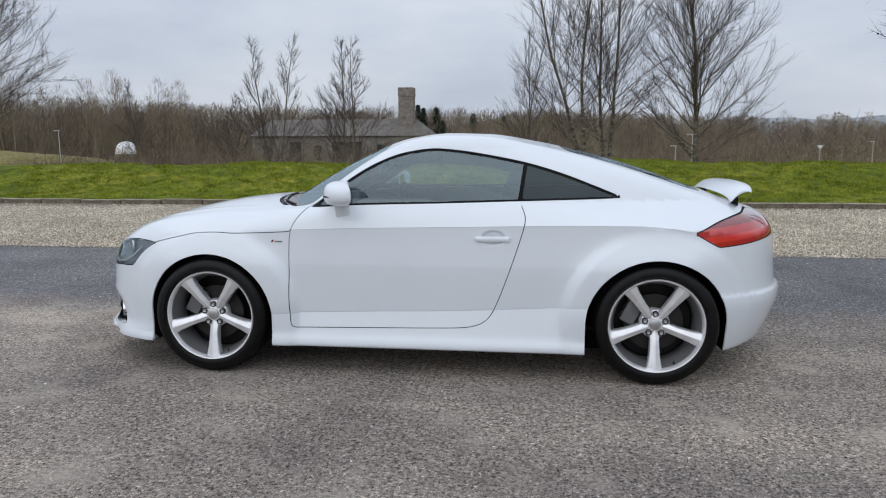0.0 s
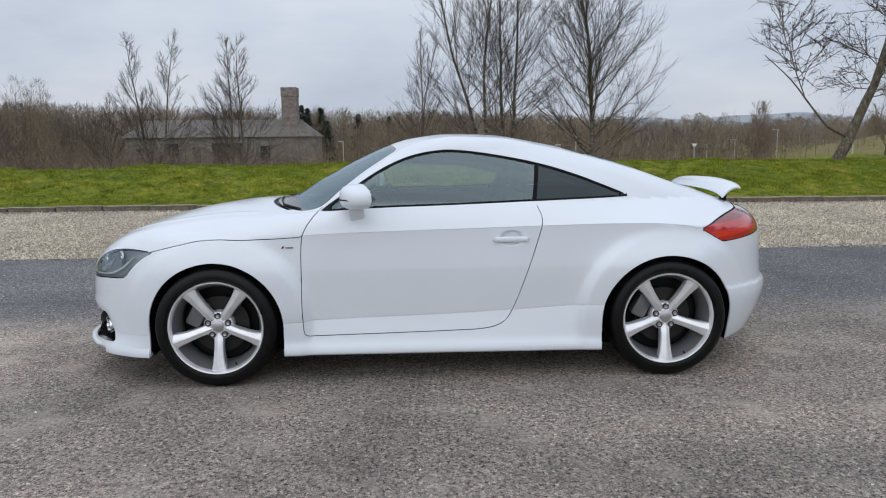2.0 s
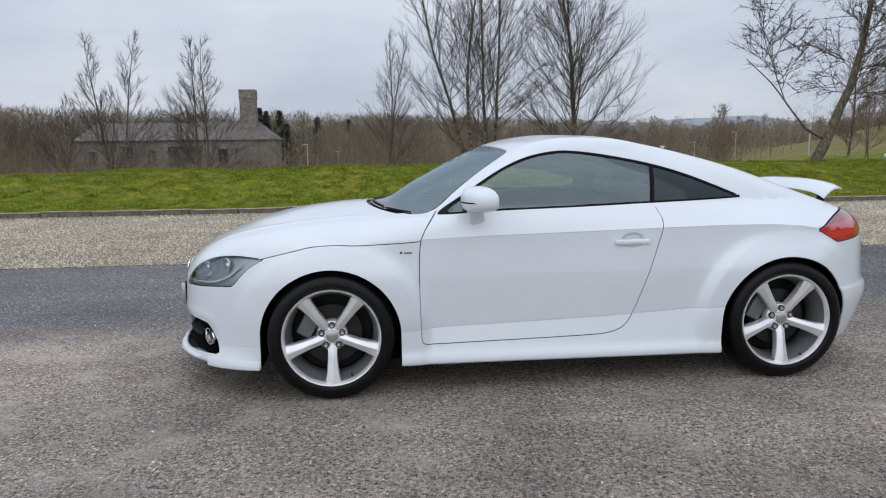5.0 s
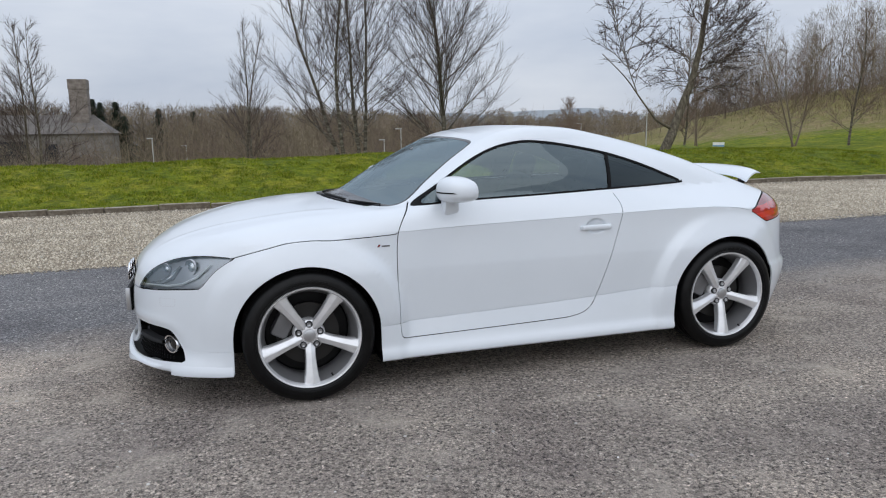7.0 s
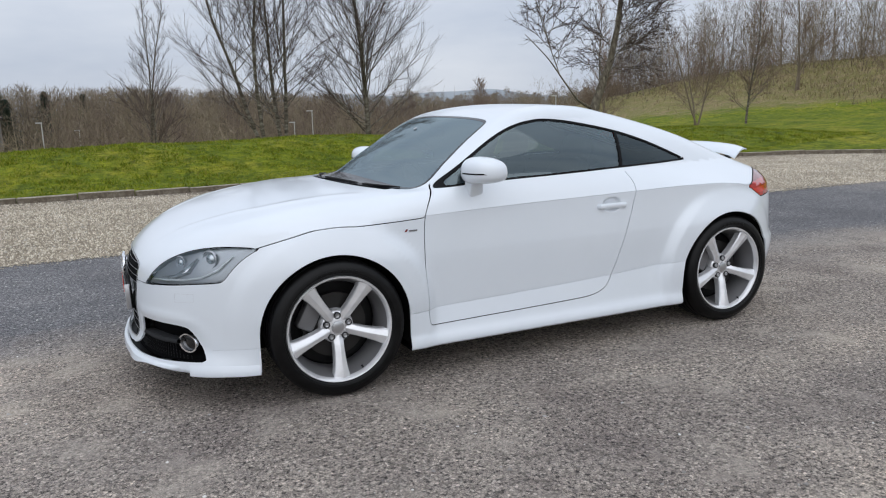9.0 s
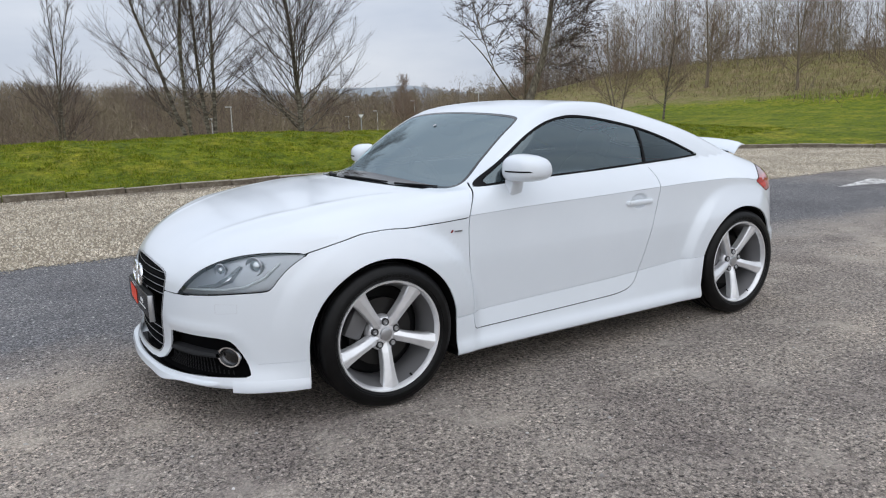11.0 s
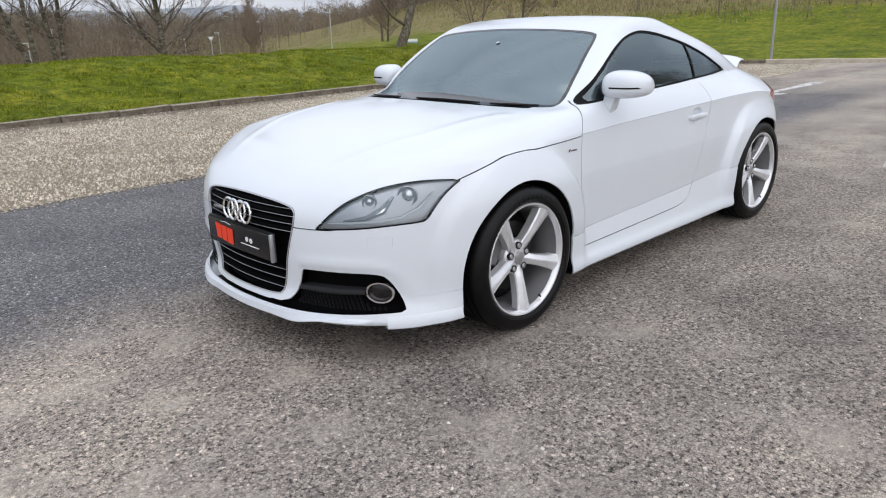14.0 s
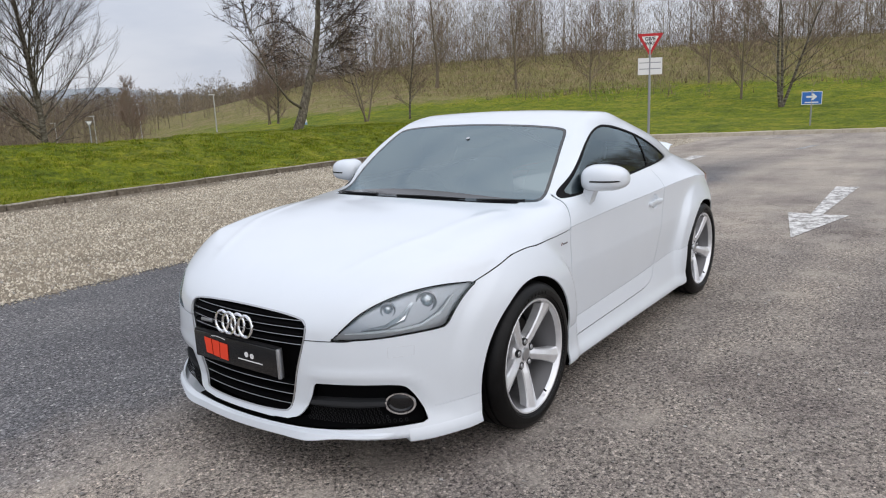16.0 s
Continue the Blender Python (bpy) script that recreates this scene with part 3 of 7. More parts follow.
# the line over the car's middle: bonnet, screen, roof, tail
crest = spline([-2.4, -2.16, -2.05, -1.9, -1.7, -1.45, -1.2, -0.99, -0.93, -0.75, -0.5, -0.32, -0.16, 0.06, 0.30, 0.6, 0.85, 1.13, 1.48, 1.66, 1.8, 2.0, 2.3],
               [0.50, 0.635, 0.705, 0.782, 0.855, 0.914, 0.947, 0.960, 0.973, 1.075, 1.205, 1.283, 1.328, 1.352, 1.346, 1.30, 1.246, 1.172, 1.050, 0.985, 0.935, 0.87, 0.75])
bow = spline([-1.6, -1.2, -0.95, -0.4, 0.2, 0.9, 1.7], [0.05, 0.30, 0.62, 0.36, 0.02, -0.10, -0.12])
crown = spline([-2.2, -1.7, -1.2, -0.9, -0.4, 0.2, 0.8, 1.4, 1.8], [0.06, 0.06, 0.06, 0.055, 0.045, 0.06, 0.095, 0.125, 0.12])
plan = spline([-2.2, -1.9, -1.6, -1.234, -0.8, 0.0, 0.6, 1.234, 1.6, 1.9, 2.2],
              [0.76, 0.81, 0.838, 0.858, 0.855, 0.858, 0.862, 0.858, 0.825, 0.77, 0.70])
belt = spline([-2.2, -1.6, -0.8, -0.4, 0.2, 0.7, 1.1, 1.5, 2.1], [0.70, 0.76, 0.775, 0.772, 0.765, 0.738, 0.668, 0.595, 0.52])   # half width at 0.98
rail = spline([-2.2, -0.8, -0.32, 0.1, 0.5, 0.9, 1.3, 2.1], [0.685, 0.672, 0.664, 0.648, 0.588, 0.505, 0.44, 0.38])      # half width at 1.26
nose = spline([0.1, 0.17, 0.22, 0.30, 0.45, 0.58, 0.68, 0.80, 1.0], [-2.125, -2.138, -2.125, -2.098, -2.110, -2.102, -2.066, -1.965, -1.75])
stern = spline([0.1, 0.20, 0.34, 0.445, 0.470, 0.495, 0.56, 0.75, 0.88, 0.96, 1.1], [1.91, 1.975, 2.04, 2.068, 2.066, 2.043, 2.034, 2.02, 1.985, 1.93, 1.70])


sill_line = spline([-0.86, -0.3, 0.08, 0.37, 0.87], [0.345, 0.362, 0.374, 0.388, 0.418])     # crease along the foot of the doors
waist = spline([-2.2, -1.6, -1.2, -0.78, -0.4, 0.1, 0.53, 0.9, 1.11, 1.27, 1.38, 1.6, 2.1], [0.78, 0.79, 0.80, 0.815, 0.828, 0.839, 0.849, 0.855, 0.854, 0.845, 0.835, 0.82, 0.80])   # crease along the flank


def half_width(x, z):
    low = plan(x)
    # sill flares out below the crease of the door, the flank leans in above
    zc = waist(x)
    zl = sill_line(x)
    amid = step(-1.02, -0.84, x) * step(1.02, 0.84, x)
    flank = low + amid * (0.030 * np.clip((zl - z) / (zl - 0.20), 0, 1) - 0.016 * np.clip((0.62 - z) / (0.62 - zl), 0, 1)) - 0.010 * step(0.55, 0.83, z)
    mid = belt(x)
    t1 = np.clip((z - zc) / (0.975 - zc), 0, 1)
    over = (low - 0.010) * (1 - t1) + mid * t1 + 0.007 * np.sin(np.pi * t1)
    t2 = np.clip((z - 0.975) / (1.26 - 0.975), 0, 1.5)
    house = mid + (rail(x) - mid) * t2 + 0.022 * np.sin(np.pi * np.clip(t2, 0, 1))
    flank = flank + 0.016 * step(0.245, 0.165, z) * amid + 0.020 * step(0.27, 0.165, z) * step(-1.56, -1.72, x)
    w = np.where(z < zc, flank, np.where(z < 0.975, over, house))
    for hub, reach in ((HUB_F, 0.56), (HUB_R, 0.58)):
        r = np.hypot(x - hub, z - HUB_Z)
        w = w + 0.052 * (0.42 * step(reach, 0.37, r) + 0.58 * step(0.525, 0.455, r)) * step(0.86, 0.62, z) * (0.25 + 0.75 * step(0.15, 0.42, z))
    return w - 0.016 * step(1.15, 0.7, np.hypot((x - 0.365) / 0.062, (z - 0.785) / 0.040))


def floor_line(x):
    return 0.157 + 0.03 * step(1.4, 1.9, x) + 0.014 * step(-1.50, -1.80, x)


def solid(x, y, z):
    """Positive inside the body."""
    a = np.sqrt((y - MIDDLE) ** 2 + 1e-6)
    side = half_width(x, z) - a
    top = (crest(x - bow(x) * a * a) - crown(x) * a * a - z) * 0.92
    front = x - nose(z) - 0.31 * a * a - 0.62 * a ** 6 + 0.018 * step(0.25, 0.165, z) * step(0.69, 0.80, a)
    low = (x < -1.6) & (z < 0.52) & (z > 0.24) & (a > 0.30)
    if low.any():
        # a brow runs over and round the side intake
        brow = np.zeros_like(front)
        brow[low] = 0.007 * np.exp(-((ring_distance(a[low], z[low], INTAKE) - 0.032) / 0.024) ** 2) * step(0.30, 0.42, a[low]) * step(0.25, 0.31, z[low])
        front = front + brow
    # a faint raised line along each side of the bonnet
    top = top + 0.0035 * np.exp(-((a - np.interp(x, [-1.95, -1.5, -1.0], [0.36, 0.55, 0.615])) / 0.030) ** 2) * step(-2.0, -1.8, x) * step(-0.98, -1.08, x)
    rear = stern(z) - 0.42 * a * a - 0.45 * a ** 6 - x
    k = 0.13 - 0.07 * step(-1.2, -0.6, x) + 0.05 * step(1.0, 1.7, x)
    f = smin(side, top, k)
    f = smin(f, smin(front, rear, 0.05), 0.09)
    return smin(f, z - floor_line(x), 0.022)


def slope(p, e=1e-3):
    x, y, z = p.T
    return np.stack([solid(x + e, y, z) - solid(x - e, y, z), solid(x, y + e, z) - solid(x, y - e, z), solid(x, y, z + e) - solid(x, y, z - e)], 1) / (2 * e)


def settle(p, turns=4):
    """Moves points onto the skin."""
    for _ in range(turns):
        g = slope(p)
        p = p - np.clip(solid(*p.T) / np.maximum((g * g).sum(1), 0.05), -0.02, 0.02)[:, None] * g
    return p


def skin(size):
    """The body's surface as triangles."""
    xs = np.arange(-2.28, 2.24, size)
    n = int(1.02 / size) + 1
    ys = (np.arange(-n, n) + 0.5) * size + MIDDLE
    zs = np.arange(0.08, 1.42, size)
    X, Y, Z = np.meshgrid(xs, ys, zs, indexing="ij")
    inside = solid(X.ravel(), Y.ravel(), Z.ravel()).reshape(X.shape) > 0
    a, b, c = inside.shape
    n_in = sum(inside[i:a - 1 + i, j:b - 1 + j, k:c - 1 + k].astype(int) for i in (0, 1) for j in (0, 1) for k in (0, 1))
    act = (n_in > 0) & (n_in < 8)
    idx = -np.ones(act.shape, int)
    idx[act] = np.arange(act.sum())
    i, j, k = np.nonzero(act)
    p = settle(np.stack([xs[i], ys[j], zs[k]], 1) + size / 2, 8)
    quads = []
    for ax in range(3):
        s0, s1 = [slice(None)] * 3, [slice(None)] * 3
        s0[ax], s1[ax] = slice(0, -1), slice(1, None)
        lo, hi = inside[tuple(s0)], inside[tuple(s1)]
        o1, o2 = [(1, 2), (2, 0), (0, 1)][ax]
        u, v = np.zeros(3, int), np.zeros(3, int)
        u[o1], v[o2] = 1, 1
        for sign in (True, False):
            e = np.argwhere((lo != hi) & (lo == sign))
            e = e[(e[:, o1] > 0) & (e[:, o2] > 0)]
            q = [idx[tuple((e - m).T)] for m in (u * 0, u, u + v, v)]
            quads.append(np.stack(q if not sign else q[::-1], 1))
    q = np.concatenate(quads)
    t = np.concatenate([q[:, [0, 1, 2]], q[:, [0, 2, 3]]])
    n = np.cross(p[t[:, 1]] - p[t[:, 0]], p[t[:, 2]] - p[t[:, 0]])
    flip = (n * slope(p[t].mean(1))).sum(1) > 0
    t[flip] = t[flip][:, ::-1]
    return p, t


def cut(p, t, field, allowed=None):
    """Splits the triangles where the field changes its sign."""
    f = field(p)
    f = np.where(np.abs(f) < 2e-5, 2e-5, f)
    s = f > 0
    m = s[t].sum(1)
    mixed_t = (m == 1) | (m == 2)
    if allowed is not None:
        mixed_t &= allowed(p[t].mean(1))
    if not mixed_t.any():
        return p, t
    tm = t[mixed_t]
    lone = np.where((s[tm].sum(1) == 1)[:, None], s[tm], ~s[tm]).argmax(1)
    r = np.arange(len(tm))
    A, B, C = tm[r, lone], tm[r, (lone + 1) % 3], tm[r, (lone + 2) % 3]
    e = np.sort(np.concatenate([np.stack([A, B], 1), np.stack([A, C], 1)]), 1)
    keys, inv = np.unique(e[:, 0] * (len(p) + 1) + e[:, 1], return_inverse=True)
    u, v = keys // (len(p) + 1), keys % (len(p) + 1)
    w = (f[u] / (f[u] - f[v]))[:, None]
    fresh = settle(p[u] * (1 - w) + p[v] * w, 1)
    ab, ac = len(p) + inv[:len(tm)], len(p) + inv[len(tm):]
    p = np.concatenate([p, fresh])
    t = np.concatenate([t[~mixed_t], np.stack([A, ab, ac], 1), np.stack([ab, B, C], 1), np.stack([ab, C, ac], 1)])
    return p, t


def rounded(points, turns=3):
    pts = np.array(points, float)
    for _ in range(turns):
        nxt = np.roll(pts, -1, 0)
        pts = np.stack([0.75 * pts + 0.25 * nxt, 0.25 * pts + 0.75 * nxt], 1).reshape(-1, 2)
    return pts


def ring_distance(u, v, pts):
    """Signed distance to a closed outline, negative inside."""
    q = np.stack([u, v], 1)
    lo, hi = pts.min(0) - 0.12, pts.max(0) + 0.12
    near = ((q > lo) & (q < hi)).all(1)
    out = np.full(len(q), 1.0)
    q = q[near]
    d, odd = np.full(len(q), 9.0), np.zeros(len(q), bool)
    for a, b in zip(pts, np.roll(pts, -1, 0)):
        ab = b - a
        if ab @ ab < 1e-14:
            continue
        h = np.clip(((q - a) @ ab) / (ab @ ab), 0, 1)
        d = np.minimum(d, np.hypot(*(q - a - h[:, None] * ab).T))
        if a[1] != b[1]:
            odd ^= ((a[1] > q[:, 1]) != (b[1] > q[:, 1])) & (q[:, 0] < ab[0] * (q[:, 1] - a[1]) / ab[1] + a[0])
    out[near] = np.where(odd, -d, d)
    return out


def half(p):
    return np.abs(p[:, 1] - MIDDLE)


SIDE_GLASS = rounded([(-0.675, 0.936), (-0.66, 0.952), (-0.48, 1.075), (-0.34, 1.165), (-0.19, 1.232), (-0.02, 1.264), (0.10, 1.261), (0.26, 1.240), (0.53, 1.189),
                      (0.745, 1.124), (0.935, 1.049), (1.045, 1.004), (1.06, 0.994), (1.04, 0.988), (0.495, 0.976), (0.07, 0.962), (-0.42, 0.952), (-0.65, 0.936)], 2)
DOOR = rounded([(-0.66, 0.962), (-0.692, 0.930), (-0.745, 0.862), (-0.774, 0.790), (-0.776, 0.55), (-0.772, 0.33), (-0.765, 0.265), (-0.70, 0.264), (0.10, 0.280), (0.24, 0.288), (0.325, 0.318),
                (0.376, 0.390), (0.450, 0.590), (0.530, 0.835), (0.538, 0.90), (0.515, 0.950), (0.50, 1.0), (0.535, 1.10), (0.50, 1.20), (0.27, 1.26), (-0.02, 1.29), (-0.22, 1.26), (-0.4, 1.19), (-0.53, 1.10)], 2)
SCREEN = [(-1.015, 0.0), (-1.0, 0.22), (-0.945, 0.42), (-0.865, 0.58), (-0.80, 0.665), (-0.755, 0.680), (-0.56, 0.656), (-0.40, 0.618), (-0.29, 0.592), (-0.252, 0.56), (-0.275, 0.36), (-0.295, 0.18), (-0.30, 0.0)]
SCREEN = rounded(SCREEN + [(x, -y) for x, y in SCREEN[-2:0:-1]], 2)
BACK = [(0.735, 0.0), (0.74, 0.28), (0.76, 0.42), (0.83, 0.455), (1.05, 0.462), (1.41, 0.415), (1.52, 0.385), (1.56, 0.30), (1.585, 0.0)]
BACK = rounded(BACK + [(x, -y) for x, y in BACK[-2:0:-1]], 2)
HEAD = rounded([(0.005, 0.564), (0.02, 0.58), (0.065, 0.625), (0.13, 0.674), (0.236, 0.718), (0.346, 0.741), (0.46, 0.748), (0.58, 0.739), (0.598, 0.732), (0.56, 0.71),
                (0.52, 0.68), (0.478, 0.634), (0.452, 0.596), (0.43, 0.588), (0.32, 0.584), (0.195, 0.573), (0.094, 0.566), (0.02, 0.562)], 2)
GRILLE = [(0.0, 0.664), (0.2, 0.657), (0.31, 0.645), (0.352, 0.632), (0.364, 0.602), (0.352, 0.54), (0.275, 0.285), (0.262, 0.258), (0.23, 0.250), (0.1, 0.247), (0.0, 0.247)]
GRILLE = rounded(GRILLE + [(-y, z) for y, z in GRILLE[-2:0:-1]], 2)
INTAKE = [(0.0, 0.226), (0.2, 0.228), (0.285, 0.234), (0.325, 0.255), (0.366, 0.33), (0.384, 0.384), (0.392, 0.390), (0.60, 0.393), (0.680, 0.389), (0.708, 0.372), (0.742, 0.275), (0.757, 0.236), (0.755, 0.229), (0.742, 0.226), (0.5, 0.214), (0.33, 0.207), (0.15, 0.206), (0.0, 0.206)]
INTAKE = rounded(INTAKE + [(-y, z) for y, z in INTAKE[-2:0:-1]], 2)
TAIL = rounded([(1.412, 0.818), (1.44, 0.828), (1.58, 0.885), (1.74, 0.918), (1.80, 0.922), (1.90, 0.915), (1.96, 0.86), (1.96, 0.785), (1.88, 0.775), (1.735, 0.757), (1.565, 0.742), (1.545, 0.742), (1.468, 0.786)], 2)
bonnet_line = spline([-2.3, -2.014, -1.9, -1.7, -1.567, -1.42, -1.30, -1.20, -1.10, -1.0, -0.85, -0.772, -0.742, -0.69, -0.64, -0.5],
                     [0.552, 0.562, 0.64, 0.70, 0.737, 0.772, 0.795, 0.799, 0.794, 0.796, 0.802, 0.808, 0.865, 0.933, 0.97, 1.1])
flank_line = spline([-0.78, -0.4, 0.1, 0.53, 0.9, 1.11, 1.27, 1.38, 1.45], [0.815, 0.828, 0.839, 0.849, 0.855, 0.854, 0.845, 0.826, 0.80])


def f_side(pts):
    return lambda p: ring_distance(p[:, 0], p[:, 2], pts) + np.where(half(p) < 0.30, 1.0, 0.0)


def f_top(pts):
    return lambda p: ring_distance(p[:, 0], p[:, 1] - MIDDLE, pts) + np.where(p[:, 2] < 0.80, 1.0, 0.0)


def f_front(pts):
    return lambda p: ring_distance(half(p), p[:, 2], pts) + np.where(p[:, 0] > -1.5, 1.0, 0.0)


def f_head(p):
    return ring_distance((p[:, 0] + 2.03) * 0.8 + (half(p) - 0.45) * 0.6, p[:, 2], HEAD) + np.where((p[:, 0] > -1.3) | (half(p) < 0.2), 1.0, 0.0)


def f_arch(p):
    r_front = np.hypot((p[:, 0] - HUB_F + 0.004) / 1.025, p[:, 2] - HUB_Z)
    r_rear = np.hypot((p[:, 0] - HUB_R) / 1.06, p[:, 2] - HUB_Z)
    # the opening runs straight down below the hub
    r_front = np.where(p[:, 2] < HUB_Z, np.abs(p[:, 0] - HUB_F + 0.004) / 1.025, r_front)
    r_rear = np.where(p[:, 2] < HUB_Z, np.abs(p[:, 0] - HUB_R) / 1.06, r_rear)
    return np.where(half(p) < 0.45, 1.0, np.minimum(r_front, r_rear) - 0.353)


def f_bonnet(p):
    return p[:, 2] - bonnet_line(p[:, 0])


def f_cowl(p):
    return f_top(SCREEN)(p) - 0.028


def f_bumper_front(p):
    return p[:, 0] + 1.60 + 0.10 * (p[:, 2] - 0.5)


def f_bumper_rear(p):
    return np.maximum(p[:, 2] - 0.745, 1.44 + 0.3 * (0.745 - p[:, 2]) - p[:, 0])


GLASS, DOORS, WIND, REAR_GLASS, GRIL, INT, LAMP = f_side(SIDE_GLASS), f_side(DOOR), f_top(SCREEN), f_top(BACK), f_front(GRILLE), f_front(INTAKE), f_side(TAIL)
P, T = skin(0.021)


def FRIT(p):
    """The clear part of the screen, inside its printed edge, which is wide along the foot."""
    return WIND(p) + 0.017 + 0.095 * step(-0.70, -0.90, p[:, 0])


def offset(field, d):
    return lambda p: field(p) - d


def tail_side(c):
    return c[:, 0] < -0.64


SEAM = 0.0022
P, T = cut(P, T, f_arch)
for field, bands in ((GLASS, (0.0, -0.011)), (DOORS, (0.0, SEAM, -SEAM)), (WIND, (0.0,)), (lambda p: FRIT(p), (0.0,)), (REAR_GLASS, (0.0, -0.03)), (f_head, (0.0, -0.003)), (GRIL, (0.0, -0.006)), (INT, (0.0,)), (LAMP, (0.0, -0.006)), (lambda p: np.where(LAMP(p) < 0.01, p[:, 2] - 0.765 - 0.10 * (p[:, 0] - 1.5), 1.0), (0.0, 0.035, 0.075))):
    for d in bands:
        P, T = cut(P, T, offset(field, d))
for d in (0.0, SEAM, -SEAM):
    P, T = cut(P, T, offset(f_bonnet, d), tail_side)
    P, T = cut(P, T, offset(lambda p: p[:, 2] - flank_line(p[:, 0]), d * 0.5), lambda c: (c[:, 0] > -0.775) & (c[:, 0] < 1.40) & (half(c) > 0.6))
P, T = cut(P, T, f_cowl)
P, T = cut(P, T, lambda p: p[:, 2] - floor_line(p[:, 0]) - 0.005)
for d in (1.15, 0.95, 0.7):
    P, T = cut(P, T, lambda p: np.where(half(p) > 0.6, np.hypot((p[:, 0] - 0.365) / 0.062, (p[:, 2] - 0.785) / 0.040), 9.0) - d)
P, T = cut(P, T, f_bumper_front)
P, T = cut(P, T, f_bumper_rear)
for d in (0.0, 0.0013, -0.0013):
    P, T = cut(P, T, offset(lambda p: p[:, 2] - sill_line(p[:, 0]), d), lambda c: (c[:, 0] > -0.90) & (c[:, 0] < 0.90) & (half(c) > 0.6))
for d in (0.0, 0.0018, -0.0018):
    P, T = cut(P, T, offset(lambda p: p[:, 0] - 0.655 - 0.03 * half(p), d), lambda c: (c[:, 2] > 1.1) & (half(c) < 0.48))
corner_line = lambda p: p[:, 2] - 0.285 - 0.02 * (p[:, 0] + 1.6)
for d in (0.0, 0.001, -0.001):
    P, T = cut(P, T, offset(corner_line, d), lambda c: (c[:, 0] > -1.84) & (c[:, 0] < -1.5) & (half(c) > 0.765))
pillar_line = lambda p: p[:, 0] - 0.505 - 0.14 * (p[:, 2] - 0.976)
for d in (0.0, 0.011, -0.011):
    P, T = cut(P, T, offset(pillar_line, d), lambda c: GLASS(c) < 0.01)
CEN = P[T].mean(1)
NRM = slope(P)
NRM = -NRM / np.linalg.norm(NRM, axis=1)[:, None]
x_, a_, z_ = CEN[:, 0], half(CEN), CEN[:, 2]
g_, d_ = GLASS(CEN), DOORS(CEN)
kinds = np.full(len(T), "quarter", dtype="U16")
roof_zone = (z_ > 0.97) & (a_ < 0.60)
kinds[(d_ < 0) & (x_ < 0.6) & (z_ < 0.972)] = "door"
kinds[(x_ > -0.76) & (z_ > 0.972) & (g_ > 0) & (x_ < 1.57)] = "roof"
kinds[(x_ > 1.55) & (z_ > 0.80)] = "tailgate"
kinds[(x_ < -0.7) & (f_bonnet(CEN) < 0) & (d_ > 0)] = "front_wing"
kinds[tail_side(CEN) & (f_bonnet(CEN) > 0) & (d_ > 0) & (f_cowl(CEN) > 0) & (g_ > 0) & (z_ < 0.972)] = "bonnet"
kinds[(f_bumper_front(CEN) < 0) & (f_bonnet(CEN) < 0)] = "front_bumper"
kinds[(f_bumper_rear(CEN) < 0)] = "rear_bumper"
kinds[(z_ < sill_line(x_)) & (x_ > -0.87) & (x_ < 0.88) & (d_ > 0) & (a_ > 0.6)] = "sill"
kinds[z_ < floor_line(x_) + 0.005] = "underbody"
kinds[(np.abs(d_) < SEAM) & (g_ > 0.0) & (z_ < 0.955)] = "seam"
kinds[tail_side(CEN) & (np.abs(f_bonnet(CEN)) < SEAM) & (d_ > 0) & (f_cowl(CEN) > 0)] = "seam"
kinds[(np.abs(z_ - flank_line(x_)) < SEAM * 0.5) & (x_ > -0.775) & (x_ < 1.40) & (a_ > 0.6) & (np.abs(d_) > SEAM)] = "crease"
kinds[(np.abs(z_ - sill_line(x_)) < 0.0013) & (x_ > -0.87) & (x_ < 0.88) & (a_ > 0.6) & (np.abs(d_) > SEAM)] = "crease"
kinds[(np.abs(x_ - 0.655 - 0.03 * a_) < 0.0018) & (z_ > 1.1) & (a_ < 0.47)] = "seam"
kinds[(np.abs(corner_line(CEN)) < 0.001) & (x_ > -1.84) & (x_ < -1.5) & (a_ > 0.765)] = "crease"
kinds[(f_cowl(CEN) < 0) & (x_ < -0.70) & (a_ < 0.615)] = "cowl"
kinds[g_ < 0] = "window_seal"
kinds[(g_ < -0.011)] = "side_window"
kinds[(g_ < -0.011) & (pillar_line(CEN) > 0.0)] = "quarter_window"
kinds[(g_ < 0) & (np.abs(pillar_line(CEN)) < 0.011)] = "window_seal"
kinds[(g_ < -0.0) & (x_ < -0.615)] = "window_seal"
kinds[WIND(CEN) < 0] = "screen_border"
kinds[FRIT(CEN) < 0] = "windscreen"
kinds[REAR_GLASS(CEN) < 0] = "screen_border"
kinds[REAR_GLASS(CEN) < -0.03] = "rear_window"
h_ = f_head(CEN)
kinds[h_ < 0] = "lamp_edge"
kinds[h_ < -0.003] = "headlight"
kinds[GRIL(CEN) < 0] = "grille_frame"
kinds[GRIL(CEN) < -0.006] = "grille"
kinds[INT(CEN) < 0] = "intake"
t_ = LAMP(CEN)
kinds[(t_ < 0) & (x_ > 1.3)] = "lamp_edge"
kinds[(t_ < -0.006) & (x_ > 1.3)] = "tail_light"
band_ = z_ - 0.765 - 0.10 * (x_ - 1.5)
kinds[(kinds == "tail_light") & (band_ > 0) & (band_ < 0.035)] = "tail_core"
kinds[(kinds == "tail_light") & (band_ > 0.075)] = "tail_dark"
kinds[f_arch(CEN) < 0] = "none"

car = tagged(new("car"), "white two-door sports coupe with silver alloy wheels parked on asphalt", "car")


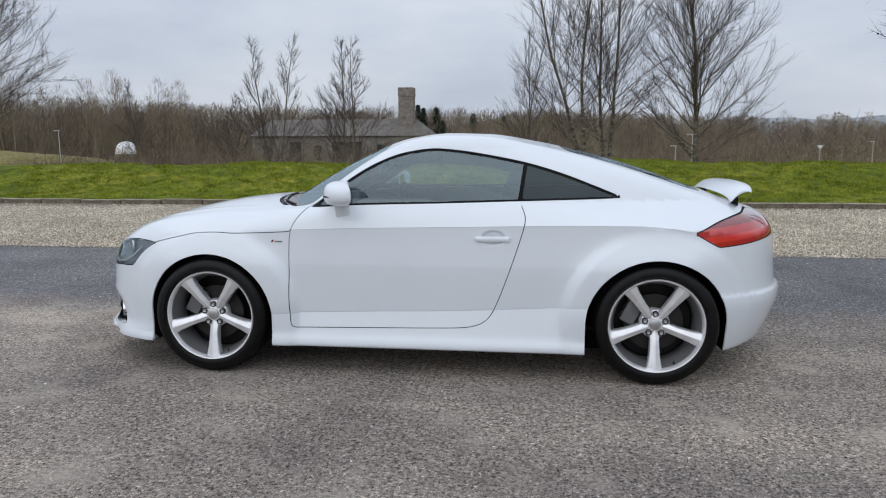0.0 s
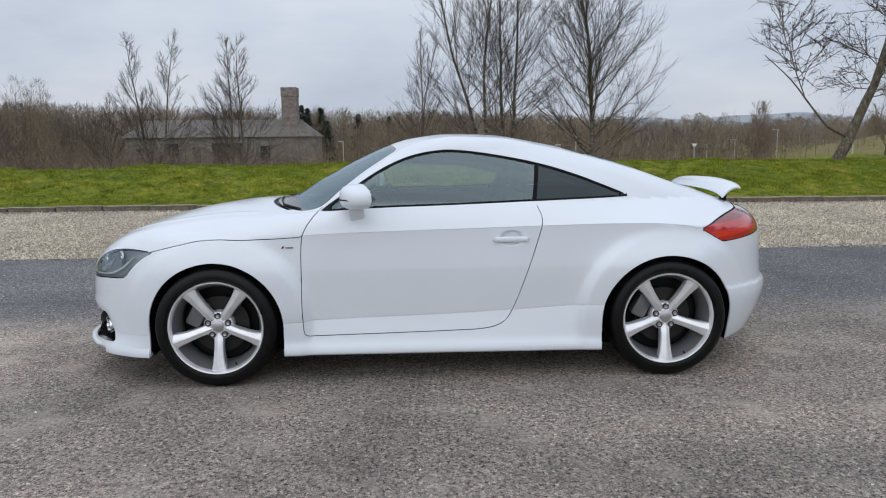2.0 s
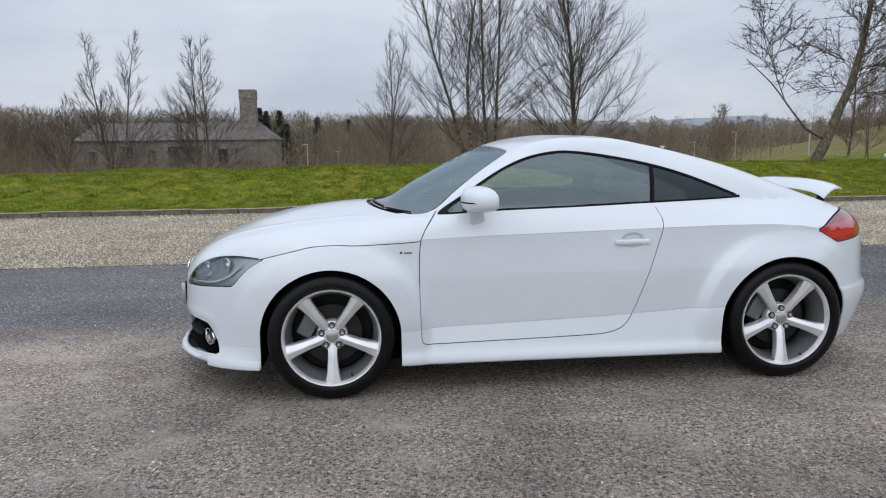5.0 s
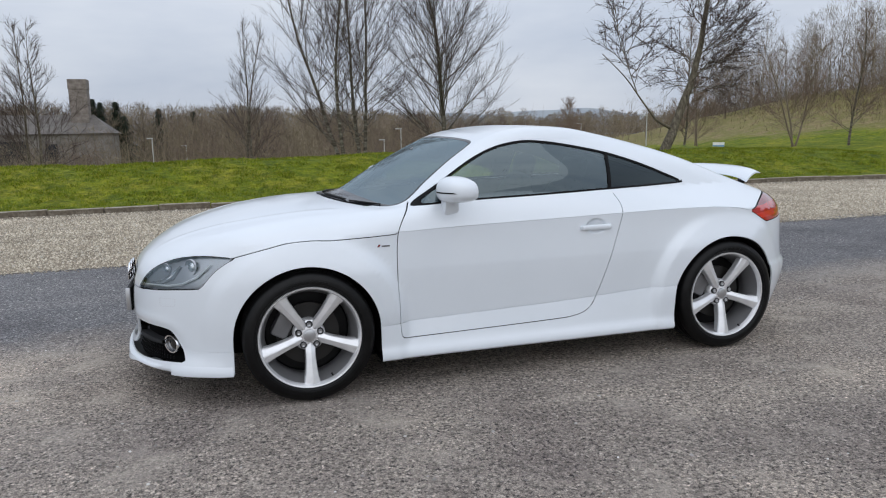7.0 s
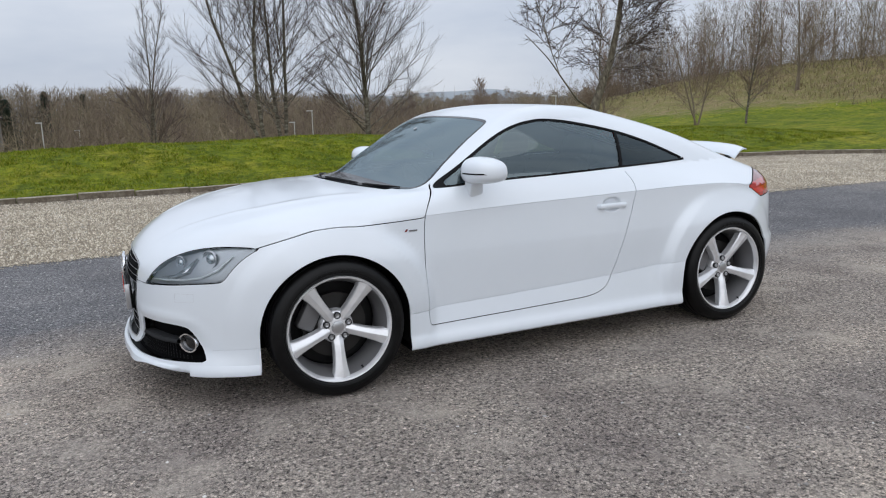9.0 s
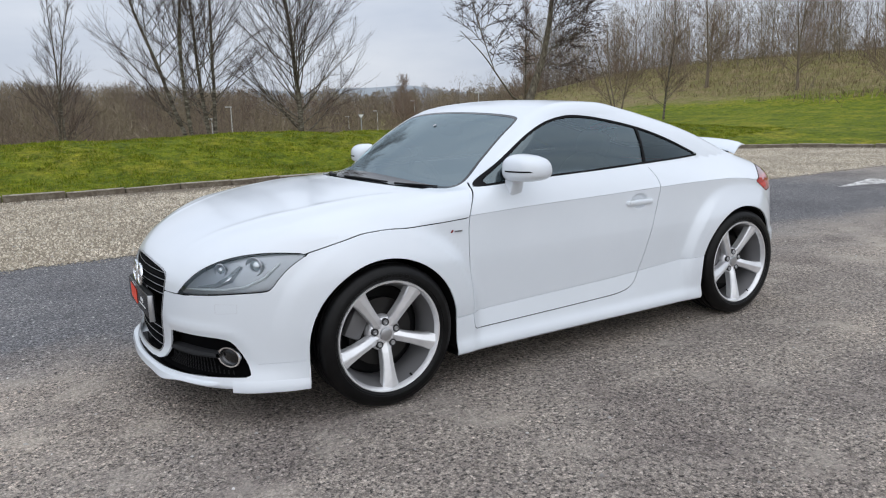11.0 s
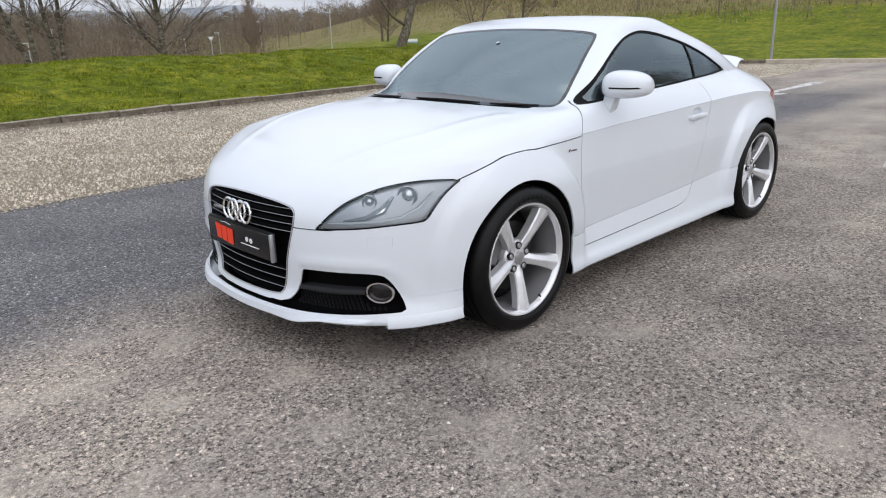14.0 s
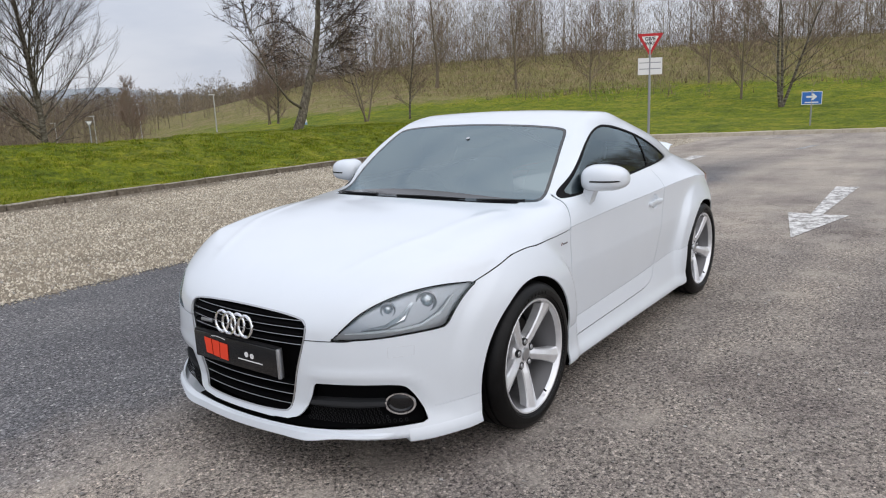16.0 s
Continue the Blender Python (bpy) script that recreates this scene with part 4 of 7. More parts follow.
def panel(name, mask, mat, parent=None, inset=0.0, label="", thick=0.0):
    t = T[mask]
    if not len(t):
        return None
    ids, inv = np.unique(t, return_inverse=True)
    t = inv.reshape(-1, 3)
    v, n = P[ids] - inset * NRM[ids], NRM[ids]
    if thick:
        # rims turned inwards, so that the panel has its thickness
        e = np.sort(np.concatenate([t[:, [0, 1]], t[:, [1, 2]], t[:, [2, 0]]]), 1)
        o = np.concatenate([t[:, [0, 1]], t[:, [1, 2]], t[:, [2, 0]]])
        _, first, count = np.unique(e[:, 0] * len(v) + e[:, 1], return_index=True, return_counts=True)
        rim = o[first[count == 1]]
        k = len(v)
        me = mesh_of(name, np.concatenate([v, v[rim[:, 0]] , v[rim[:, 1]], v[rim[:, 0]] - thick * n[rim[:, 0]], v[rim[:, 1]] - thick * n[rim[:, 1]]]),
                     [tuple(f) for f in t] + [(k + i, k + 2 * len(rim) + i, k + 3 * len(rim) + i, k + len(rim) + i) for i in range(len(rim))], mat, True)
        side_n = np.cross(v[rim[:, 1]] - v[rim[:, 0]], n[rim[:, 0]])
        side_n /= np.maximum(np.linalg.norm(side_n, axis=1), 1e-9)[:, None]
        alln = np.concatenate([n, side_n, side_n, side_n, side_n])
        if len(me.vertices) == len(alln):
            me.normals_split_custom_set_from_vertices([tuple(q) for q in alln])
    else:
        me = mesh_of(name, v, t, mat, True, n)
    return under(new(name, me), parent or car, label)


LEFT, RIGHT = CEN[:, 1] < MIDDLE, CEN[:, 1] >= MIDDLE
made = {}
for name in ("bonnet", "front_bumper", "rear_bumper", "roof", "tailgate"):
    made[name] = panel(name, kinds == name, M_PAINT, thick=0.008)
for name in ("door", "front_wing", "quarter", "sill"):
    for key, side in (("L", LEFT), ("R", RIGHT)):
        made[name + key] = panel({"quarter": "rear_wing"}.get(name, name), (kinds == name) & side, M_PAINT, thick=0.008)
for side in (LEFT, RIGHT):
    panel("seam", (kinds == "seam") & side, M_GAP, inset=0.006)
    panel("crease", (kinds == "crease") & side & (x_ > -1), M_PAINT, inset=0.0045)
    panel("bumper_crease", (kinds == "crease") & side & (x_ < -1), M_PAINT, made["front_bumper"], inset=0.003)
panel("underbody", kinds == "underbody", M_BLACK, label="black plastic underbody tray")
panel("cowl", kinds == "cowl", M_BLACK, inset=0.012, label="black plastic scuttle below the windscreen")
panel("windscreen", kinds == "windscreen", M_SCREEN, inset=0.003, label="tinted laminated windscreen")
for name, lab in (("screen_border", "black printed screen edge"),):
    panel(name, (kinds == name) & (x_ < 0.3), M_BORDER, inset=0.002, label=lab)
    panel(name, (kinds == name) & (x_ > 0.3), M_GLOSS_BLACK, inset=0.002, label=lab)
panel("rear_window", kinds == "rear_window", M_PRIVACY, inset=0.003, label="dark tinted rear window")
for key, side in (("L", LEFT), ("R", RIGHT)):
    panel("window_seal", (kinds == "window_seal") & side, M_RUBBER, made["door" + key], inset=0.002, label="black rubber window surround")
    panel("side_window", (kinds == "side_window") & side, M_SIDE, made["door" + key], inset=0.006, label="lightly tinted door glass")
    panel("quarter_window", (kinds == "quarter_window") & side, M_PRIVACY, made["quarter" + key], inset=0.006, label="dark fixed quarter glass")
    # dark lining behind the painted skin of the cabin
    shell = side & (np.isin(kinds, ("door", "quarter", "roof", "tailgate", "crease", "seam", "front_wing"))) & (x_ > -0.85) & (x_ < 1.9) & (z_ > 0.45)
    panel("lining", shell, M_LINING, inset=0.022, label="dark cloth cabin lining")


def on_skin(p0, p1):
    """The first point of the skin on the way from p0 to p1."""
    p0, p1 = np.array(p0, float), np.array(p1, float)
    s = np.linspace(0, 1, 1500)[:, None]
    q = p0 + s * (p1 - p0)
    v = solid(*q.T)
    i = int(np.argmax(v > 0))
    return q[i] if v[i] > 0 else p1


def nose_point(y, z, proud=0.0):
    q = on_skin((-2.6, y, z), (-1.5, y, z))
    return Vector((q[0] - proud, y, z))


def flank_point(x, z, side=-1, proud=0.0):
    q = on_skin((x, MIDDLE + side * 1.2, z), (x, MIDDLE, z))
    return Vector((x, q[1] + side * proud, z))


def head_point(s, z, side, depth=0.0):
    a = np.linspace(0.25, 0.95, 1400)
    x = -2.03 + (s - (a - 0.45) * 0.6) / 0.8
    v = solid(x, MIDDLE + side * a, np.full_like(a, z))
    i = int(np.argmin(np.abs(v)))
    d = Vector((-0.6, side * 0.8, 0)).normalized()
    return Vector((x[i], MIDDLE + side * a[i], z)) - depth * d


# --- lamps, grille, intakes ---
for key, side, sign in (("L", LEFT, -1), ("R", RIGHT, 1)):
    lamp = panel("headlight", (kinds == "headlight") & side, M_LENS, inset=0.001, label="clear headlight lens over grey reflectors")
    panel("housing", (kinds == "headlight") & side, M_LAMP_GREY, lamp, inset=0.021, label="grey lamp housing")
    panel("lamp_seal", (kinds == "lamp_edge") & side & (x_ < 0), M_RUBBER, lamp, inset=0.002, label="black lamp seal")
    bm = bmesh.new()
    tube(bm, [head_point(s, z, sign, 0.008) for s, z in ((0.06, 0.590), (0.15, 0.595), (0.26, 0.600), (0.345, 0.612), (0.42, 0.645), (0.485, 0.703))], [0.002, 0.0050, 0.0056, 0.0062, 0.0064, 0.003], 6)
    part("light_strip", bm, M_DRL, lamp, "white light guide")
    bm = bmesh.new()
    tube(bm, [head_point(s, z, sign, 0.014) for s, z in ((0.12, 0.600), (0.21, 0.612), (0.275, 0.640), (0.320, 0.692))], [0.003, 0.010, 0.017, 0.006], 4)
    part("bezel", bm, M_LAMP_LIGHT, lamp, "brushed grey bezel")
    for s, z, r in ((0.225, 0.672, 0.030), (0.375, 0.690, 0.041)):
        for name, prof, mat in (("reflector", [(r * 1.00, 0.010), (r * 0.98, 0.001), (r * 0.93, 0.000), (r * 0.84, 0.006), (r * 0.62, 0.013), (r * 0.30, 0.017), (0.0005, 0.018)], M_LAMP_GREY), ("projector", [(r * 0.62, 0.016), (r * 0.60, 0.006), (r * 0.42, -0.001), (r * 0.22, -0.004), (0.0005, -0.005)], M_PROJECTOR)):
            bm = lathe(bmesh.new(), prof, 24)
            bm.transform(Matrix.Translation(head_point(s, z, sign, 0.013)) @ Matrix.Rotation(radians(52 if sign > 0 else -52) + (math.pi if sign > 0 else 0), 4, "Z"))
            part(name, bm, mat, lamp)
    light = panel("tail_light", (kinds == "tail_light") & side, M_RED, inset=0.0015, label="red tail light lens")
    panel("lens_band", (kinds == "tail_core") & side, M_RED_CORE, light, inset=0.0015, label="bright red lens band")
    panel("upper_lens", (kinds == "tail_dark") & side, M_SMOKE, light, inset=0.0015, label="dark red upper lens")
    panel("lamp_seal", (kinds == "lamp_edge") & side & (x_ > 0), M_RUBBER, light, inset=0.002)
    panel("intake", (kinds == "intake") & side, M_MESH, made["front_bumper"], inset=0.05, label="black meshed side air intake")
    fog = nose_point(MIDDLE + sign * 0.672, 0.305)
    for name, prof, mat in (("fog_lamp_ring", [(0.052, 0.03), (0.056, 0.004), (0.054, -0.003), (0.047, -0.002), (0.045, 0.012)], M_CHROME), ("fog_lamp", [(0.046, 0.012), (0.030, 0.006), (0.0005, 0.004)], M_GLOSS_BLACK)):
        bm = lathe(bmesh.new(), prof, 32)
        bm.transform(Matrix.Diagonal((1.12, 1, 0.82, 1)))
        bm.transform(Matrix.Translation(fog + Vector((0.012, 0, 0))) @ Matrix.Rotation(radians(-58 if sign < 0 else -122), 4, "Z"))
        part(name, bm, mat, made["front_bumper"])
    # the blade across the intake
    bm = bmesh.new()
    top = [nose_point(MIDDLE + sign * a, z, -0.006) for a, z in ((0.285, 0.292), (0.36, 0.300), (0.45, 0.302), (0.54, 0.303), (0.63, 0.306))]
    ring = []
    for i, q in enumerate(top):
        th = (0.004, 0.011, 0.013, 0.012, 0.010)[i]
        ring.append([bm.verts.new(q + Vector((dx, 0, dz))) for dx, dz in ((-0.004, -0.2 * th), (0.0, th), (0.05, th), (0.05, -th), (0.002, -th))])
    for r0, r1 in zip(ring, ring[1:]):
        for k in range(5):
            bm.faces.new((r0[k], r0[(k + 1) % 5], r1[(k + 1) % 5], r1[k]))
    bmesh.ops.recalc_face_normals(bm, faces=bm.faces[:])
    part("intake_blade", bm, M_DASH, made["front_bumper"], "satin black air guide")

for key, sign in (("L", -1), ("R", 1)):
    # lid of the lamp washer: a fine square joint
    corner = [nose_point(MIDDLE + sign * a, z, 0.0004) for a, z in ((0.655, 0.497), (0.725, 0.503), (0.725, 0.540), (0.655, 0.537))]
    bm = bmesh.new()
    for p0, p1 in zip(corner, corner[1:] + corner[:1]):
        tube(bm, [nose_point(*(p0 + (p1 - p0) * k / 4)[1:], 0.0) for k in range(5)], 0.0007, 4)
    part("washer_lid_joint", bm, M_LAMP_GREY, made["front_bumper"], "fine joint of the lamp washer lid")
    bm = bmesh.new()
    for row in range(4):
        for k in range(22):
            a, z = 0.345 + 0.0165 * k + 0.008 * (row % 2), 0.240 + 0.0145 * row
            if math.hypot((a - 0.672) / 1.25, z - 0.305) < 0.058:
                continue
            c = nose_point(MIDDLE + sign * a, z, -0.022)
            tube(bm, [c + Vector((0, 0.0078 * math.cos(t), 0.0078 * math.sin(t))) for t in np.linspace(0, 2 * math.pi, 7)[:-1]], 0.0016, 4, True)
    part("honeycomb", bm, M_BLACK, made["front_bumper"], "black honeycomb mesh in the lower intake")

grille = panel("grille", kinds == "grille", M_MESH, inset=0.05, label="black single-frame grille with bright slats")
panel("grille_frame", kinds == "grille_frame", M_SATIN, grille, inset=-0.002, label="thin silver grille frame")


def grille_half(z):
    return float(np.interp(z, [0.25, 0.285, 0.54, 0.602, 0.632, 0.66], [0.25, 0.275, 0.348, 0.358, 0.345, 0.2])) - 0.008


for z in (0.634, 0.606, 0.575, 0.543, 0.370, 0.328, 0.288):
    w = grille_half(z)
    bm = bmesh.new()
    row = []
    for k in range(15):
        y = MIDDLE + w * (k / 7 - 1)
        q = nose_point(y, z)
        row.append([bm.verts.new(q + Vector((dx, 0, dz))) for dx, dz in ((0.012, -0.008), (0.010, 0.004), (0.018, 0.008), (0.05, 0.010), (0.05, -0.010))])
    for r0, r1 in zip(row, row[1:]):
        for k in range(5):
            bm.faces.new((r0[k], r0[(k + 1) % 5], r1[(k + 1) % 5], r1[k]))
    bmesh.ops.recalc_face_normals(bm, faces=bm.faces[:])
    slat = part("slat", bm, M_MESH, grille)
    bm = tube(bmesh.new(), [nose_point(MIDDLE + w * (k / 7 - 1), z - 0.007, -0.010) for k in range(15)], 0.0012, 5)
    part("bright_strip", bm, M_SATIN, slat, "thin silver strip")
# the sharp lip under the bumper, with two prows
bm = bmesh.new()
row = []
for k in range(61):
    u = k / 30 - 1
    y = MIDDLE + 0.705 * u
    a = abs(0.705 * u)
    p = (0.015 + 0.013 * math.exp(-((a - 0.375) / 0.10) ** 2)) * near_step(0.70, 0.64, a) - 0.016 * near_step(0.64, 0.70, a)
    zb = 0.167 + 0.017 * near_step(0.36, 0.50, a)
    q0, q1 = nose_point(y, 0.206), nose_point(y, 0.194)
    row.append([bm.verts.new(v) for v in (q0 + Vector((0.004, 0, 0)), (q1[0] - p * 0.7, y, 0.198), (q1[0] - p, y, zb + 0.004), (q1[0] - p + 0.003, y, zb), (q1[0] + 0.09, y, zb))])
for r0, r1 in zip(row, row[1:]):
    for k in range(4):
        bm.faces.new((r0[k], r0[k + 1], r1[k + 1], r1[k]))
bm.faces.new(row[0]), bm.faces.new(row[-1])
bmesh.ops.recalc_face_normals(bm, faces=bm.faces[:])
part("front_lip", bm, M_PAINT, made["front_bumper"], "white lip spoiler")
# crisp blades at the bumper's corners, from the lip to the wheel arch
for sign in (-1, 1):
    bm = bmesh.new()
    row = []
    for k in range(17):
        th = radians(68 + 22 * k / 16)
        way = Vector((-math.cos(th), sign * math.sin(th), 0))
        q = on_skin((-1.606 + 1.3 * way.x, MIDDLE + 1.3 * way.y, 0.206), (-1.606, MIDDLE, 0.206))
        row.append([bm.verts.new((q[0] + way.x * out, q[1] + way.y * out, z)) for out, z in ((-0.004, 0.216), (0.002, 0.206), (0.006, 0.186), (0.011, 0.167), (0.009, 0.162), (-0.06, 0.162))])
    for r0, r1 in zip(row, row[1:]):
        for k in range(5):
            bm.faces.new((r0[k], r0[k + 1], r1[k + 1], r1[k]))
    bm.faces.new(row[0]), bm.faces.new(row[-1])
    bmesh.ops.recalc_face_normals(bm, faces=bm.faces[:])
    part("corner_blade", bm, M_PAINT, made["front_bumper"], "white blade under the bumper corner")
# four linked rings on the grille, tilted with the nose
for k in range(4):
    y = MIDDLE + 0.004 - 0.0755 + k * 0.0505
    bm = bmesh.new()
    c = Vector((nose_point(0.03, 0.585)[0] - 0.012, y, 0.583))
    tube(bm, [c + Vector((0.11 * 0.043 * math.sin(t) + (0.004 if k % 2 else 0), 0.041 * math.cos(t), 0.043 * math.sin(t))) for t in np.linspace(0, 2 * math.pi, 33)[:-1]], 0.0068, 8, True)
    part("ring_emblem", bm, M_CHROME, grille, "chrome emblem ring")
bm = bmesh.new()
box(bm, (-2.098, 0.185, 0.559), (-2.088, 0.260, 0.572), 0.003)
part("small_badge", bm, M_SATIN, grille, "small silver model badge")
# number plate with a dealer's print
plate = part("number_plate", box(bmesh.new(), (-2.120, -0.236, 0.404), (-2.110, 0.288, 0.518), 0.004), M_PLATE, car, "black show plate with an orange-red printed mark")
part("plate_holder", box(bmesh.new(), (-2.111, -0.244, 0.397), (-2.09, 0.298, 0.524), 0.006), M_BLACK, plate)
part("plate_edge", box(bmesh.new(), (-2.122, -0.249, 0.400), (-2.098, -0.236, 0.522), 0.003), M_SATIN, plate, "bright plate edge")
bm = bmesh.new()
for pts in (((0.214, 0.500), (0.168, 0.498), (0.166, 0.430), (0.206, 0.432)), ((0.162, 0.496), (0.116, 0.494), (0.120, 0.424), (0.160, 0.428)), ((0.111, 0.492), (0.062, 0.490), (0.064, 0.420), (0.115, 0.422))):
    f = bm.faces.new([bm.verts.new((-2.1215, y, z)) for y, z in pts])
    e = bmesh.ops.extrude_face_region(bm, geom=[f])
    bmesh.ops.translate(bm, vec=(-0.002, 0, 0), verts=[v for v in e["geom"] if isinstance(v, bmesh.types.BMVert)])
bmesh.ops.recalc_face_normals(bm, faces=bm.faces[:])
part("printed_mark", bm, M_ORANGE, plate, "orange-red block mark", smooth=False)
part("printed_dot", lathe(bmesh.new(), [(0.0005, -2.1225), (0.011, -2.1225), (0.011, -2.1200)], 16), M_WHITE_PRINT, plate).matrix_local = Matrix.Translation((0, -0.055, 0.468)) @ Matrix.Rotation(radians(-90), 4, "Z")
part("printed_dot", lathe(bmesh.new(), [(0.0005, -2.1225), (0.011, -2.1225), (0.011, -2.1200)], 16), M_WHITE_PRINT, plate).matrix_local = Matrix.Translation((0, -0.088, 0.466)) @ Matrix.Rotation(radians(-90), 4, "Z")
part("printed_line", box(bmesh.new(), (-2.1220, -0.150, 0.441), (-2.1195, 0.000, 0.445)), M_WHITE_PRINT, plate)
bm = bmesh.new()
for k in range(5):
    tube(bm, [(-2.122, 0.165 - 0.018 * k, 0.511 + 0.004 * math.sin(k * 0.78)), (-2.122, 0.147 - 0.018 * k, 0.511 + 0.004 * math.sin((k + 1) * 0.78))], 0.0012, 4)
part("printed_arc", bm, M_WHITE_PRINT, plate)


# --- wheels ---
def build_wheel():
    wheel = tagged(new("wheel"), "silver five-spoke alloy wheel with black tyre")
    prof = [(0.251, -0.100), (0.2575, -0.112), (0.265, -0.117), (0.268, -0.116), (0.271, -0.1205), (0.292, -0.122), (0.296, -0.1195), (0.310, -0.114), (0.320, -0.102), (0.3255, -0.088)]
    tread = []
    for y in (-0.062, -0.022, 0.022, 0.062):
        tread += [(0.327, y - 0.006), (0.319, y - 0.005), (0.319, y + 0.005), (0.327, y + 0.006)]
    bm = lathe(bmesh.new(), prof + tread + [(r, -y) for r, y in prof[::-1]], 72)
    bmesh.ops.recalc_face_normals(bm, faces=bm.faces[:])
    tyre = part("tyre", bm, M_TYRE, wheel, "black road tyre")
    # raised bars on the sidewall in place of its lettering
    for k in range(7):
        ang = radians(72 + 6.2 * k)
        bm = box(bmesh.new(), (-0.010, -0.1235, -0.006), (0.010, -0.120, 0.006), 0.001, 1)
        bm.transform(Matrix.Rotation(-(ang - math.pi / 2), 4, "Y") @ Matrix.Translation((0, 0, 0.281)))
        part("sidewall_bar", bm, M_TYRE, tyre)
    bm = lathe(bmesh.new(), [(0.2555, -0.098), (0.2555, -0.108), (0.2520, -0.1125), (0.246, -0.111), (0.241, -0.102), (0.2365, -0.088)], 72)
    rim = part("rim", bm, M_SILVER, wheel, "silver rim")
    bm = lathe(bmesh.new(), [(0.2365, -0.088), (0.228, -0.05), (0.215, -0.02), (0.212, 0.06), (0.24, 0.105), (0.2475, 0.10)], 72)
    part("barrel", bm, M_BARREL, rim, "inner barrel in a grey that holds the shade between the spokes")
    for k in range(5):
        bm = bmesh.new()
        rows = []
        for r, w, y in ((0.040, 0.036, -0.060), (0.062, 0.054, -0.066), (0.085, 0.050, -0.074), (0.12, 0.051, -0.082), (0.16, 0.057, -0.090), (0.20, 0.066, -0.097), (0.234, 0.080, -0.102), (0.248, 0.097, -0.104)):
            h = w / 2
            rows.append([bm.verts.new((px, py, r)) for px, py in ((-h, y + 0.050), (-h, y + 0.013), (-h * 0.86, y + 0.006), (-h * 0.12, y - 0.001), (h * 0.10, y), (h * 0.86, y + 0.010), (h, y + 0.017), (h, y + 0.050))])
        for r0, r1 in zip(rows, rows[1:]):
            for i in range(8):
                bm.faces.new((r0[i], r0[(i + 1) % 8], r1[(i + 1) % 8], r1[i]))
        bm.faces.new(rows[0]), bm.faces.new(rows[-1][::-1])
        bmesh.ops.recalc_face_normals(bm, faces=bm.faces[:])
        bm.transform(Matrix.Rotation(radians(180 + 72 * k), 4, "Y"))
        part("spoke", bm, M_SILVER, wheel, smooth=False)
    hub = part("hub", lathe(bmesh.new(), [(0.0005, -0.060), (0.034, -0.060), (0.050, -0.056), (0.074, -0.048), (0.082, -0.036), (0.082, 0.0)], 40), M_SILVER, wheel)
    part("centre_cap", lathe(bmesh.new(), [(0.0005, -0.0690), (0.022, -0.0685), (0.029, -0.066), (0.031, -0.060)], 32), M_SATIN, hub, "grey centre cap")
    for k in range(5):
        ang = radians(36 + 72 * k) + math.pi
        # pockets coloured near-black, with the recess shade painted in
        for name, prof, mat in (("bolt_pocket", [(0.017, -0.046), (0.0165, -0.0625), (0.0125, -0.061), (0.0120, -0.045)], M_POCKET_SHADE), ("wheel_bolt", [(0.0122, -0.050), (0.0110, -0.0615), (0.0085, -0.0645), (0.0005, -0.0625)], M_SATIN)):
            bm = lathe(bmesh.new(), prof, 16)
            bm.transform(Matrix.Translation((0.056 * math.sin(ang), 0, 0.056 * math.cos(ang))))
            part(name, bm, mat, hub)
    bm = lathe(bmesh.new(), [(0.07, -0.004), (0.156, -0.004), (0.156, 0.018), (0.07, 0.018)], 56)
    part("brake_disc", bm, M_STEEL, wheel, "worn steel brake disc, near-black for the shade behind the spokes")
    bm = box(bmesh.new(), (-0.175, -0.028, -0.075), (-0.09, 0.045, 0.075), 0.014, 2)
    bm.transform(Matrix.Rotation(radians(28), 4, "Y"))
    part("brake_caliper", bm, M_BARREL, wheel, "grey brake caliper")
    bm = tube(bmesh.new(), [(0.095, -0.098, -0.193), (0.100, -0.108, -0.203)], [0.005, 0.004], 8)
    part("valve", bm, M_BLACK, wheel)
    part("backing", lathe(bmesh.new(), [(0.0005, 0.055), (0.205, 0.055), (0.212, 0.045)], 40), M_BLACK, wheel)
    wheel.parent = car
    return wheel


wheel = build_wheel()
wheel.matrix_basis = pose(HUB_F, MIDDLE - 0.790, HUB_Z)
copy_thing(wheel, pose(HUB_R, MIDDLE - 0.776, HUB_Z))
copy_thing(wheel, pose(HUB_F, MIDDLE + 0.790, HUB_Z, 0, 0, 180))
copy_thing(wheel, pose(HUB_R, MIDDLE + 0.776, HUB_Z, 0, 0, 180))
for hx, k in ((HUB_F, 1.025), (HUB_R, 1.06)):
    for sy in (-1, 1):
        bm = bmesh.new()
        w, r = 0.356 * k, 0.356
        line = [(-w, 0.19), (-w, 0.24)] + [(-w * math.cos(math.pi * i / 24), HUB_Z + r * math.sin(math.pi * i / 24)) for i in range(25)] + [(w, 0.24), (w, 0.19)]
        rows = [[bm.verts.new((hx + c - (0.004 if hx < 0 else 0), MIDDLE + sy * y, z)) for y in (abs(flank_point(hx + c * 1.01, max(z, 0.2), sy)[1] - MIDDLE) - 0.006, 0.56)] + [bm.verts.new((hx + c * 0.02, MIDDLE + sy * 0.56, min(z, HUB_Z)))] for c, z in line]
        for r0, r1 in zip(rows, rows[1:]):
            bm.faces.new((r0[0], r1[0], r1[1], r0[1]))
            bm.faces.new((r0[1], r1[1], r1[2], r0[2]))
        part("wheel_liner", bm, M_GAP, car, "black wheel arch liner")


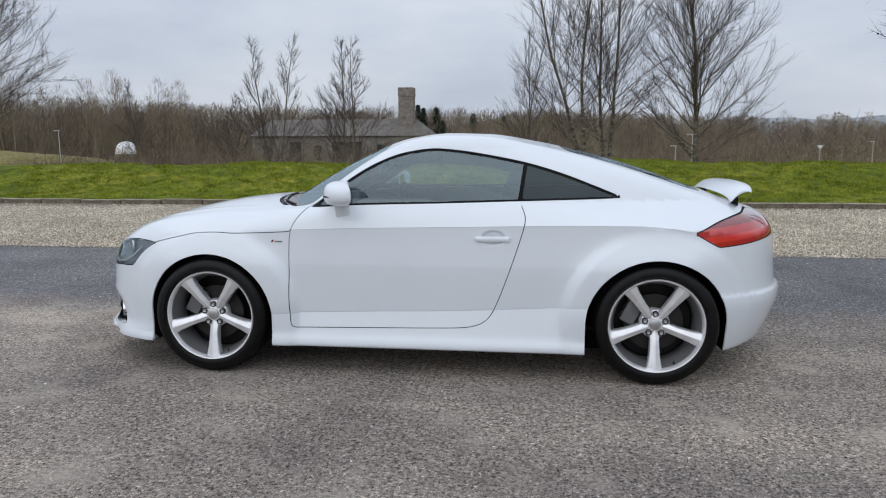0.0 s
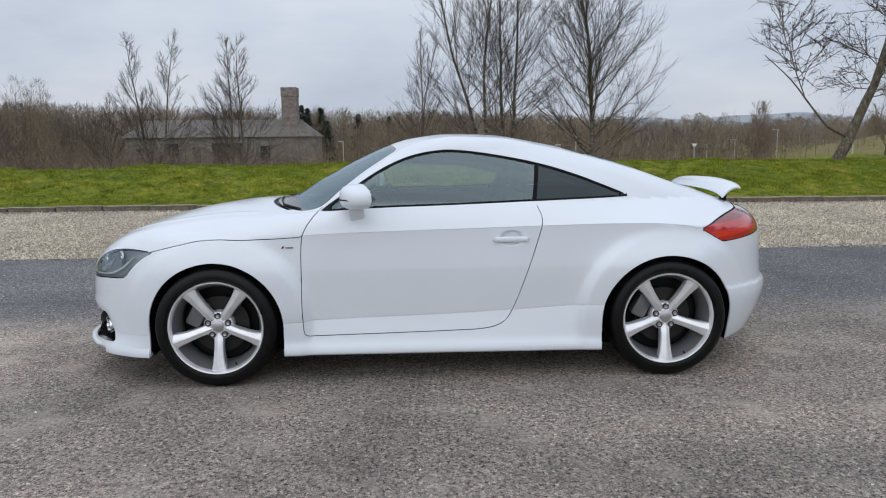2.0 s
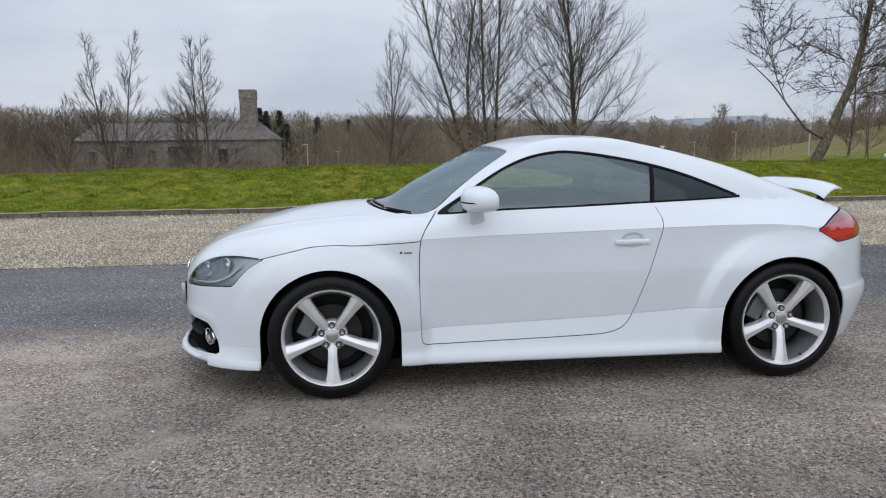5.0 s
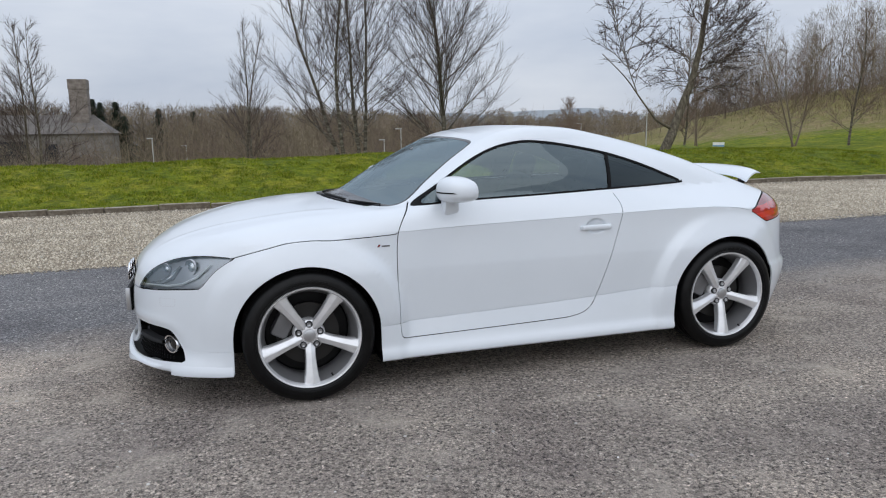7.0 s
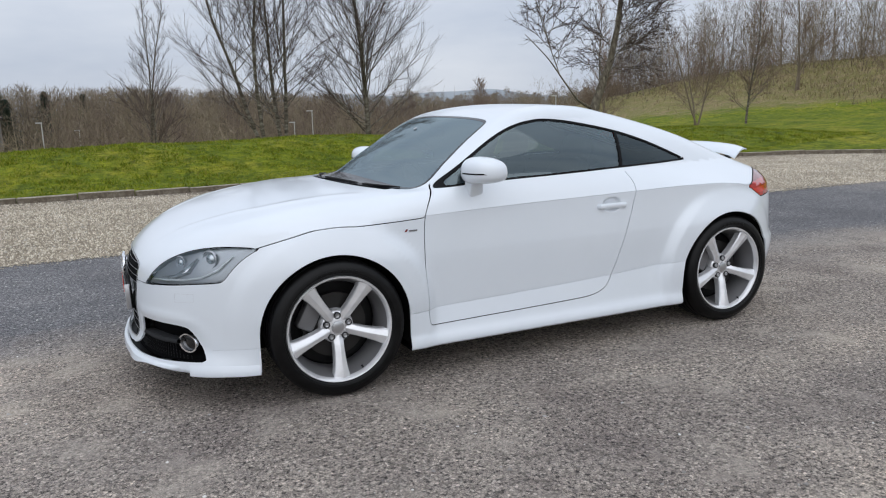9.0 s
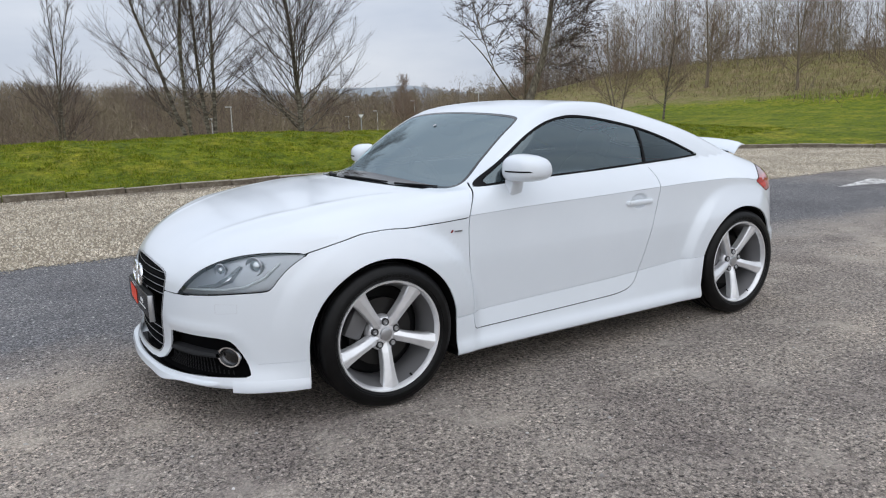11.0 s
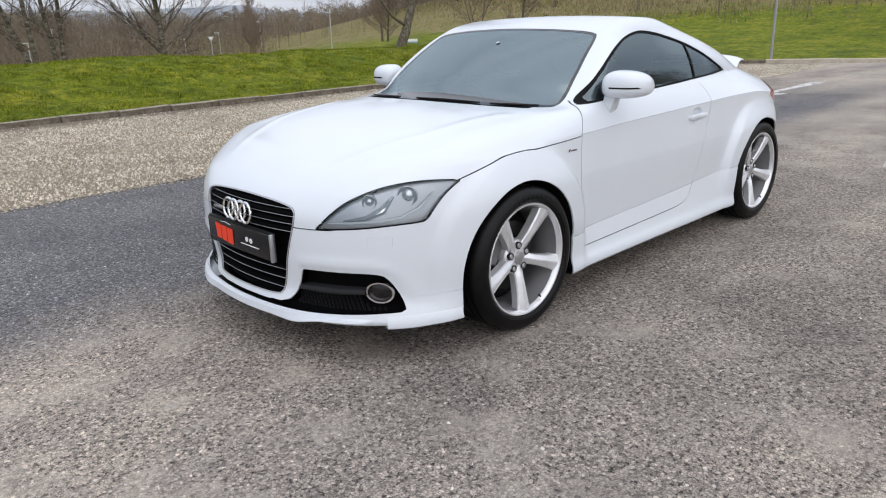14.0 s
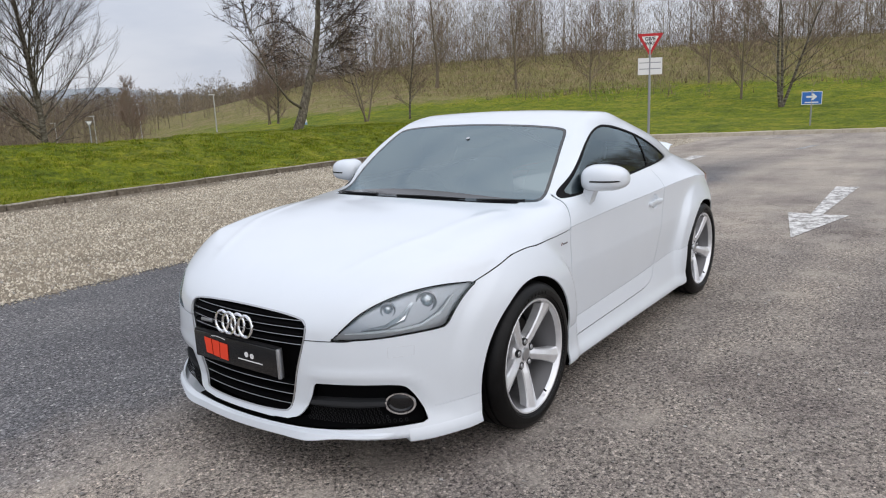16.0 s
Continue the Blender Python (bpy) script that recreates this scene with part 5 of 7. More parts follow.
# --- mirrors, handles, wing, wipers, badges ---
def bulge(c, half_size, power=0.72, seg=28, rings=16):
    """A rounded block, between a ball and a box."""
    bm = bmesh.new()
    bmesh.ops.create_uvsphere(bm, u_segments=seg, v_segments=rings, radius=1.0)
    for v in bm.verts:
        v.co = Vector([math.copysign(abs(q) ** power, q) * h for q, h in zip(v.co, half_size)])
    bm.transform(Matrix.Translation(c))
    return bm


for key, sy in (("L", -1), ("R", 1)):
    bm = bulge((0, 0, 0), (0.092, 0.118, 0.080), 0.74)
    for v in bm.verts:
        out = -v.co.y / 0.118                      # 1 at the outer end
        if v.co.x > 0.038:
            v.co.x = 0.038 + (v.co.x - 0.038) * 0.12
        v.co.z = v.co.z * (0.90 - 0.10 * out) * (0.84 if v.co.z < 0 else 1.0) + 0.006 * (1 - out * out)
        v.co.x += 0.030 * max(out, 0) ** 2
    place = Matrix.Translation((-0.462, MIDDLE - 0.885, 1.010)) @ Matrix.Rotation(radians(9), 4, "Z")
    if sy > 0:
        place = Matrix.Diagonal((1, -1, 1, 1)) @ Matrix.Translation((0, -2 * MIDDLE, 0)) @ place
    bm.transform(place)
    bmesh.ops.recalc_face_normals(bm, faces=bm.faces[:])
    mirror = part("door_mirror", bm, M_PAINT, car, "white rounded door mirror on a stalk")
    bm = bmesh.new()
    rows = []
    for z, y0, y1, x0, x1 in ((-0.128, 0.068, 0.112, -0.036, 0.050), (-0.095, 0.054, 0.106, -0.036, 0.044), (-0.06, 0.040, 0.100, -0.040, 0.036), (-0.02, 0.02, 0.09, -0.045, 0.03)):
        rows.append([bm.verts.new((x, y, z)) for x, y in ((x0, y0 + 0.008), (x0 + 0.012, y0), (x1 - 0.012, y0), (x1, y0 + 0.008), (x1, y1), (x0, y1))])
    for r0, r1 in zip(rows, rows[1:]):
        for i in range(6):
            bm.faces.new((r0[i], r0[(i + 1) % 6], r1[(i + 1) % 6], r1[i]))
    bm.transform(place)
    bmesh.ops.recalc_face_normals(bm, faces=bm.faces[:])
    part("stalk", bm, M_PAINT, mirror)
    bm = bmesh.new()
    rows = []
    for i in range(13):
        t = i / 12
        y = 0.055 - 0.165 * t
        out = -y / 0.118
        xx = -0.090 * max(1 - abs(y / 0.114) ** (2 / 0.74), 0.0) ** 0.37 + 0.030 * max(out, 0) ** 2
        rows.append([bm.verts.new((xx + dx, y, z)) for dx, z in ((-0.0035, -0.004), (-0.0035, 0.0035), (0.02, 0.0035), (0.02, -0.004))])
    for r0, r1 in zip(rows, rows[1:]):
        for i in range(4):
            bm.faces.new((r0[i], r0[(i + 1) % 4], r1[(i + 1) % 4], r1[i]))
    bm.transform(place)
    bmesh.ops.recalc_face_normals(bm, faces=bm.faces[:])
    part("indicator", bm, M_BLACK, mirror, "thin dark indicator strip")
    bm = bulge((0.041, 0, 0.002), (0.004, 0.092, 0.046), 0.6, 20, 10)
    bm.transform(place)
    part("mirror_glass", bm, M_CHROME, mirror, "mirror glass")
    # door handle
    bm = bmesh.new()
    pts = [flank_point(x, 0.779, sy, pr) for x, pr in ((0.262, -0.004), (0.275, 0.013), (0.31, 0.021), (0.36, 0.023), (0.41, 0.021), (0.448, 0.013), (0.462, -0.004))]
    rows = []
    for i, q in enumerate(pts):
        h = (0.008, 0.012, 0.014, 0.014, 0.014, 0.013, 0.010)[i]
        rows.append([bm.verts.new(q + Vector((0, sy * dy, dz))) for dy, dz in ((-0.010, -h), (0.002, -h), (0.006, -h * 0.4), (0.006, h * 0.5), (0.001, h), (-0.010, h))])
    for r0, r1 in zip(rows, rows[1:]):
        for i in range(6):
            bm.faces.new((r0[i], r0[(i + 1) % 6], r1[(i + 1) % 6], r1[i]))
    bm.faces.new(rows[0]), bm.faces.new(rows[-1])
    bmesh.ops.recalc_face_normals(bm, faces=bm.faces[:])
    part("door_handle", bm, M_PAINT, made["door" + key], "white pull handle")
    # slanted wing badge
    bm = bmesh.new()
    c = flank_point(-0.868, 0.752, sy, 0.002)
    f = bm.faces.new([bm.verts.new(c + Vector((x, 0, z))) for x, z in ((-0.010, -0.006), (0.001, -0.006), (0.009, 0.007), (-0.002, 0.007))])
    part("wing_badge", bm, M_SMOKE, made["front_wing" + key], "small red slanted wing badge", smooth=False)
    bm = box(bmesh.new(), (c[0] + 0.014, c[1] - 0.001, c[2] - 0.005), (c[0] + 0.056, c[1] + 0.001, c[2] + 0.002))
    part("badge_bar", bm, M_BARREL, made["front_wing" + key], smooth=False)

wing = []
bm = bmesh.new()
for i in range(21):
    u = i / 10 - 1
    y = MIDDLE + 0.475 * u
    e = u * u
    lead, trail = (1.655 + 0.032 * e, 1.005 - 0.020 * e - 0.029 * e ** 4), (1.860 - 0.063 * e, 1.044 - 0.022 * e - 0.010 * e ** 4)
    upper, lower = [], []
    for c in (0.0, 0.06, 0.2, 0.4, 0.6, 0.8, 0.95, 1.0):
        x, z = lead[0] + c * (trail[0] - lead[0]), lead[1] + c * (trail[1] - lead[1]) + 0.104 * c * (1 - c)
        th = 0.0045 + 0.030 * math.sqrt(c) * (1 - c) * (1 - 0.4 * e)
        upper.append((x, z + th / 2))
        lower.append((x, z - th / 2))
    wing.append([bm.verts.new((x, y, z)) for x, z in upper + lower[::-1]])
for r0, r1 in zip(wing, wing[1:]):
    for i in range(16):
        bm.faces.new((r0[i], r0[(i + 1) % 16], r1[(i + 1) % 16], r1[i]))
bm.faces.new(wing[0]), bm.faces.new(wing[-1])
bmesh.ops.recalc_face_normals(bm, faces=bm.faces[:])
spoiler = part("rear_spoiler", bm, M_PAINT, car, "raised white rear spoiler")
for sy in (-1, 1):
    bm = box(bmesh.new(), (1.715, MIDDLE + sy * 0.37 - 0.012, 0.90), (1.755, MIDDLE + sy * 0.37 + 0.012, 1.012), 0.006)
    part("strut", bm, M_BLACK, spoiler, "black spoiler strut")
# unseen black boxes below the underbody, added to block light under the car
bm = box(bmesh.new(), (-1.20, MIDDLE - 0.66, 0.125), (1.18, MIDDLE + 0.66, 0.24), 0.03)
absorb(bm, box(bmesh.new(), (-1.96, MIDDLE - 0.48, 0.165), (-1.15, MIDDLE + 0.48, 0.24), 0.02))
part("shade_floor_pan", bm, M_GAP, car, "unseen black floor pan added to deepen the shade under the car", smooth=False)
for pts in (((-0.93, -0.40), (-0.86, -0.52), (-0.80, -0.60)), ((-1.0, 0.05), (-0.985, -0.12), (-0.94, -0.34)), ((-0.985, 0.20), (-0.93, 0.42), (-0.84, 0.60))):
    bm = bmesh.new()
    tube(bm, [Vector(on_skin((x, y, 1.5), (x, y, 0.5))) + Vector((0, 0, 0.004)) for x, y in pts], [0.005, 0.006, 0.004], 6)
    part("wiper", bm, M_BLACK, car, "black windscreen wiper")
bm = lathe(bmesh.new(), [(0.030, 1.70), (0.040, 1.72), (0.042, 1.855), (0.037, 1.86), (0.036, 1.80)], 24)
bm.transform(Matrix.Translation((0, MIDDLE - 0.50, 0.255)) @ Matrix.Rotation(radians(-90), 4, "Z"))
part("exhaust_tip", bm, M_SATIN, car, "satin exhaust tip")
bm = lathe(bmesh.new(), [(0.0005, -0.0015), (0.011, -0.0015), (0.011, 0.001)], 16)
q = on_skin((-0.47, -0.05, 1.6), (-0.47, -0.05, 0.6))
bm.transform(Matrix.Translation((q[0], q[1], q[2] + 0.002)) @ Matrix.Rotation(radians(62), 4, "Y") @ Matrix.Rotation(radians(-90), 4, "Z"))
part("sticker", bm, M_LAMP_GREY, car, "small round pale sticker on the windscreen")
# light sensor and mirror base at the top of the screen
bm = bulge((-0.36, MIDDLE + 0.03, 1.225), (0.03, 0.035, 0.02), 0.8, 16, 10)
part("sensor_base", bm, M_BLACK, car)
bm = bulge((-0.30, MIDDLE + 0.02, 1.185), (0.018, 0.12, 0.034), 0.7, 20, 12)
part("rear_view_mirror", bm, M_DASH, car, "dark interior mirror")

# --- cabin ---
part("cabin_floor", box(bmesh.new(), (-0.90, MIDDLE - 0.64, 0.215), (1.30, MIDDLE + 0.64, 0.26), 0.02), M_LINING, car, "dark carpet")
bm = bmesh.new()
rows = []
for y in np.linspace(-0.68, 0.68, 15):
    hood = 0.035 * math.exp(-((y - 0.36) / 0.17) ** 2)
    e = 0.13 * (y / 0.68) ** 2
    rows.append([bm.verts.new((x + e * k, MIDDLE + y, z)) for x, z, k in ((-0.95, 0.915, 1.0), (-0.75, 0.925, 0.7), (-0.52, 0.915 + hood, 0.3), (-0.42, 0.88 + hood, 0.1), (-0.38, 0.80, 0), (-0.42, 0.62, 0), (-0.60, 0.50, 0), (-0.95, 0.45, 0))])
for r0, r1 in zip(rows, rows[1:]):
    for i in range(7):
        bm.faces.new((r0[i], r0[i + 1], r1[i + 1], r1[i]))
bmesh.ops.recalc_face_normals(bm, faces=bm.faces[:])
part("dashboard", bm, M_DASH, car, "dark soft dashboard")
bm = bmesh.new()
turn = Matrix.Translation((-0.27, MIDDLE + 0.37, 0.84)) @ Matrix.Rotation(radians(68), 4, "Y")
tube(bm, [turn @ Vector((0.178 * math.cos(t), 0.178 * math.sin(t), 0)) for t in np.linspace(0, 2 * math.pi, 37)[:-1]], 0.016, 8, True)
steer = part("steering_wheel", bm, M_SEAT, car, "black leather steering wheel")
for ang in (90, 270, 0):
    bm = tube(bmesh.new(), [turn @ Vector((0.04 * math.cos(radians(ang)), 0.04 * math.sin(radians(ang)), -0.01)), turn @ Vector((0.17 * math.cos(radians(ang)), 0.17 * math.sin(radians(ang)), 0))], 0.013, 6)
    part("wheel_spoke", bm, M_SEAT, steer)
bm = bulge((0, 0, 0), (0.065, 0.075, 0.03), 0.7, 16, 10)
bm.transform(turn)
part("wheel_boss", bm, M_SEAT, steer)


def front_seat(y):
    seat = tagged(new("front_seat"), "black leather bucket seat")
    seat.parent = car
    part("seat_cushion", bulge((0.05, y, 0.42), (0.27, 0.235, 0.085), 0.55), M_SEAT, seat)
    bm = bulge((0, 0, 0), (0.075, 0.235, 0.32), 0.55)
    for v in bm.verts:
        k = (v.co.z + 0.32) / 0.64
        v.co.y *= 1.0 - 0.28 * k * k
        v.co.x += -0.03 * (abs(v.co.y) / 0.235) ** 2
    bm.transform(Matrix.Translation((0.36, y, 0.72)) @ Matrix.Rotation(radians(18), 4, "Y"))
    part("backrest", bm, M_SEAT, seat)
    bm = bulge((0, 0, 0), (0.048, 0.125, 0.085), 0.62)
    bm.transform(Matrix.Translation((0.475, y, 1.075)) @ Matrix.Rotation(radians(14), 4, "Y"))
    part("headrest", bm, M_SEAT, seat)


front_seat(MIDDLE - 0.36)
front_seat(MIDDLE + 0.36)
rear = tagged(new("rear_seat"), "black rear bench")
rear.parent = car
part("seat_cushion", bulge((0.92, MIDDLE, 0.50), (0.22, 0.50, 0.09), 0.5), M_SEAT, rear)
bm = bulge((0, 0, 0), (0.07, 0.50, 0.24), 0.5)
bm.transform(Matrix.Translation((1.15, MIDDLE, 0.70)) @ Matrix.Rotation(radians(22), 4, "Y"))
part("backrest", bm, M_SEAT, rear)
part("parcel_shelf", box(bmesh.new(), (1.15, MIDDLE - 0.55, 0.86), (1.72, MIDDLE + 0.55, 0.88), 0.006), M_LINING, car, "dark boot cover")

# ---- loose stone, grass, trees ----
rng = np.random.default_rng(7)


def lumps(name, x, y, z, size, mat, label, category, flat=0.6, buried=False):
    """Many small uneven stones as one thing of stuff."""
    n = len(x)
    base = np.array([(1, 0, 0), (0, 1, 0), (-1, 0, 0), (0, -1, 0), (0, 0, 1), (0.3, 0.2, -1)], float)
    v = base[None] * rng.uniform(0.6, 1.2, (n, 6, 1)) * rng.uniform(0.7, 1.3, (n, 1, 3))
    v[:, :, 2] *= flat
    a = rng.uniform(0, 6.28, n)
    c, s = np.cos(a)[:, None], np.sin(a)[:, None]
    vx, vy = v[:, :, 0] * c - v[:, :, 1] * s, v[:, :, 0] * s + v[:, :, 1] * c
    v = np.stack([vx, vy, v[:, :, 2]], -1) * (size / 2)[:, None, None] + np.stack([x, y, z], -1)[:, None]
    f = np.array([(0, 1, 4), (1, 2, 4), (2, 3, 4), (3, 0, 4)] if buried else [(0, 1, 4), (1, 2, 4), (2, 3, 4), (3, 0, 4), (1, 0, 5), (2, 1, 5), (3, 2, 5), (0, 3, 5)])
    if buried:
        v[:, :4, 2] = np.minimum(v[:, :4, 2], 0.004)
    faces = (f[None] + 6 * np.arange(n)[:, None, None]).reshape(-1, 3)
    return tagged(new(name, fast_mesh(name, v.reshape(-1, 3), faces, mat)), label, category, kind="stuff")


def fast_mesh(name, verts, faces, mat):
    me = bpy.data.meshes.new(name)
    verts, faces = np.ascontiguousarray(verts, dtype=np.float32), np.ascontiguousarray(faces, dtype=np.int32)
    k = faces.shape[1]
    me.vertices.add(len(verts))
    me.vertices.foreach_set("co", verts.ravel())
    me.loops.add(faces.size)
    me.loops.foreach_set("vertex_index", faces.ravel())
    me.polygons.add(len(faces))
    me.polygons.foreach_set("loop_start", np.arange(0, faces.size, k, dtype=np.int32))
    me.update(calc_edges=True)
    me.materials.append(mat)
    return me


n = 165000
gxs, gys = rng.uniform(-10.5, 17.2, n), rng.uniform(3.68, 9.66, n)
edge_gap = -edge_distance(gxs, gys)
keep = (edge_gap > 0.08) & (rng.uniform(0, 1, n) < np.clip((edge_gap - 0.15) / 0.75 + 0.25 * wave(gxs * 1.7, gys * 2.3), 0.10, 1))
gxs, gys = gxs[keep], gys[keep]
lumps("gravel", gxs, gys, np.full(len(gxs), 0.012), 0.012 + 0.026 * rng.uniform(0, 1, len(gxs)) ** 1.6, M_STONES, "loose pale crushed stone lying on the parking strip", "gravel", 0.75, True)
n = 2600
px, py = rng.uniform(-4.6, 5.5, n), rng.uniform(-5.0, 3.6, n)
lumps("loose_chippings", px, py, np.full(n, 0.003), rng.choice([0.011, 0.014, 0.018, 0.027], n, p=[0.5, 0.33, 0.14, 0.03]), M_CHIPS, "scattered pale chippings on the asphalt", "stone chippings")
n = 5000
px, py = rng.uniform(-11, 14, n), 3.70 - np.abs(rng.normal(0, 0.07, n))
lumps("strayed_gravel", px, py + 0.02, np.full(n, 0.006), rng.uniform(0.008, 0.030, n), M_STONES, "gravel strayed onto the dark asphalt edge", "gravel")


def blades(x, y, size, wide=1.0, bend=0.6):
    n = len(x)
    z = height(x, y)
    a, lean = rng.uniform(0, 6.28, n), rng.uniform(-bend, bend, (n, 2)) * size[:, None]
    w = rng.uniform(0.006, 0.014, n) * wide
    p = np.stack([x, y, z - 0.01], -1)
    side = np.stack([np.cos(a) * w, np.sin(a) * w, np.zeros(n)], -1)
    tip = p + np.stack([lean[:, 0], lean[:, 1], size], -1)
    return np.stack([p - side, p + side, tip], 1).reshape(-1, 3)


n = 120000
bx, by = rng.uniform(-13, 19, n), rng.uniform(9.85, 15.05, n)
keep = edge_distance(bx, by) > 0.09
bx, by = bx[keep], by[keep]
clump = 0.5 + 0.5 * np.sin(bx * 2.3 + 1.7 * np.sin(by * 1.9)) * np.sin(by * 3.1 + 1.3 * np.sin(bx * 1.1))
bv = blades(bx, by, rng.uniform(0.014, 0.042, len(bx)) * (0.7 + 0.9 * clump ** 3))
# coarser tufts
tx, ty = rng.uniform(-12, 19, 1500), rng.uniform(9.92, 14.8, 1500)
tuft = np.repeat(np.arange(1500), 44)
tx, ty = tx[tuft] + rng.normal(0, 0.09, len(tuft)), ty[tuft] + rng.normal(0, 0.06, len(tuft))
keep = edge_distance(tx, ty) > 0.12
bv = np.concatenate([bv, blades(tx[keep], ty[keep], rng.uniform(0.03, 0.075, keep.sum()), 0.9, 0.9)])
tagged(new("grass", fast_mesh("grass", bv, np.arange(len(bv)).reshape(-1, 3), M_BLADES)), "short uneven green grass on the bank", "grass", kind="stuff")


def bars(p0, p1, r0, r1, sides):
    """Tapered bars between points, all at once."""
    d = p1 - p0
    d = d / np.maximum(np.linalg.norm(d, axis=1), 1e-9)[:, None]
    ref = np.where(np.abs(d[:, 2:3]) > 0.9, np.array([[1.0, 0, 0]]), np.array([[0, 0, 1.0]]))
    u = np.cross(d, ref)
    u /= np.linalg.norm(u, axis=1)[:, None]
    v = np.cross(d, u)
    ang = 2 * np.pi * np.arange(sides) / sides
    ring = u[:, None] * np.cos(ang)[None, :, None] + v[:, None] * np.sin(ang)[None, :, None]
    verts = np.concatenate([p0[:, None] + ring * r0[:, None, None], p1[:, None] + ring * r1[:, None, None]], 1)
    k = np.arange(sides)
    f = np.stack([k, (k + 1) % sides, sides + (k + 1) % sides, sides + k], 1)
    faces = f[None] + (2 * sides * np.arange(len(p0)))[:, None, None]
    return verts.reshape(-1, 3), faces.reshape(-1, 4)


def shoot(start, way, length, steps, bend, lift, rnd):
    """A wandering branch: its points from start on."""
    pts, d = [start], way / np.linalg.norm(way)
    for _ in range(steps):
        d = d + rnd.normal(0, bend, 3) + np.array([0, 0, lift])
        d /= np.linalg.norm(d)
        pts.append(pts[-1] + d * length / steps)
    return np.array(pts)


def grow(seed, tall, spread, stems=((0, 0, 0, 0),), limbs=24, subs=9, twigs=6, first=0.2, angle=42, thick=0.011, lift=0.05, twig_r=0.0065, top=0.25, stout=0.24, oval=False, spine=None):
    """Wood of one bare tree: heavy bars (trunk and limbs) and fine ones (branches and twigs)."""
    rnd = np.random.default_rng(seed)
    heavy, fine, slips = [], [], []

    def lay(store, pts, ra, rb):
        r = np.linspace(ra, rb, len(pts))
        for i in range(len(pts) - 1):
            store.append((pts[i], pts[i + 1], r[i], r[i + 1]))

    for sx, sy, lx, ly in stems:
        trunk = shoot(np.array([sx, sy, -0.3]), np.array([lx, ly, 1.0]), tall + 0.3, 16, 0.035, 0.02 if len(stems) == 1 else 0.035, rnd)
        if spine is not None:
            k = np.linspace(0, len(spine) - 1, 17)
            trunk = np.stack([np.interp(k, np.arange(len(spine)), [p[i] for p in spine]) for i in range(3)], 1) + rnd.normal(0, 0.012, (17, 3))
        r0 = thick * tall
        lay(heavy, trunk, r0, 0.008)
        for k in range(limbs // len(stems) if len(stems) > 1 else limbs):
            t = first + (0.97 - first) * ((k + rnd.uniform(0, 1)) / (limbs // len(stems) if len(stems) > 1 else limbs))
            i = min(int(t * 16), 15)
            base = trunk[i] + (trunk[i + 1] - trunk[i]) * (t * 16 - i)
            a = rnd.uniform(0, 2 * np.pi)
            tilt = np.radians(angle + rnd.normal(0, 6 if oval else 8) - (30 if oval else 14) * t)
            out = np.array([np.cos(a) * np.sin(tilt), np.sin(a) * np.sin(tilt), np.cos(tilt)])
            shape = (top + (1 - top) * (1 - t) ** 0.7) * (0.6 + 0.4 * min((t - first) / 0.12 + 0.3, 1))
            if oval:
                up = (t - first) / (1 - first)
                shape = 0.10 + 0.90 * min(0.62 + 2.6 * up, 1.0) * (1 - up) ** 1.2
            ln = spread * shape * (rnd.uniform(0.84, 1.08) if oval else rnd.uniform(0.75, 1.2))
            here = max(3, int(subs * min(1.25 * ln / spread, 1.3)))
            limb = shoot(base, out, ln, 7, 0.05 if oval else 0.07, lift, rnd)
            lr = max(r0 * (1 - t) * stout, 0.010)
            lay(heavy, limb, lr, 0.006)
            for m in range(here):
                q = 0.12 + 0.85 * (m + rnd.uniform(0, 1)) / here
                j = min(int(q * 7), 6)
                b = limb[j] + (limb[j + 1] - limb[j]) * (q * 7 - j)
                d = (limb[j + 1] - limb[j])
                d = d / np.linalg.norm(d)
                s = d + rnd.normal(0, 0.36 if oval else 0.50, 3)
                s[2] += 0.22 if oval else 0.10
                sub = shoot(b, s, ln * (0.24 + 0.36 * (1 - q)) * rnd.uniform(0.7, 1.3) + 0.22, 3, 0.12, lift * 0.4, rnd)
                lay(fine, sub, twig_r * 1.5, twig_r * 0.6)
                along_sub = (sub[-1] - sub[0]) / np.linalg.norm(sub[-1] - sub[0])
                for w in range(2 * twigs):
                    e = sub[0] + (sub[-1] - sub[0]) * rnd.uniform(0.25, 1.0)
                    g = along_sub + rnd.normal(0, 0.36 if oval else 0.55, 3) + np.array([0, 0, 0.25 if oval else 0.0])
                    g *= rnd.uniform(0.22, 0.62) * (0.45 + 0.13 * spread) / np.linalg.norm(g)
                    slips.append((e, e + g, twig_r * (0.70 if oval else 0.85)))
                    fork = e + g * rnd.uniform(0.25, 0.6)
                    slips.append((fork, fork + (g + rnd.normal(0, 0.36 if oval else 0.5, 3) * np.linalg.norm(g)) * 0.6, twig_r * (0.5 if oval else 0.6)))
    pack = lambda s: tuple(np.array([q[i] for q in s]) for i in range(len(s[0])))
    return pack(heavy), pack(fine), pack(slips)


def slivers(p0, p1, r, seed=5):
    """Thin tapering slips, one for each twig."""
    d = np.random.default_rng(seed).normal(0, 1, p0.shape)
    s = np.cross(p1 - p0, d)
    s *= (r / np.maximum(np.linalg.norm(s, axis=1), 1e-9))[:, None]
    return np.stack([p0 - s, p0 + s, p1], 1).reshape(-1, 3), np.arange(3 * len(p0)).reshape(-1, 3)


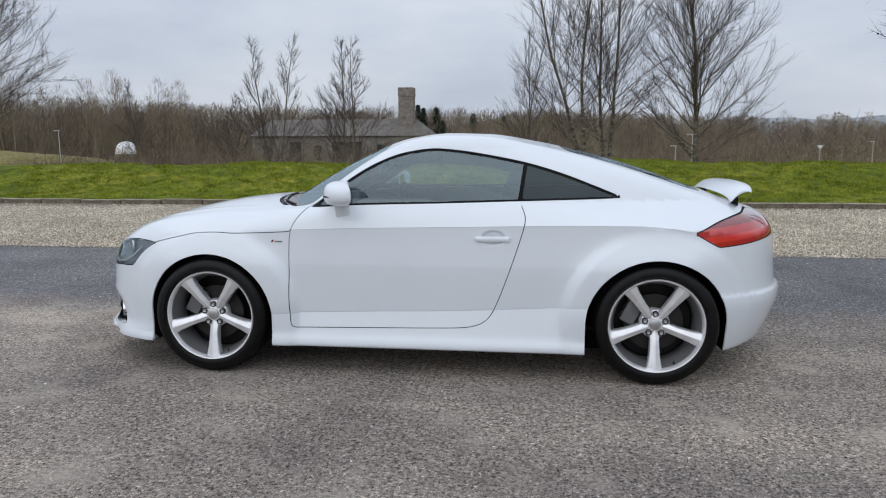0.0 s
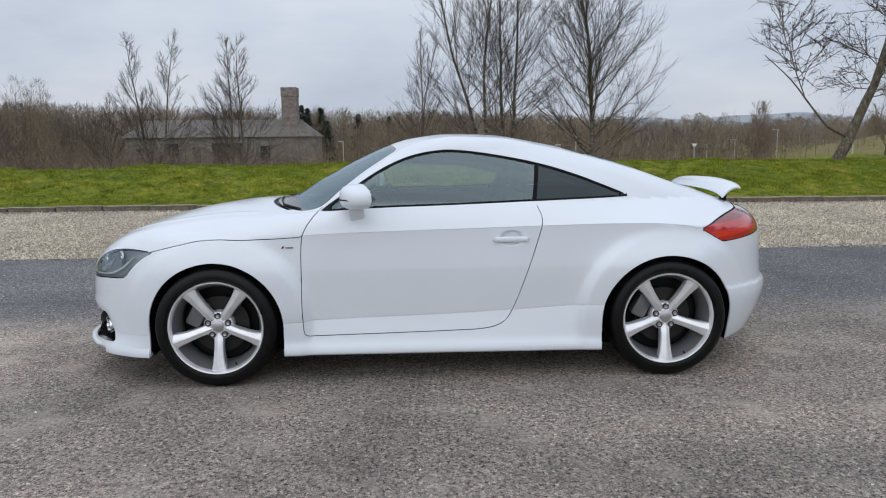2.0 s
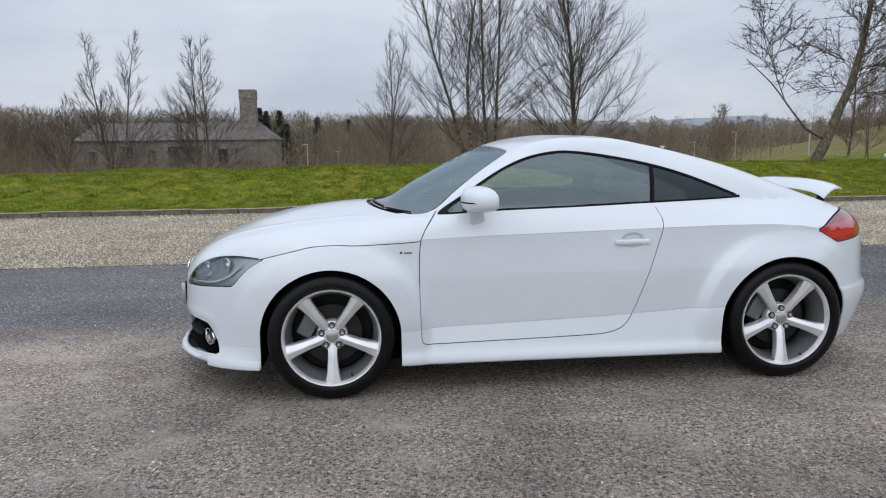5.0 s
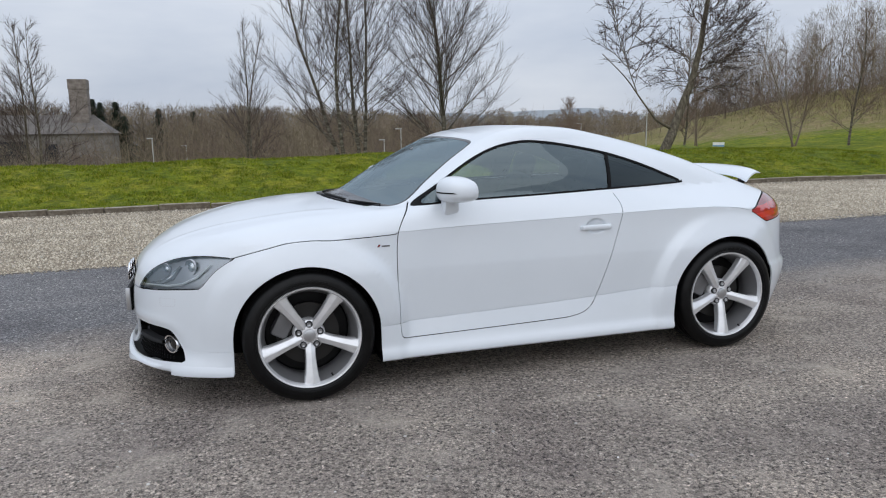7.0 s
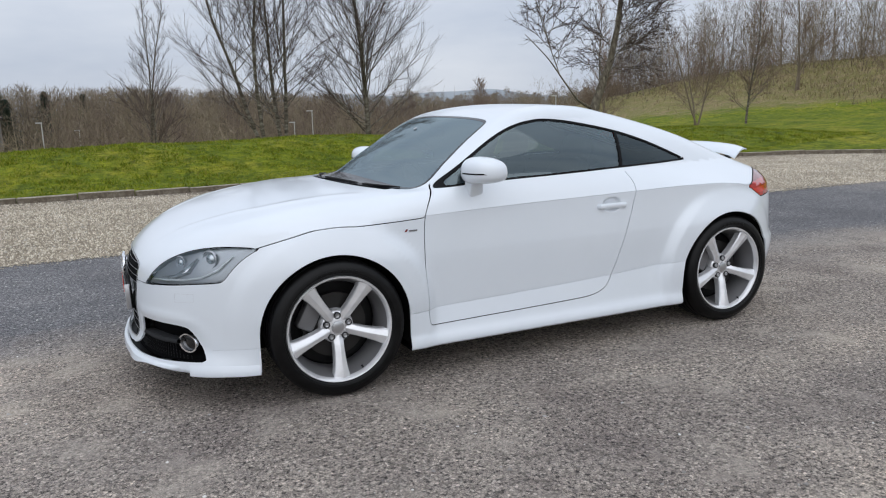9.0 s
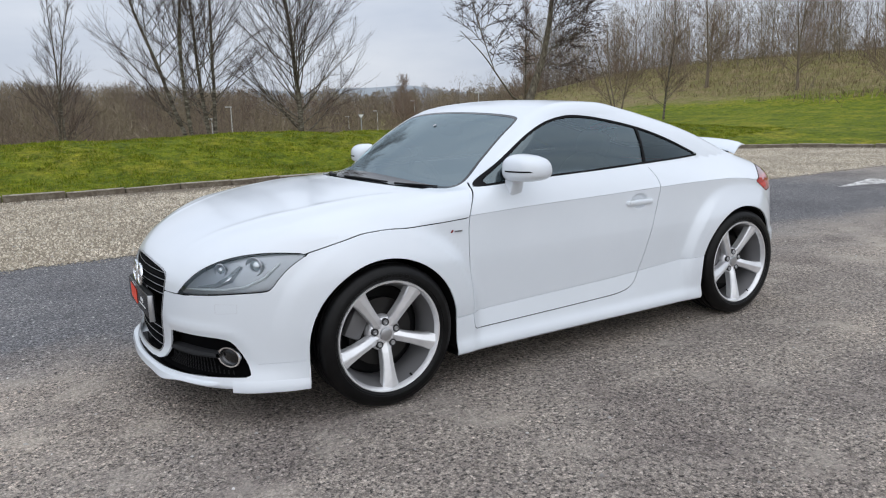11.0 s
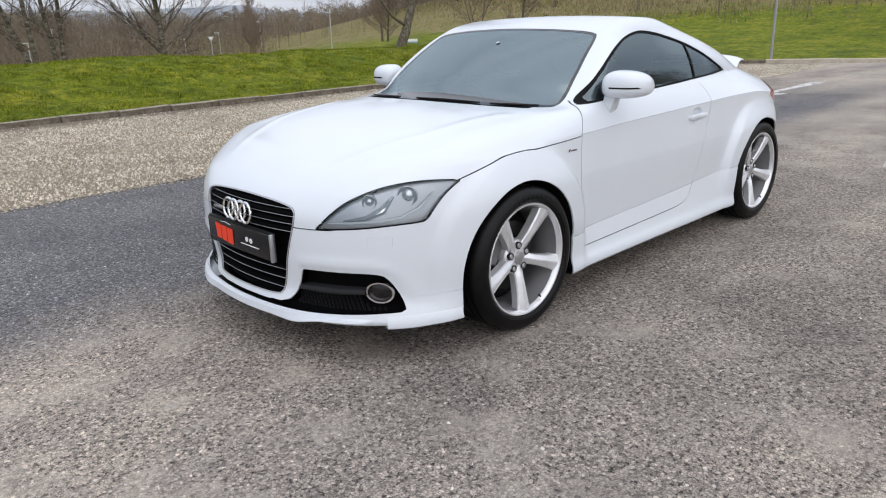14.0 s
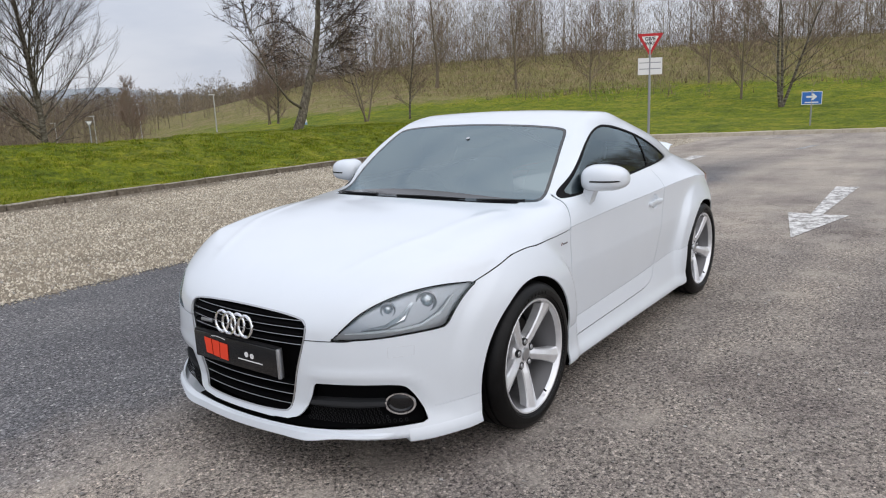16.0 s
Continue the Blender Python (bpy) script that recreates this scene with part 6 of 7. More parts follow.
def tree(name, at, label, bark, heavy, fine, slips, category="tree", group="", turn=0.0, leaves=0, seed=1, twig=M_TWIG):
    root = tagged(new(name), label, category, group)
    v, f = bars(*heavy, 7)
    me = fast_mesh("trunk", v, f, bark)
    me.polygons.foreach_set("use_smooth", [True] * len(me.polygons))
    under(new("trunk", me), root)
    v, f = bars(*fine, 3)
    under(new("crown", fast_mesh("crown", v, f, twig)), root)
    under(new("outer_crown", fast_mesh("outer_crown", *slivers(*slips), twig)), root)
    if leaves:
        rnd = np.random.default_rng(seed)
        tips = fine[1][rnd.integers(0, len(fine[1]), leaves)]
        a = rnd.normal(0, 1, (leaves, 2, 3))
        a /= np.linalg.norm(a, axis=2)[:, :, None]
        s = rnd.uniform(0.014, 0.035, (leaves, 1))
        q = np.stack([tips - a[:, 0] * s, tips + a[:, 1] * s * 0.6, tips + a[:, 0] * s, tips - a[:, 1] * s * 0.6], 1)
        under(new("leaves", fast_mesh("leaves", q.reshape(-1, 3), np.arange(4 * leaves).reshape(-1, 4), M_LEAF)), root, "sparse dry leaves and cones")
    root.matrix_basis = pose(at[0], at[1], land(at[0], at[1]), 0, 0, turn)
    return root


BIRCH = "bare birch with fine upswept twigs behind the grass bank"
tree("birch_tree", (5.62, 17.9), BIRCH, M_BIRCH, *grow(11, 8.9, 3.35, limbs=90, subs=14, twigs=5, first=0.06, angle=54, thick=0.0100, lift=0.045, twig_r=0.0042, stout=0.30, oval=True), group="birches behind the bank")
tree("birch_tree", (2.72, 18.5), "bare birch with several stems splaying from the foot", M_BIRCH,
     *grow(12, 8.6, 3.15, stems=((0.36, 0.05, 0.05, 0.0), (-0.25, 0, -0.36, 0.05), (0.30, 0.1, -0.13, 0.05), (-0.22, -0.1, -0.22, -0.1)), limbs=116, subs=13, twigs=5, first=0.10, angle=53, thick=0.0076, lift=0.042, twig_r=0.0042, stout=0.32, oval=True), group="birches behind the bank")
tree("birch_tree", (0.4, 39.9), "slender bare birch further down the slope", M_BIRCH, *grow(33, 9.6, 3.5, stems=((0, 0, 0.02, 0), (0.25, 0, 0.05, 0)), limbs=66, subs=8, twigs=4, first=0.10, angle=50, thick=0.008, lift=0.03, twig_r=0.006, oval=True), group="birches behind the bank")
tree("bare_tree", (-11.1, 42.6), "bare spreading tree beside the stone house", M_BARK, *grow(14, 10.0, 4.0, stems=((0, 0, 0.10, 0), (-0.4, 0, -0.12, 0.05)), limbs=60, subs=11, twigs=5, first=0.12, angle=62, thick=0.0105, lift=0.04, twig_r=0.0085, oval=True), group="trees down the slope")
tree("bare_tree", (-17.0, 45.0), "bare tree with several upright stems", M_BIRCH, *grow(15, 11.0, 3.9, stems=((0, 0, 0.12, 0), (-0.5, 0, -0.16, 0)), limbs=64, subs=11, twigs=5, first=0.10, angle=60, thick=0.010, twig_r=0.0085, oval=True), group="trees down the slope")
tree("bare_tree", (-22.6, 50.0), "low bare tree with spreading branches", M_BARK, *grow(16, 7.6, 3.6, limbs=34, subs=7, twigs=4, first=0.10, angle=60, thick=0.011, twig_r=0.008, oval=True), group="trees down the slope")
tree("bare_tree", (-44.6, 75.0), "tall thin bare tree near the far fence", M_BARK, *grow(17, 12.5, 3.6, limbs=44, subs=8, twigs=4, first=0.26, angle=54, thick=0.009, twig_r=0.010, oval=True), group="trees down the slope")
tree("bare_tree", (-24.9, 25.5), "bare tree with drooping twigs at the bank's end", M_BARK, *grow(18, 10.4, 6.2, limbs=58, subs=12, twigs=7, first=0.18, angle=66, thick=0.013, lift=0.02, twig_r=0.007, oval=True), group="trees down the slope")
# the leaning tree with a low crooked limb
LEAN = [(-0.16, 0, -0.35), (0.22, 0, 0.45), (0.50, 0, 1.06), (0.90, 0, 2.0), (1.18, 0.02, 3.1), (1.36, 0.02, 4.3), (1.46, 0, 5.5), (1.56, 0, 6.6), (1.62, 0, 7.6)]
h_, f_, s_ = grow(21, 7.8, 2.1, limbs=56, subs=10, twigs=5, first=0.32, angle=80, thick=0.021, lift=0.03, top=0.5, stout=0.14, spine=LEAN)
stem = h_[0][:16]
on_stem = lambda z: np.array([np.interp(z, stem[:, 2], stem[:, i]) for i in range(3)])
stub = shoot(on_stem(0.62), np.array([-0.95, -0.1, 0.22]), 0.85, 5, 0.04, 0.05, np.random.default_rng(3))
limb = shoot(stub[-1], np.array([-0.62, 0.1, 0.80]), 2.5, 8, 0.05, 0.0, np.random.default_rng(5))
extra = [(stub[i], stub[i + 1], 0.055 - 0.005 * i, 0.05 - 0.005 * i) for i in range(5)] + [(limb[i], limb[i + 1], 0.030 - 0.0025 * i, 0.0275 - 0.0025 * i) for i in range(8)]
h2, f2, s2 = grow(22, 2.2, 1.5, stems=((0, 0, -0.35, 0),), limbs=14, subs=7, twigs=5, first=0.1, angle=50, thick=0.007, lift=0.01)
for s in (h2, f2, s2):
    for end in s[:2]:
        end += limb[3] + np.array([0, 0, 0.3])
h_ = tuple(np.concatenate([a, b, np.array([e[i] for e in extra])]) for i, (a, b) in enumerate(zip(h_, h2)))
f_ = tuple(np.concatenate([a, b]) for a, b in zip(f_, f2))
s_ = tuple(np.concatenate([a, b]) for a, b in zip(s_, s2))
tree("leaning_tree", (11.26, 14.1), "leaning tree with grey-green bark and few dry leaves", M_BARK, h_, f_, s_, leaves=13000)
for k, (x, y, tall, sp, st, lab, bark) in enumerate((
        (27.4, 25.8, 5.6, 2.9, ((0, 0, 0.3, 0), (0.1, 0, -0.3, 0.1), (0, 0.1, 0.05, 0.2)), "bare shrubby tree with many stems on the hillside", M_BARK),
        (29.0, 23.9, 6.6, 1.8, ((0, 0, 0.06, 0),), "slim pale birch on the hillside", M_BIRCH),
        (20.0, 25.0, 6.2, 1.2, ((0, 0, 0, 0),), "slim pale birch on the hillside", M_BIRCH),
        (40.9, 18.1, 5.4, 2.8, ((0, 0, 0.02, 0),), "small rounded bare tree on the hillside", M_BARK),
        (33.5, 4.9, 7.8, 4.6, ((0, 0, 0.05, 0.05), (-0.2, 0, -0.1, 0.2), (0.1, 0.1, 0.2, -0.3)), "bare tree with forked pale trunk on the hillside", M_BIRCH),
        (37.0, 7.6, 5.4, 3.0, ((0, 0, -0.05, 0), (0, 0, 0.2, 0.1)), "small bare tree with reddish twigs on the hillside", M_BARK),
        (44.3, 11.4, 6.8, 2.2, ((0, 0, 0.03, 0),), "thin bare tree on the hillside", M_BARK),
        (30.5, 38.0, 5.4, 2.2, ((0, 0, 0.1, 0), (0.3, 0, -0.15, 0)), "bare tree at the foot of the hill", M_BARK),
        (24.0, 45.0, 5.0, 1.9, ((0, 0, 0.05, 0), (0.3, 0, -0.1, 0)), "bare tree at the foot of the hill", M_BARK),
        (28.5, 52.0, 5.6, 2.0, ((0, 0, 0, 0),), "bare tree at the foot of the hill", M_BARK),
        (43.0, 25.0, 8.0, 3.0, ((0, 0, 0.1, 0), (0.3, 0, -0.15, 0)), "bare tree among rough grass on the hill", M_BARK),
        (44.0, 33.0, 8.8, 3.2, ((0, 0, 0.1, 0), (0.3, 0, -0.15, 0)), "bare tree among rough grass on the hill", M_BARK))):
    tree("bare_tree" if bark is M_BARK else "birch_tree", (x, y), lab, M_HILL_BARK if bark is M_BARK else bark, *grow(40 + k, tall, sp, stems=st, limbs=52, subs=9, twigs=5, first=0.13, angle=62, thick=0.0105, lift=0.025, twig_r=0.0058, stout=0.3, oval=True), group="trees on the hillside", twig=M_HILL_TWIG)

# --- woods: many bare trees as one thing each ---
def brush(name, xs, ys, tall, label, size=1.5, thick=0.024):
    """A thicket: fine slips of wood at all heights up to its top."""
    n = len(xs)
    p = np.stack([xs, ys, height(xs, ys) + tall * rng.uniform(0, 1, n) ** 0.8 - 0.3], -1)
    d = rng.normal(0, 0.55, (n, 3)) + np.array([0, 0, 0.75])
    d *= (rng.uniform(0.5, 1.3, n) * size / np.linalg.norm(d, axis=1))[:, None]
    v, f = slivers(p, p + d, rng.uniform(0.6, 1.4, n) * thick, 9)
    return tagged(new(name, fast_mesh(name, v, f, M_WOODS)), label, "wood", kind="stuff")


def crowns(name, xs, ys, tall, label, per=150, wide=0.29, thick=0.022, limbs=5, low=0.12, up=1.0, rough=0.5, girth=0.0095):
    """A wood seen from afar: for each tree a trunk, some limbs and a crown of fine twigs."""
    n, z0 = len(xs), height(xs, ys) - 0.2
    w = tall * wide * rng.uniform(0.7, 1.25, n)
    lean = rng.normal(0, 0.05, (n, 2)) * tall[:, None]
    foot = np.stack([xs, ys, z0], -1)
    head = foot + np.stack([lean[:, 0], lean[:, 1], tall * 0.92], -1)
    shape = lambda t: np.sin(np.pi * np.clip(0.10 + 0.88 * t, 0, 1) ** 0.8) ** 0.7
    t, a, q = rng.uniform(0, 1, (n, per)) ** 0.85, rng.uniform(0, 6.283, (n, per)), rng.uniform(0, 1, (n, per)) ** 0.5
    out = np.stack([np.cos(a), np.sin(a), np.zeros_like(a)], -1)
    p = foot[:, None] + (head - foot)[:, None] * (low + (1 - low) * t)[..., None] + out * (w[:, None] * shape(t) * q)[..., None]
    d = out * (0.75 * q)[..., None] + np.array([0, 0, up]) + rng.normal(0, rough, (n, per, 3))
    d *= (tall[:, None] * rng.uniform(0.06, 0.14, (n, per)) * (1.15 - 0.5 * t))[..., None] / np.linalg.norm(d, axis=-1, keepdims=True)
    tv, tf = slivers(p.reshape(-1, 3), (p + d).reshape(-1, 3), (rng.uniform(0.5, 1.3, (n, per)) * np.broadcast_to(thick, n)[:, None]).ravel(), 9)
    t = rng.uniform(0.12, 0.78, (n, limbs))
    a = rng.uniform(0, 6.283, (n, limbs))
    base = foot[:, None] + (head - foot)[:, None] * t[..., None]
    end = base + np.stack([np.cos(a), np.sin(a), rng.uniform(1.0, 2.0, (n, limbs))], -1) * (w[:, None] * (0.35 + 0.5 * (1 - t)))[..., None]
    r = (tall * girth)[:, None]
    v, f = bars(np.concatenate([foot, base.reshape(-1, 3)]), np.concatenate([head, end.reshape(-1, 3)]),
                np.concatenate([r[:, 0], (r * 0.55 * (1 - t)).ravel()]), np.concatenate([r[:, 0] * 0.15, (r * 0.10 + 0 * t).ravel()]), 3)
    f = np.concatenate([f[:, [0, 1, 2]], f[:, [0, 2, 3]], tf + len(v)])
    return tagged(new(name, fast_mesh(name, np.concatenate([v, tv]), f, M_WOODS)), label, "wood", kind="stuff")


def bearing(x, y):
    """Degrees from north, as seen from beside the car."""
    return np.degrees(np.arctan2(x + 1.0, y + 4.2))


def skyline(x, y):
    """How steeply the tree tops stand over the eye, by bearing."""
    return np.interp(bearing(x, y), [-60, -38, -20, -5, 8, 15, 25, 34, 45], [0.066, 0.062, 0.056, 0.052, 0.048, 0.037, 0.034, 0.034, 0.045])


n = 1900
wa, wr = rng.uniform(0.62, 2.65, n), 58 + 165 * rng.uniform(0, 1, n) ** 0.8
wx, wy = wr * np.cos(wa), wr * np.sin(wa)
keep = ~((wx < -8) & (wx > -64) & (wy < 127)) & (wy > 52) & ~((wx > 27) & (wy < 75)) & ~((wx < -40) & (wy < 112))
wx, wy = wx[keep], wy[keep]
rise = (0.56 + 0.44 * np.clip((np.hypot(wx, wy) - 58) / 110, 0, 1)) * (rng.uniform(0.70, 1.02, len(wx)) + 0.22 * (rng.uniform(0, 1, len(wx)) > 0.93)) * (1 + 0.07 * np.sin(bearing(wx, wy) * 0.9) + 0.05 * np.sin(bearing(wx, wy) * 2.3 + 1))
crowns("valley_wood", wx, wy, np.clip(1.3 + np.hypot(wx, wy) * skyline(wx, wy) * rise - height(wx, wy), 2.0, 22), "brown leafless woodland filling the valley", 210, thick=0.00025 * np.hypot(wx, wy))
n = 600
hy = rng.uniform(-48, 85, n)
hx = 55 - 0.18 * (hy - 7) + 34 * rng.uniform(0, 1, n) ** 1.3
near = np.arctan2(hy + 2.3, hx + 3.7) < 0.88
hx, hy = hx[near], hy[near]
crowns("hill_wood", hx, hy, rng.uniform(6.0, 10.4, len(hx)), "thin upright bare trees along the hill top", 300, 0.23, 0.0110, 12, 0.12, 1.1, 0.45, 0.0050)
n = 320
lx, ly = rng.uniform(-128, -62, n), rng.uniform(84, 150, n)
keep = (ly > 97) | (lx < -84)
lx, ly = lx[keep], ly[keep]
crowns("field_wood", lx, ly, np.clip(1.3 + np.hypot(lx, ly) * skyline(lx, ly) * rng.uniform(0.75, 1.12, len(lx)) - height(lx, ly), 3, 18), "bare trees beside the far field", 190, 0.24, 0.032)
lx, ly = rng.uniform(-90, -53, 46), rng.uniform(96, 108, 46)
crowns("tall_wood", lx, ly, np.clip(rng.uniform(7.5, 13.0, 46) + 0.10 * (-58 - lx) - height(lx, ly), 5, 22), "tall thin bare trees standing over the far wood", 330, 0.16, 0.020, 14, 0.30, 1.2, 0.45, 0.0065)
n = 230
sx, sy = rng.uniform(-50, -12, n), rng.uniform(58, 112, n)
crowns("garden_scrub", sx, sy, rng.uniform(3.0, 6.2, n) + 4.2 * (sy > 88) * rng.uniform(0, 1, n), "low bare scrub in front of the stone house", 230, 0.36, 0.020, 8)
n = 230
sx, sy = rng.uniform(-4, 44, n), rng.uniform(44, 80, n)
keep = ~((sx > 26) & (sy < 60))
sx, sy = sx[keep], sy[keep]
crowns("slope_scrub", sx, sy, rng.uniform(2.2, 5.2, len(sx)), "brown bare scrub on the valley slope", 130, 0.36, 0.013)
n = 110
sx, sy = rng.uniform(37, 52, n), rng.uniform(-26, 60, n)
crowns("hill_scrub", sx, sy, rng.uniform(0.9, 2.6, n), "low brown scrub in the rough grass", 110, 0.5, 0.007)
n = 420
sx, sy = rng.uniform(-95, 45, n), rng.uniform(127, 178, n)
crowns("far_wood", sx, sy, np.clip(1.3 + np.hypot(sx, sy) * skyline(sx, sy) * rng.uniform(0.80, 1.06, n) - height(sx, sy), 3, 24), "dense brown woodland behind the house", 230, 0.30, 0.042)
n = 70000
ba, br = rng.uniform(0.62, 2.62, n), 58 + 120 * rng.uniform(0, 1, n) ** 1.3
bx, by = br * np.cos(ba), br * np.sin(ba)
keep = ~((bx < -12) & (bx > -64) & (by < 127)) & (by > 48) & ~((bx > 27) & (by < 72)) & ~((bx < -40) & (by < 112))
bx, by = bx[keep], by[keep]
tall = (1.3 + np.hypot(bx, by) * 0.020 - height(bx, by)) * (0.72 + 0.20 * np.sin(bx * 0.31 + by * 0.11) + 0.10 * np.sin(bx * 0.83 - by * 0.37))
brush("valley_brush", bx, by, np.clip(tall, 0.5, 18), "dense brown thicket of bare stems in the valley", 1.4, 0.024)
n = 16000
bx, by = rng.uniform(-82, -12, n), rng.uniform(54, 57, n)
brush("field_hedge", bx, by, np.clip(-0.25 + 0.35 * wave(bx * 0.7, by) - height(bx, by), 0.4, 9), "dark low hedge along the edge of the far field", 0.8, 0.022)
n = 60000
by = rng.uniform(-44, 80, n)
bx = 55 - 0.18 * (by - 7) + rng.uniform(0, 30, n)
near = np.arctan2(by + 2.3, bx + 3.7) < 0.88
bx, by = bx[near], by[near]
brush("hill_brush", bx, by, rng.uniform(0.3, 2.6, len(bx)), "brown thicket of bare stems along the hill top", 1.0, 0.012)
# tussocks of the rough hill
n = 42000
bx, by = rng.uniform(34, 62, n), rng.uniform(-22, 52, n)
z = height(bx, by)
keep = z + 0.35 * wave(bx * 0.5, by * 0.5) + rng.normal(0, 0.3, n) > 1.95
bv = blades(bx[keep], by[keep], rng.uniform(0.12, 0.42, keep.sum()), 3.0)
tagged(new("rough_grass", fast_mesh("rough_grass", bv, np.arange(len(bv)).reshape(-1, 3), M_STRAW)), "tall straw-coloured rough grass on the hillside", "grass", kind="stuff")

# ---- kerb, signs, lamps, house ----
def along(points, spacing):
    pts = np.array(points, float)
    seg = np.hypot(*np.diff(pts, axis=0).T)
    s = np.concatenate([[0], np.cumsum(seg)])
    k = np.arange(0, s[-1], spacing)
    x, y = np.interp(k, s, pts[:, 0]), np.interp(k, s, pts[:, 1])
    return np.stack([x, y], 1)


def pole(bm, x, y, z0, z1, r, sides=12, r1=None):
    return tube(bm, [(x, y, z0), (x, y, z1)], [r, r1 or r], sides)


def lamp_post(x, y, top, foot):
    lamp = tagged(new("street_lamp"), "slim pale lamp column with a small lantern", "street lamp", "lamps down the slope")
    h = top - foot
    part("column", pole(bmesh.new(), 0, 0, -0.2, h, 0.055, 8, 0.04), M_LAMP_POLE, lamp)
    part("lantern", box(bmesh.new(), (-0.42, -0.09, h - 0.03), (0.08, 0.09, h + 0.06), 0.025), M_LAMP_POLE, lamp)
    lamp.matrix_basis = pose(x, y, foot)


for x, y, top in ((-6.4, 63.2, 1.35), (12.8, 51.0, 1.75), (27.0, 79.0, 0.6), (32.5, 73.0, 0.6), (29.44, 59.63, 1.17), (12.6, 56.0, 0.88), (-44.3, 60, 2.45), (-3.9, 72, 0.6), (31.2, 44.9, 2.45), (30.75, 54.6, 2.0)):
    lamp_post(x, y, top, land(x, y))


def sign_plate(outline, thick):
    """An upright plate facing -y, from (x, z) corners."""
    bm = bmesh.new()
    f = bm.faces.new([bm.verts.new((x, 0, z)) for x, z in outline])
    e = bmesh.ops.extrude_face_region(bm, geom=[f])
    bmesh.ops.translate(bm, vec=(0, thick, 0), verts=[v for v in e["geom"] if isinstance(v, bmesh.types.BMVert)])
    bmesh.ops.recalc_face_normals(bm, faces=bm.faces[:])
    return bm


def letters(words, size, mat, parent, x, z, y, name="lettering"):
    cu = bpy.data.curves.new(name, "FONT")
    cu.body, cu.size, cu.align_x, cu.align_y, cu.extrude, cu.offset = words, size, "CENTER", "CENTER", 0.002, 0.004
    ob = new(name, cu)
    ob.parent = parent
    ob.matrix_local = pose(x, y, z, 90, 0, 0)
    bpy.context.view_layer.update()
    me = bpy.data.meshes.new_from_object(ob.evaluated_get(bpy.context.evaluated_depsgraph_get()))
    me.materials.clear()
    me.materials.append(mat)
    done = new(name, me)
    done.parent, done.matrix_local = parent, ob.matrix_local.copy()
    bpy.data.objects.remove(ob)
    return done


def rounded_triangle(w, drop, grow_by=0.0):
    c = [(-w / 2, 0.0), (w / 2, 0.0), (0.0, -drop)]
    g = np.mean(c, 0)
    c = [np.array(p) + (np.array(p) - g) / np.linalg.norm(np.array(p) - g) * grow_by for p in c]
    out = []
    for i, p in enumerate(c):
        a, b = c[i - 1], c[(i + 1) % 3]
        r = 0.035
        p0, p1 = p + (a - p) / np.linalg.norm(a - p) * r, p + (b - p) / np.linalg.norm(b - p) * r
        for t in (0, 0.5, 1):
            out.append(tuple((1 - t) ** 2 * p0 + 2 * t * (1 - t) * p + t * t * p1))
    return out


def give_way(x, y, foot, turn, k=1.0, plate=True, border=M_SIGN_RED, width=0.76):
    sign = tagged(new("give_way_sign"), "red and white give way sign above a white plate" if plate else "faded give way sign down the slope", "road sign")
    part("pole", pole(bmesh.new(), 0, 0.03, -0.25, 2.88, 0.038), M_POLE, sign, "galvanised steel pole")
    top = 3.03
    tri_plate = part("triangle", sign_plate([(px, top + pz) for px, pz in rounded_triangle(width, width * 0.87)], 0.006), border, sign, "red bordered triangle" if plate else "faded triangle", smooth=False)
    part("triangle_face", sign_plate([(px, top - width * 0.1 + pz) for px, pz in rounded_triangle(width * 0.66, width * 0.57)], -0.0025), M_SIGN_WHITE, tri_plate, "white face", smooth=False)
    if plate:
        letters("GIVE", 0.145, M_SIGN_BLACK, tri_plate, 0, top - 0.155, -0.006)
        letters("WAY", 0.125, M_SIGN_BLACK, tri_plate, 0, top - 0.285, -0.006)
        low = part("lower_plate", sign_plate([(-0.34, 1.84), (0.36, 1.84), (0.36, 2.33), (-0.34, 2.33)], 0.006), M_SIGN_WHITE, sign, "white rectangular plate", smooth=False)
        for z in (2.19, 2.01):
            part("text_bar", sign_plate([(-0.30, z - 0.012), (0.32, z - 0.012), (0.32, z + 0.012), (-0.30, z + 0.012)], -0.002), M_POLE, low, smooth=False)
    sign.matrix_basis = pose(x, y, foot, 0, 0, turn) @ Matrix.Diagonal((k, k, k, 1))
    return sign


give_way(17.65, 5.55, 0.05, -68)
give_way(15.3, 33.8, -1.65, -20, 0.9, False, M_POLE, 0.40)
blue = tagged(new("direction_sign"), "small blue sign with white arrow in the grass", "road sign")
part("post", pole(bmesh.new(), 0, 0.02, -0.2, 1.25, 0.026), M_POLE, blue, "galvanised post")
board = part("board", sign_plate([(-0.30, 0.78), (0.30, 0.78), (0.30, 1.20), (-0.30, 1.20)], 0.006), M_SIGN_WHITE, blue, "white edged board", smooth=False)
face = part("blue_face", sign_plate([(-0.28, 0.80), (0.28, 0.80), (0.28, 1.18), (-0.28, 1.18)], -0.002), M_SIGN_BLUE, board, "blue face", smooth=False)
arrow = sign_plate([(-0.16, 1.03), (0.03, 1.03), (-0.03, 1.10), (0.05, 1.10), (0.16, 1.00), (0.05, 0.90), (-0.03, 0.90), (0.03, 0.97), (-0.16, 0.97)], -0.002)
arrow.transform(Matrix.Translation((0, -0.003, 0.03)))
part("arrow", arrow, M_SIGN_WHITE, face, smooth=False)
words = sign_plate([(-0.20, 0.835), (0.20, 0.835), (0.20, 0.87), (-0.20, 0.87)], -0.002)
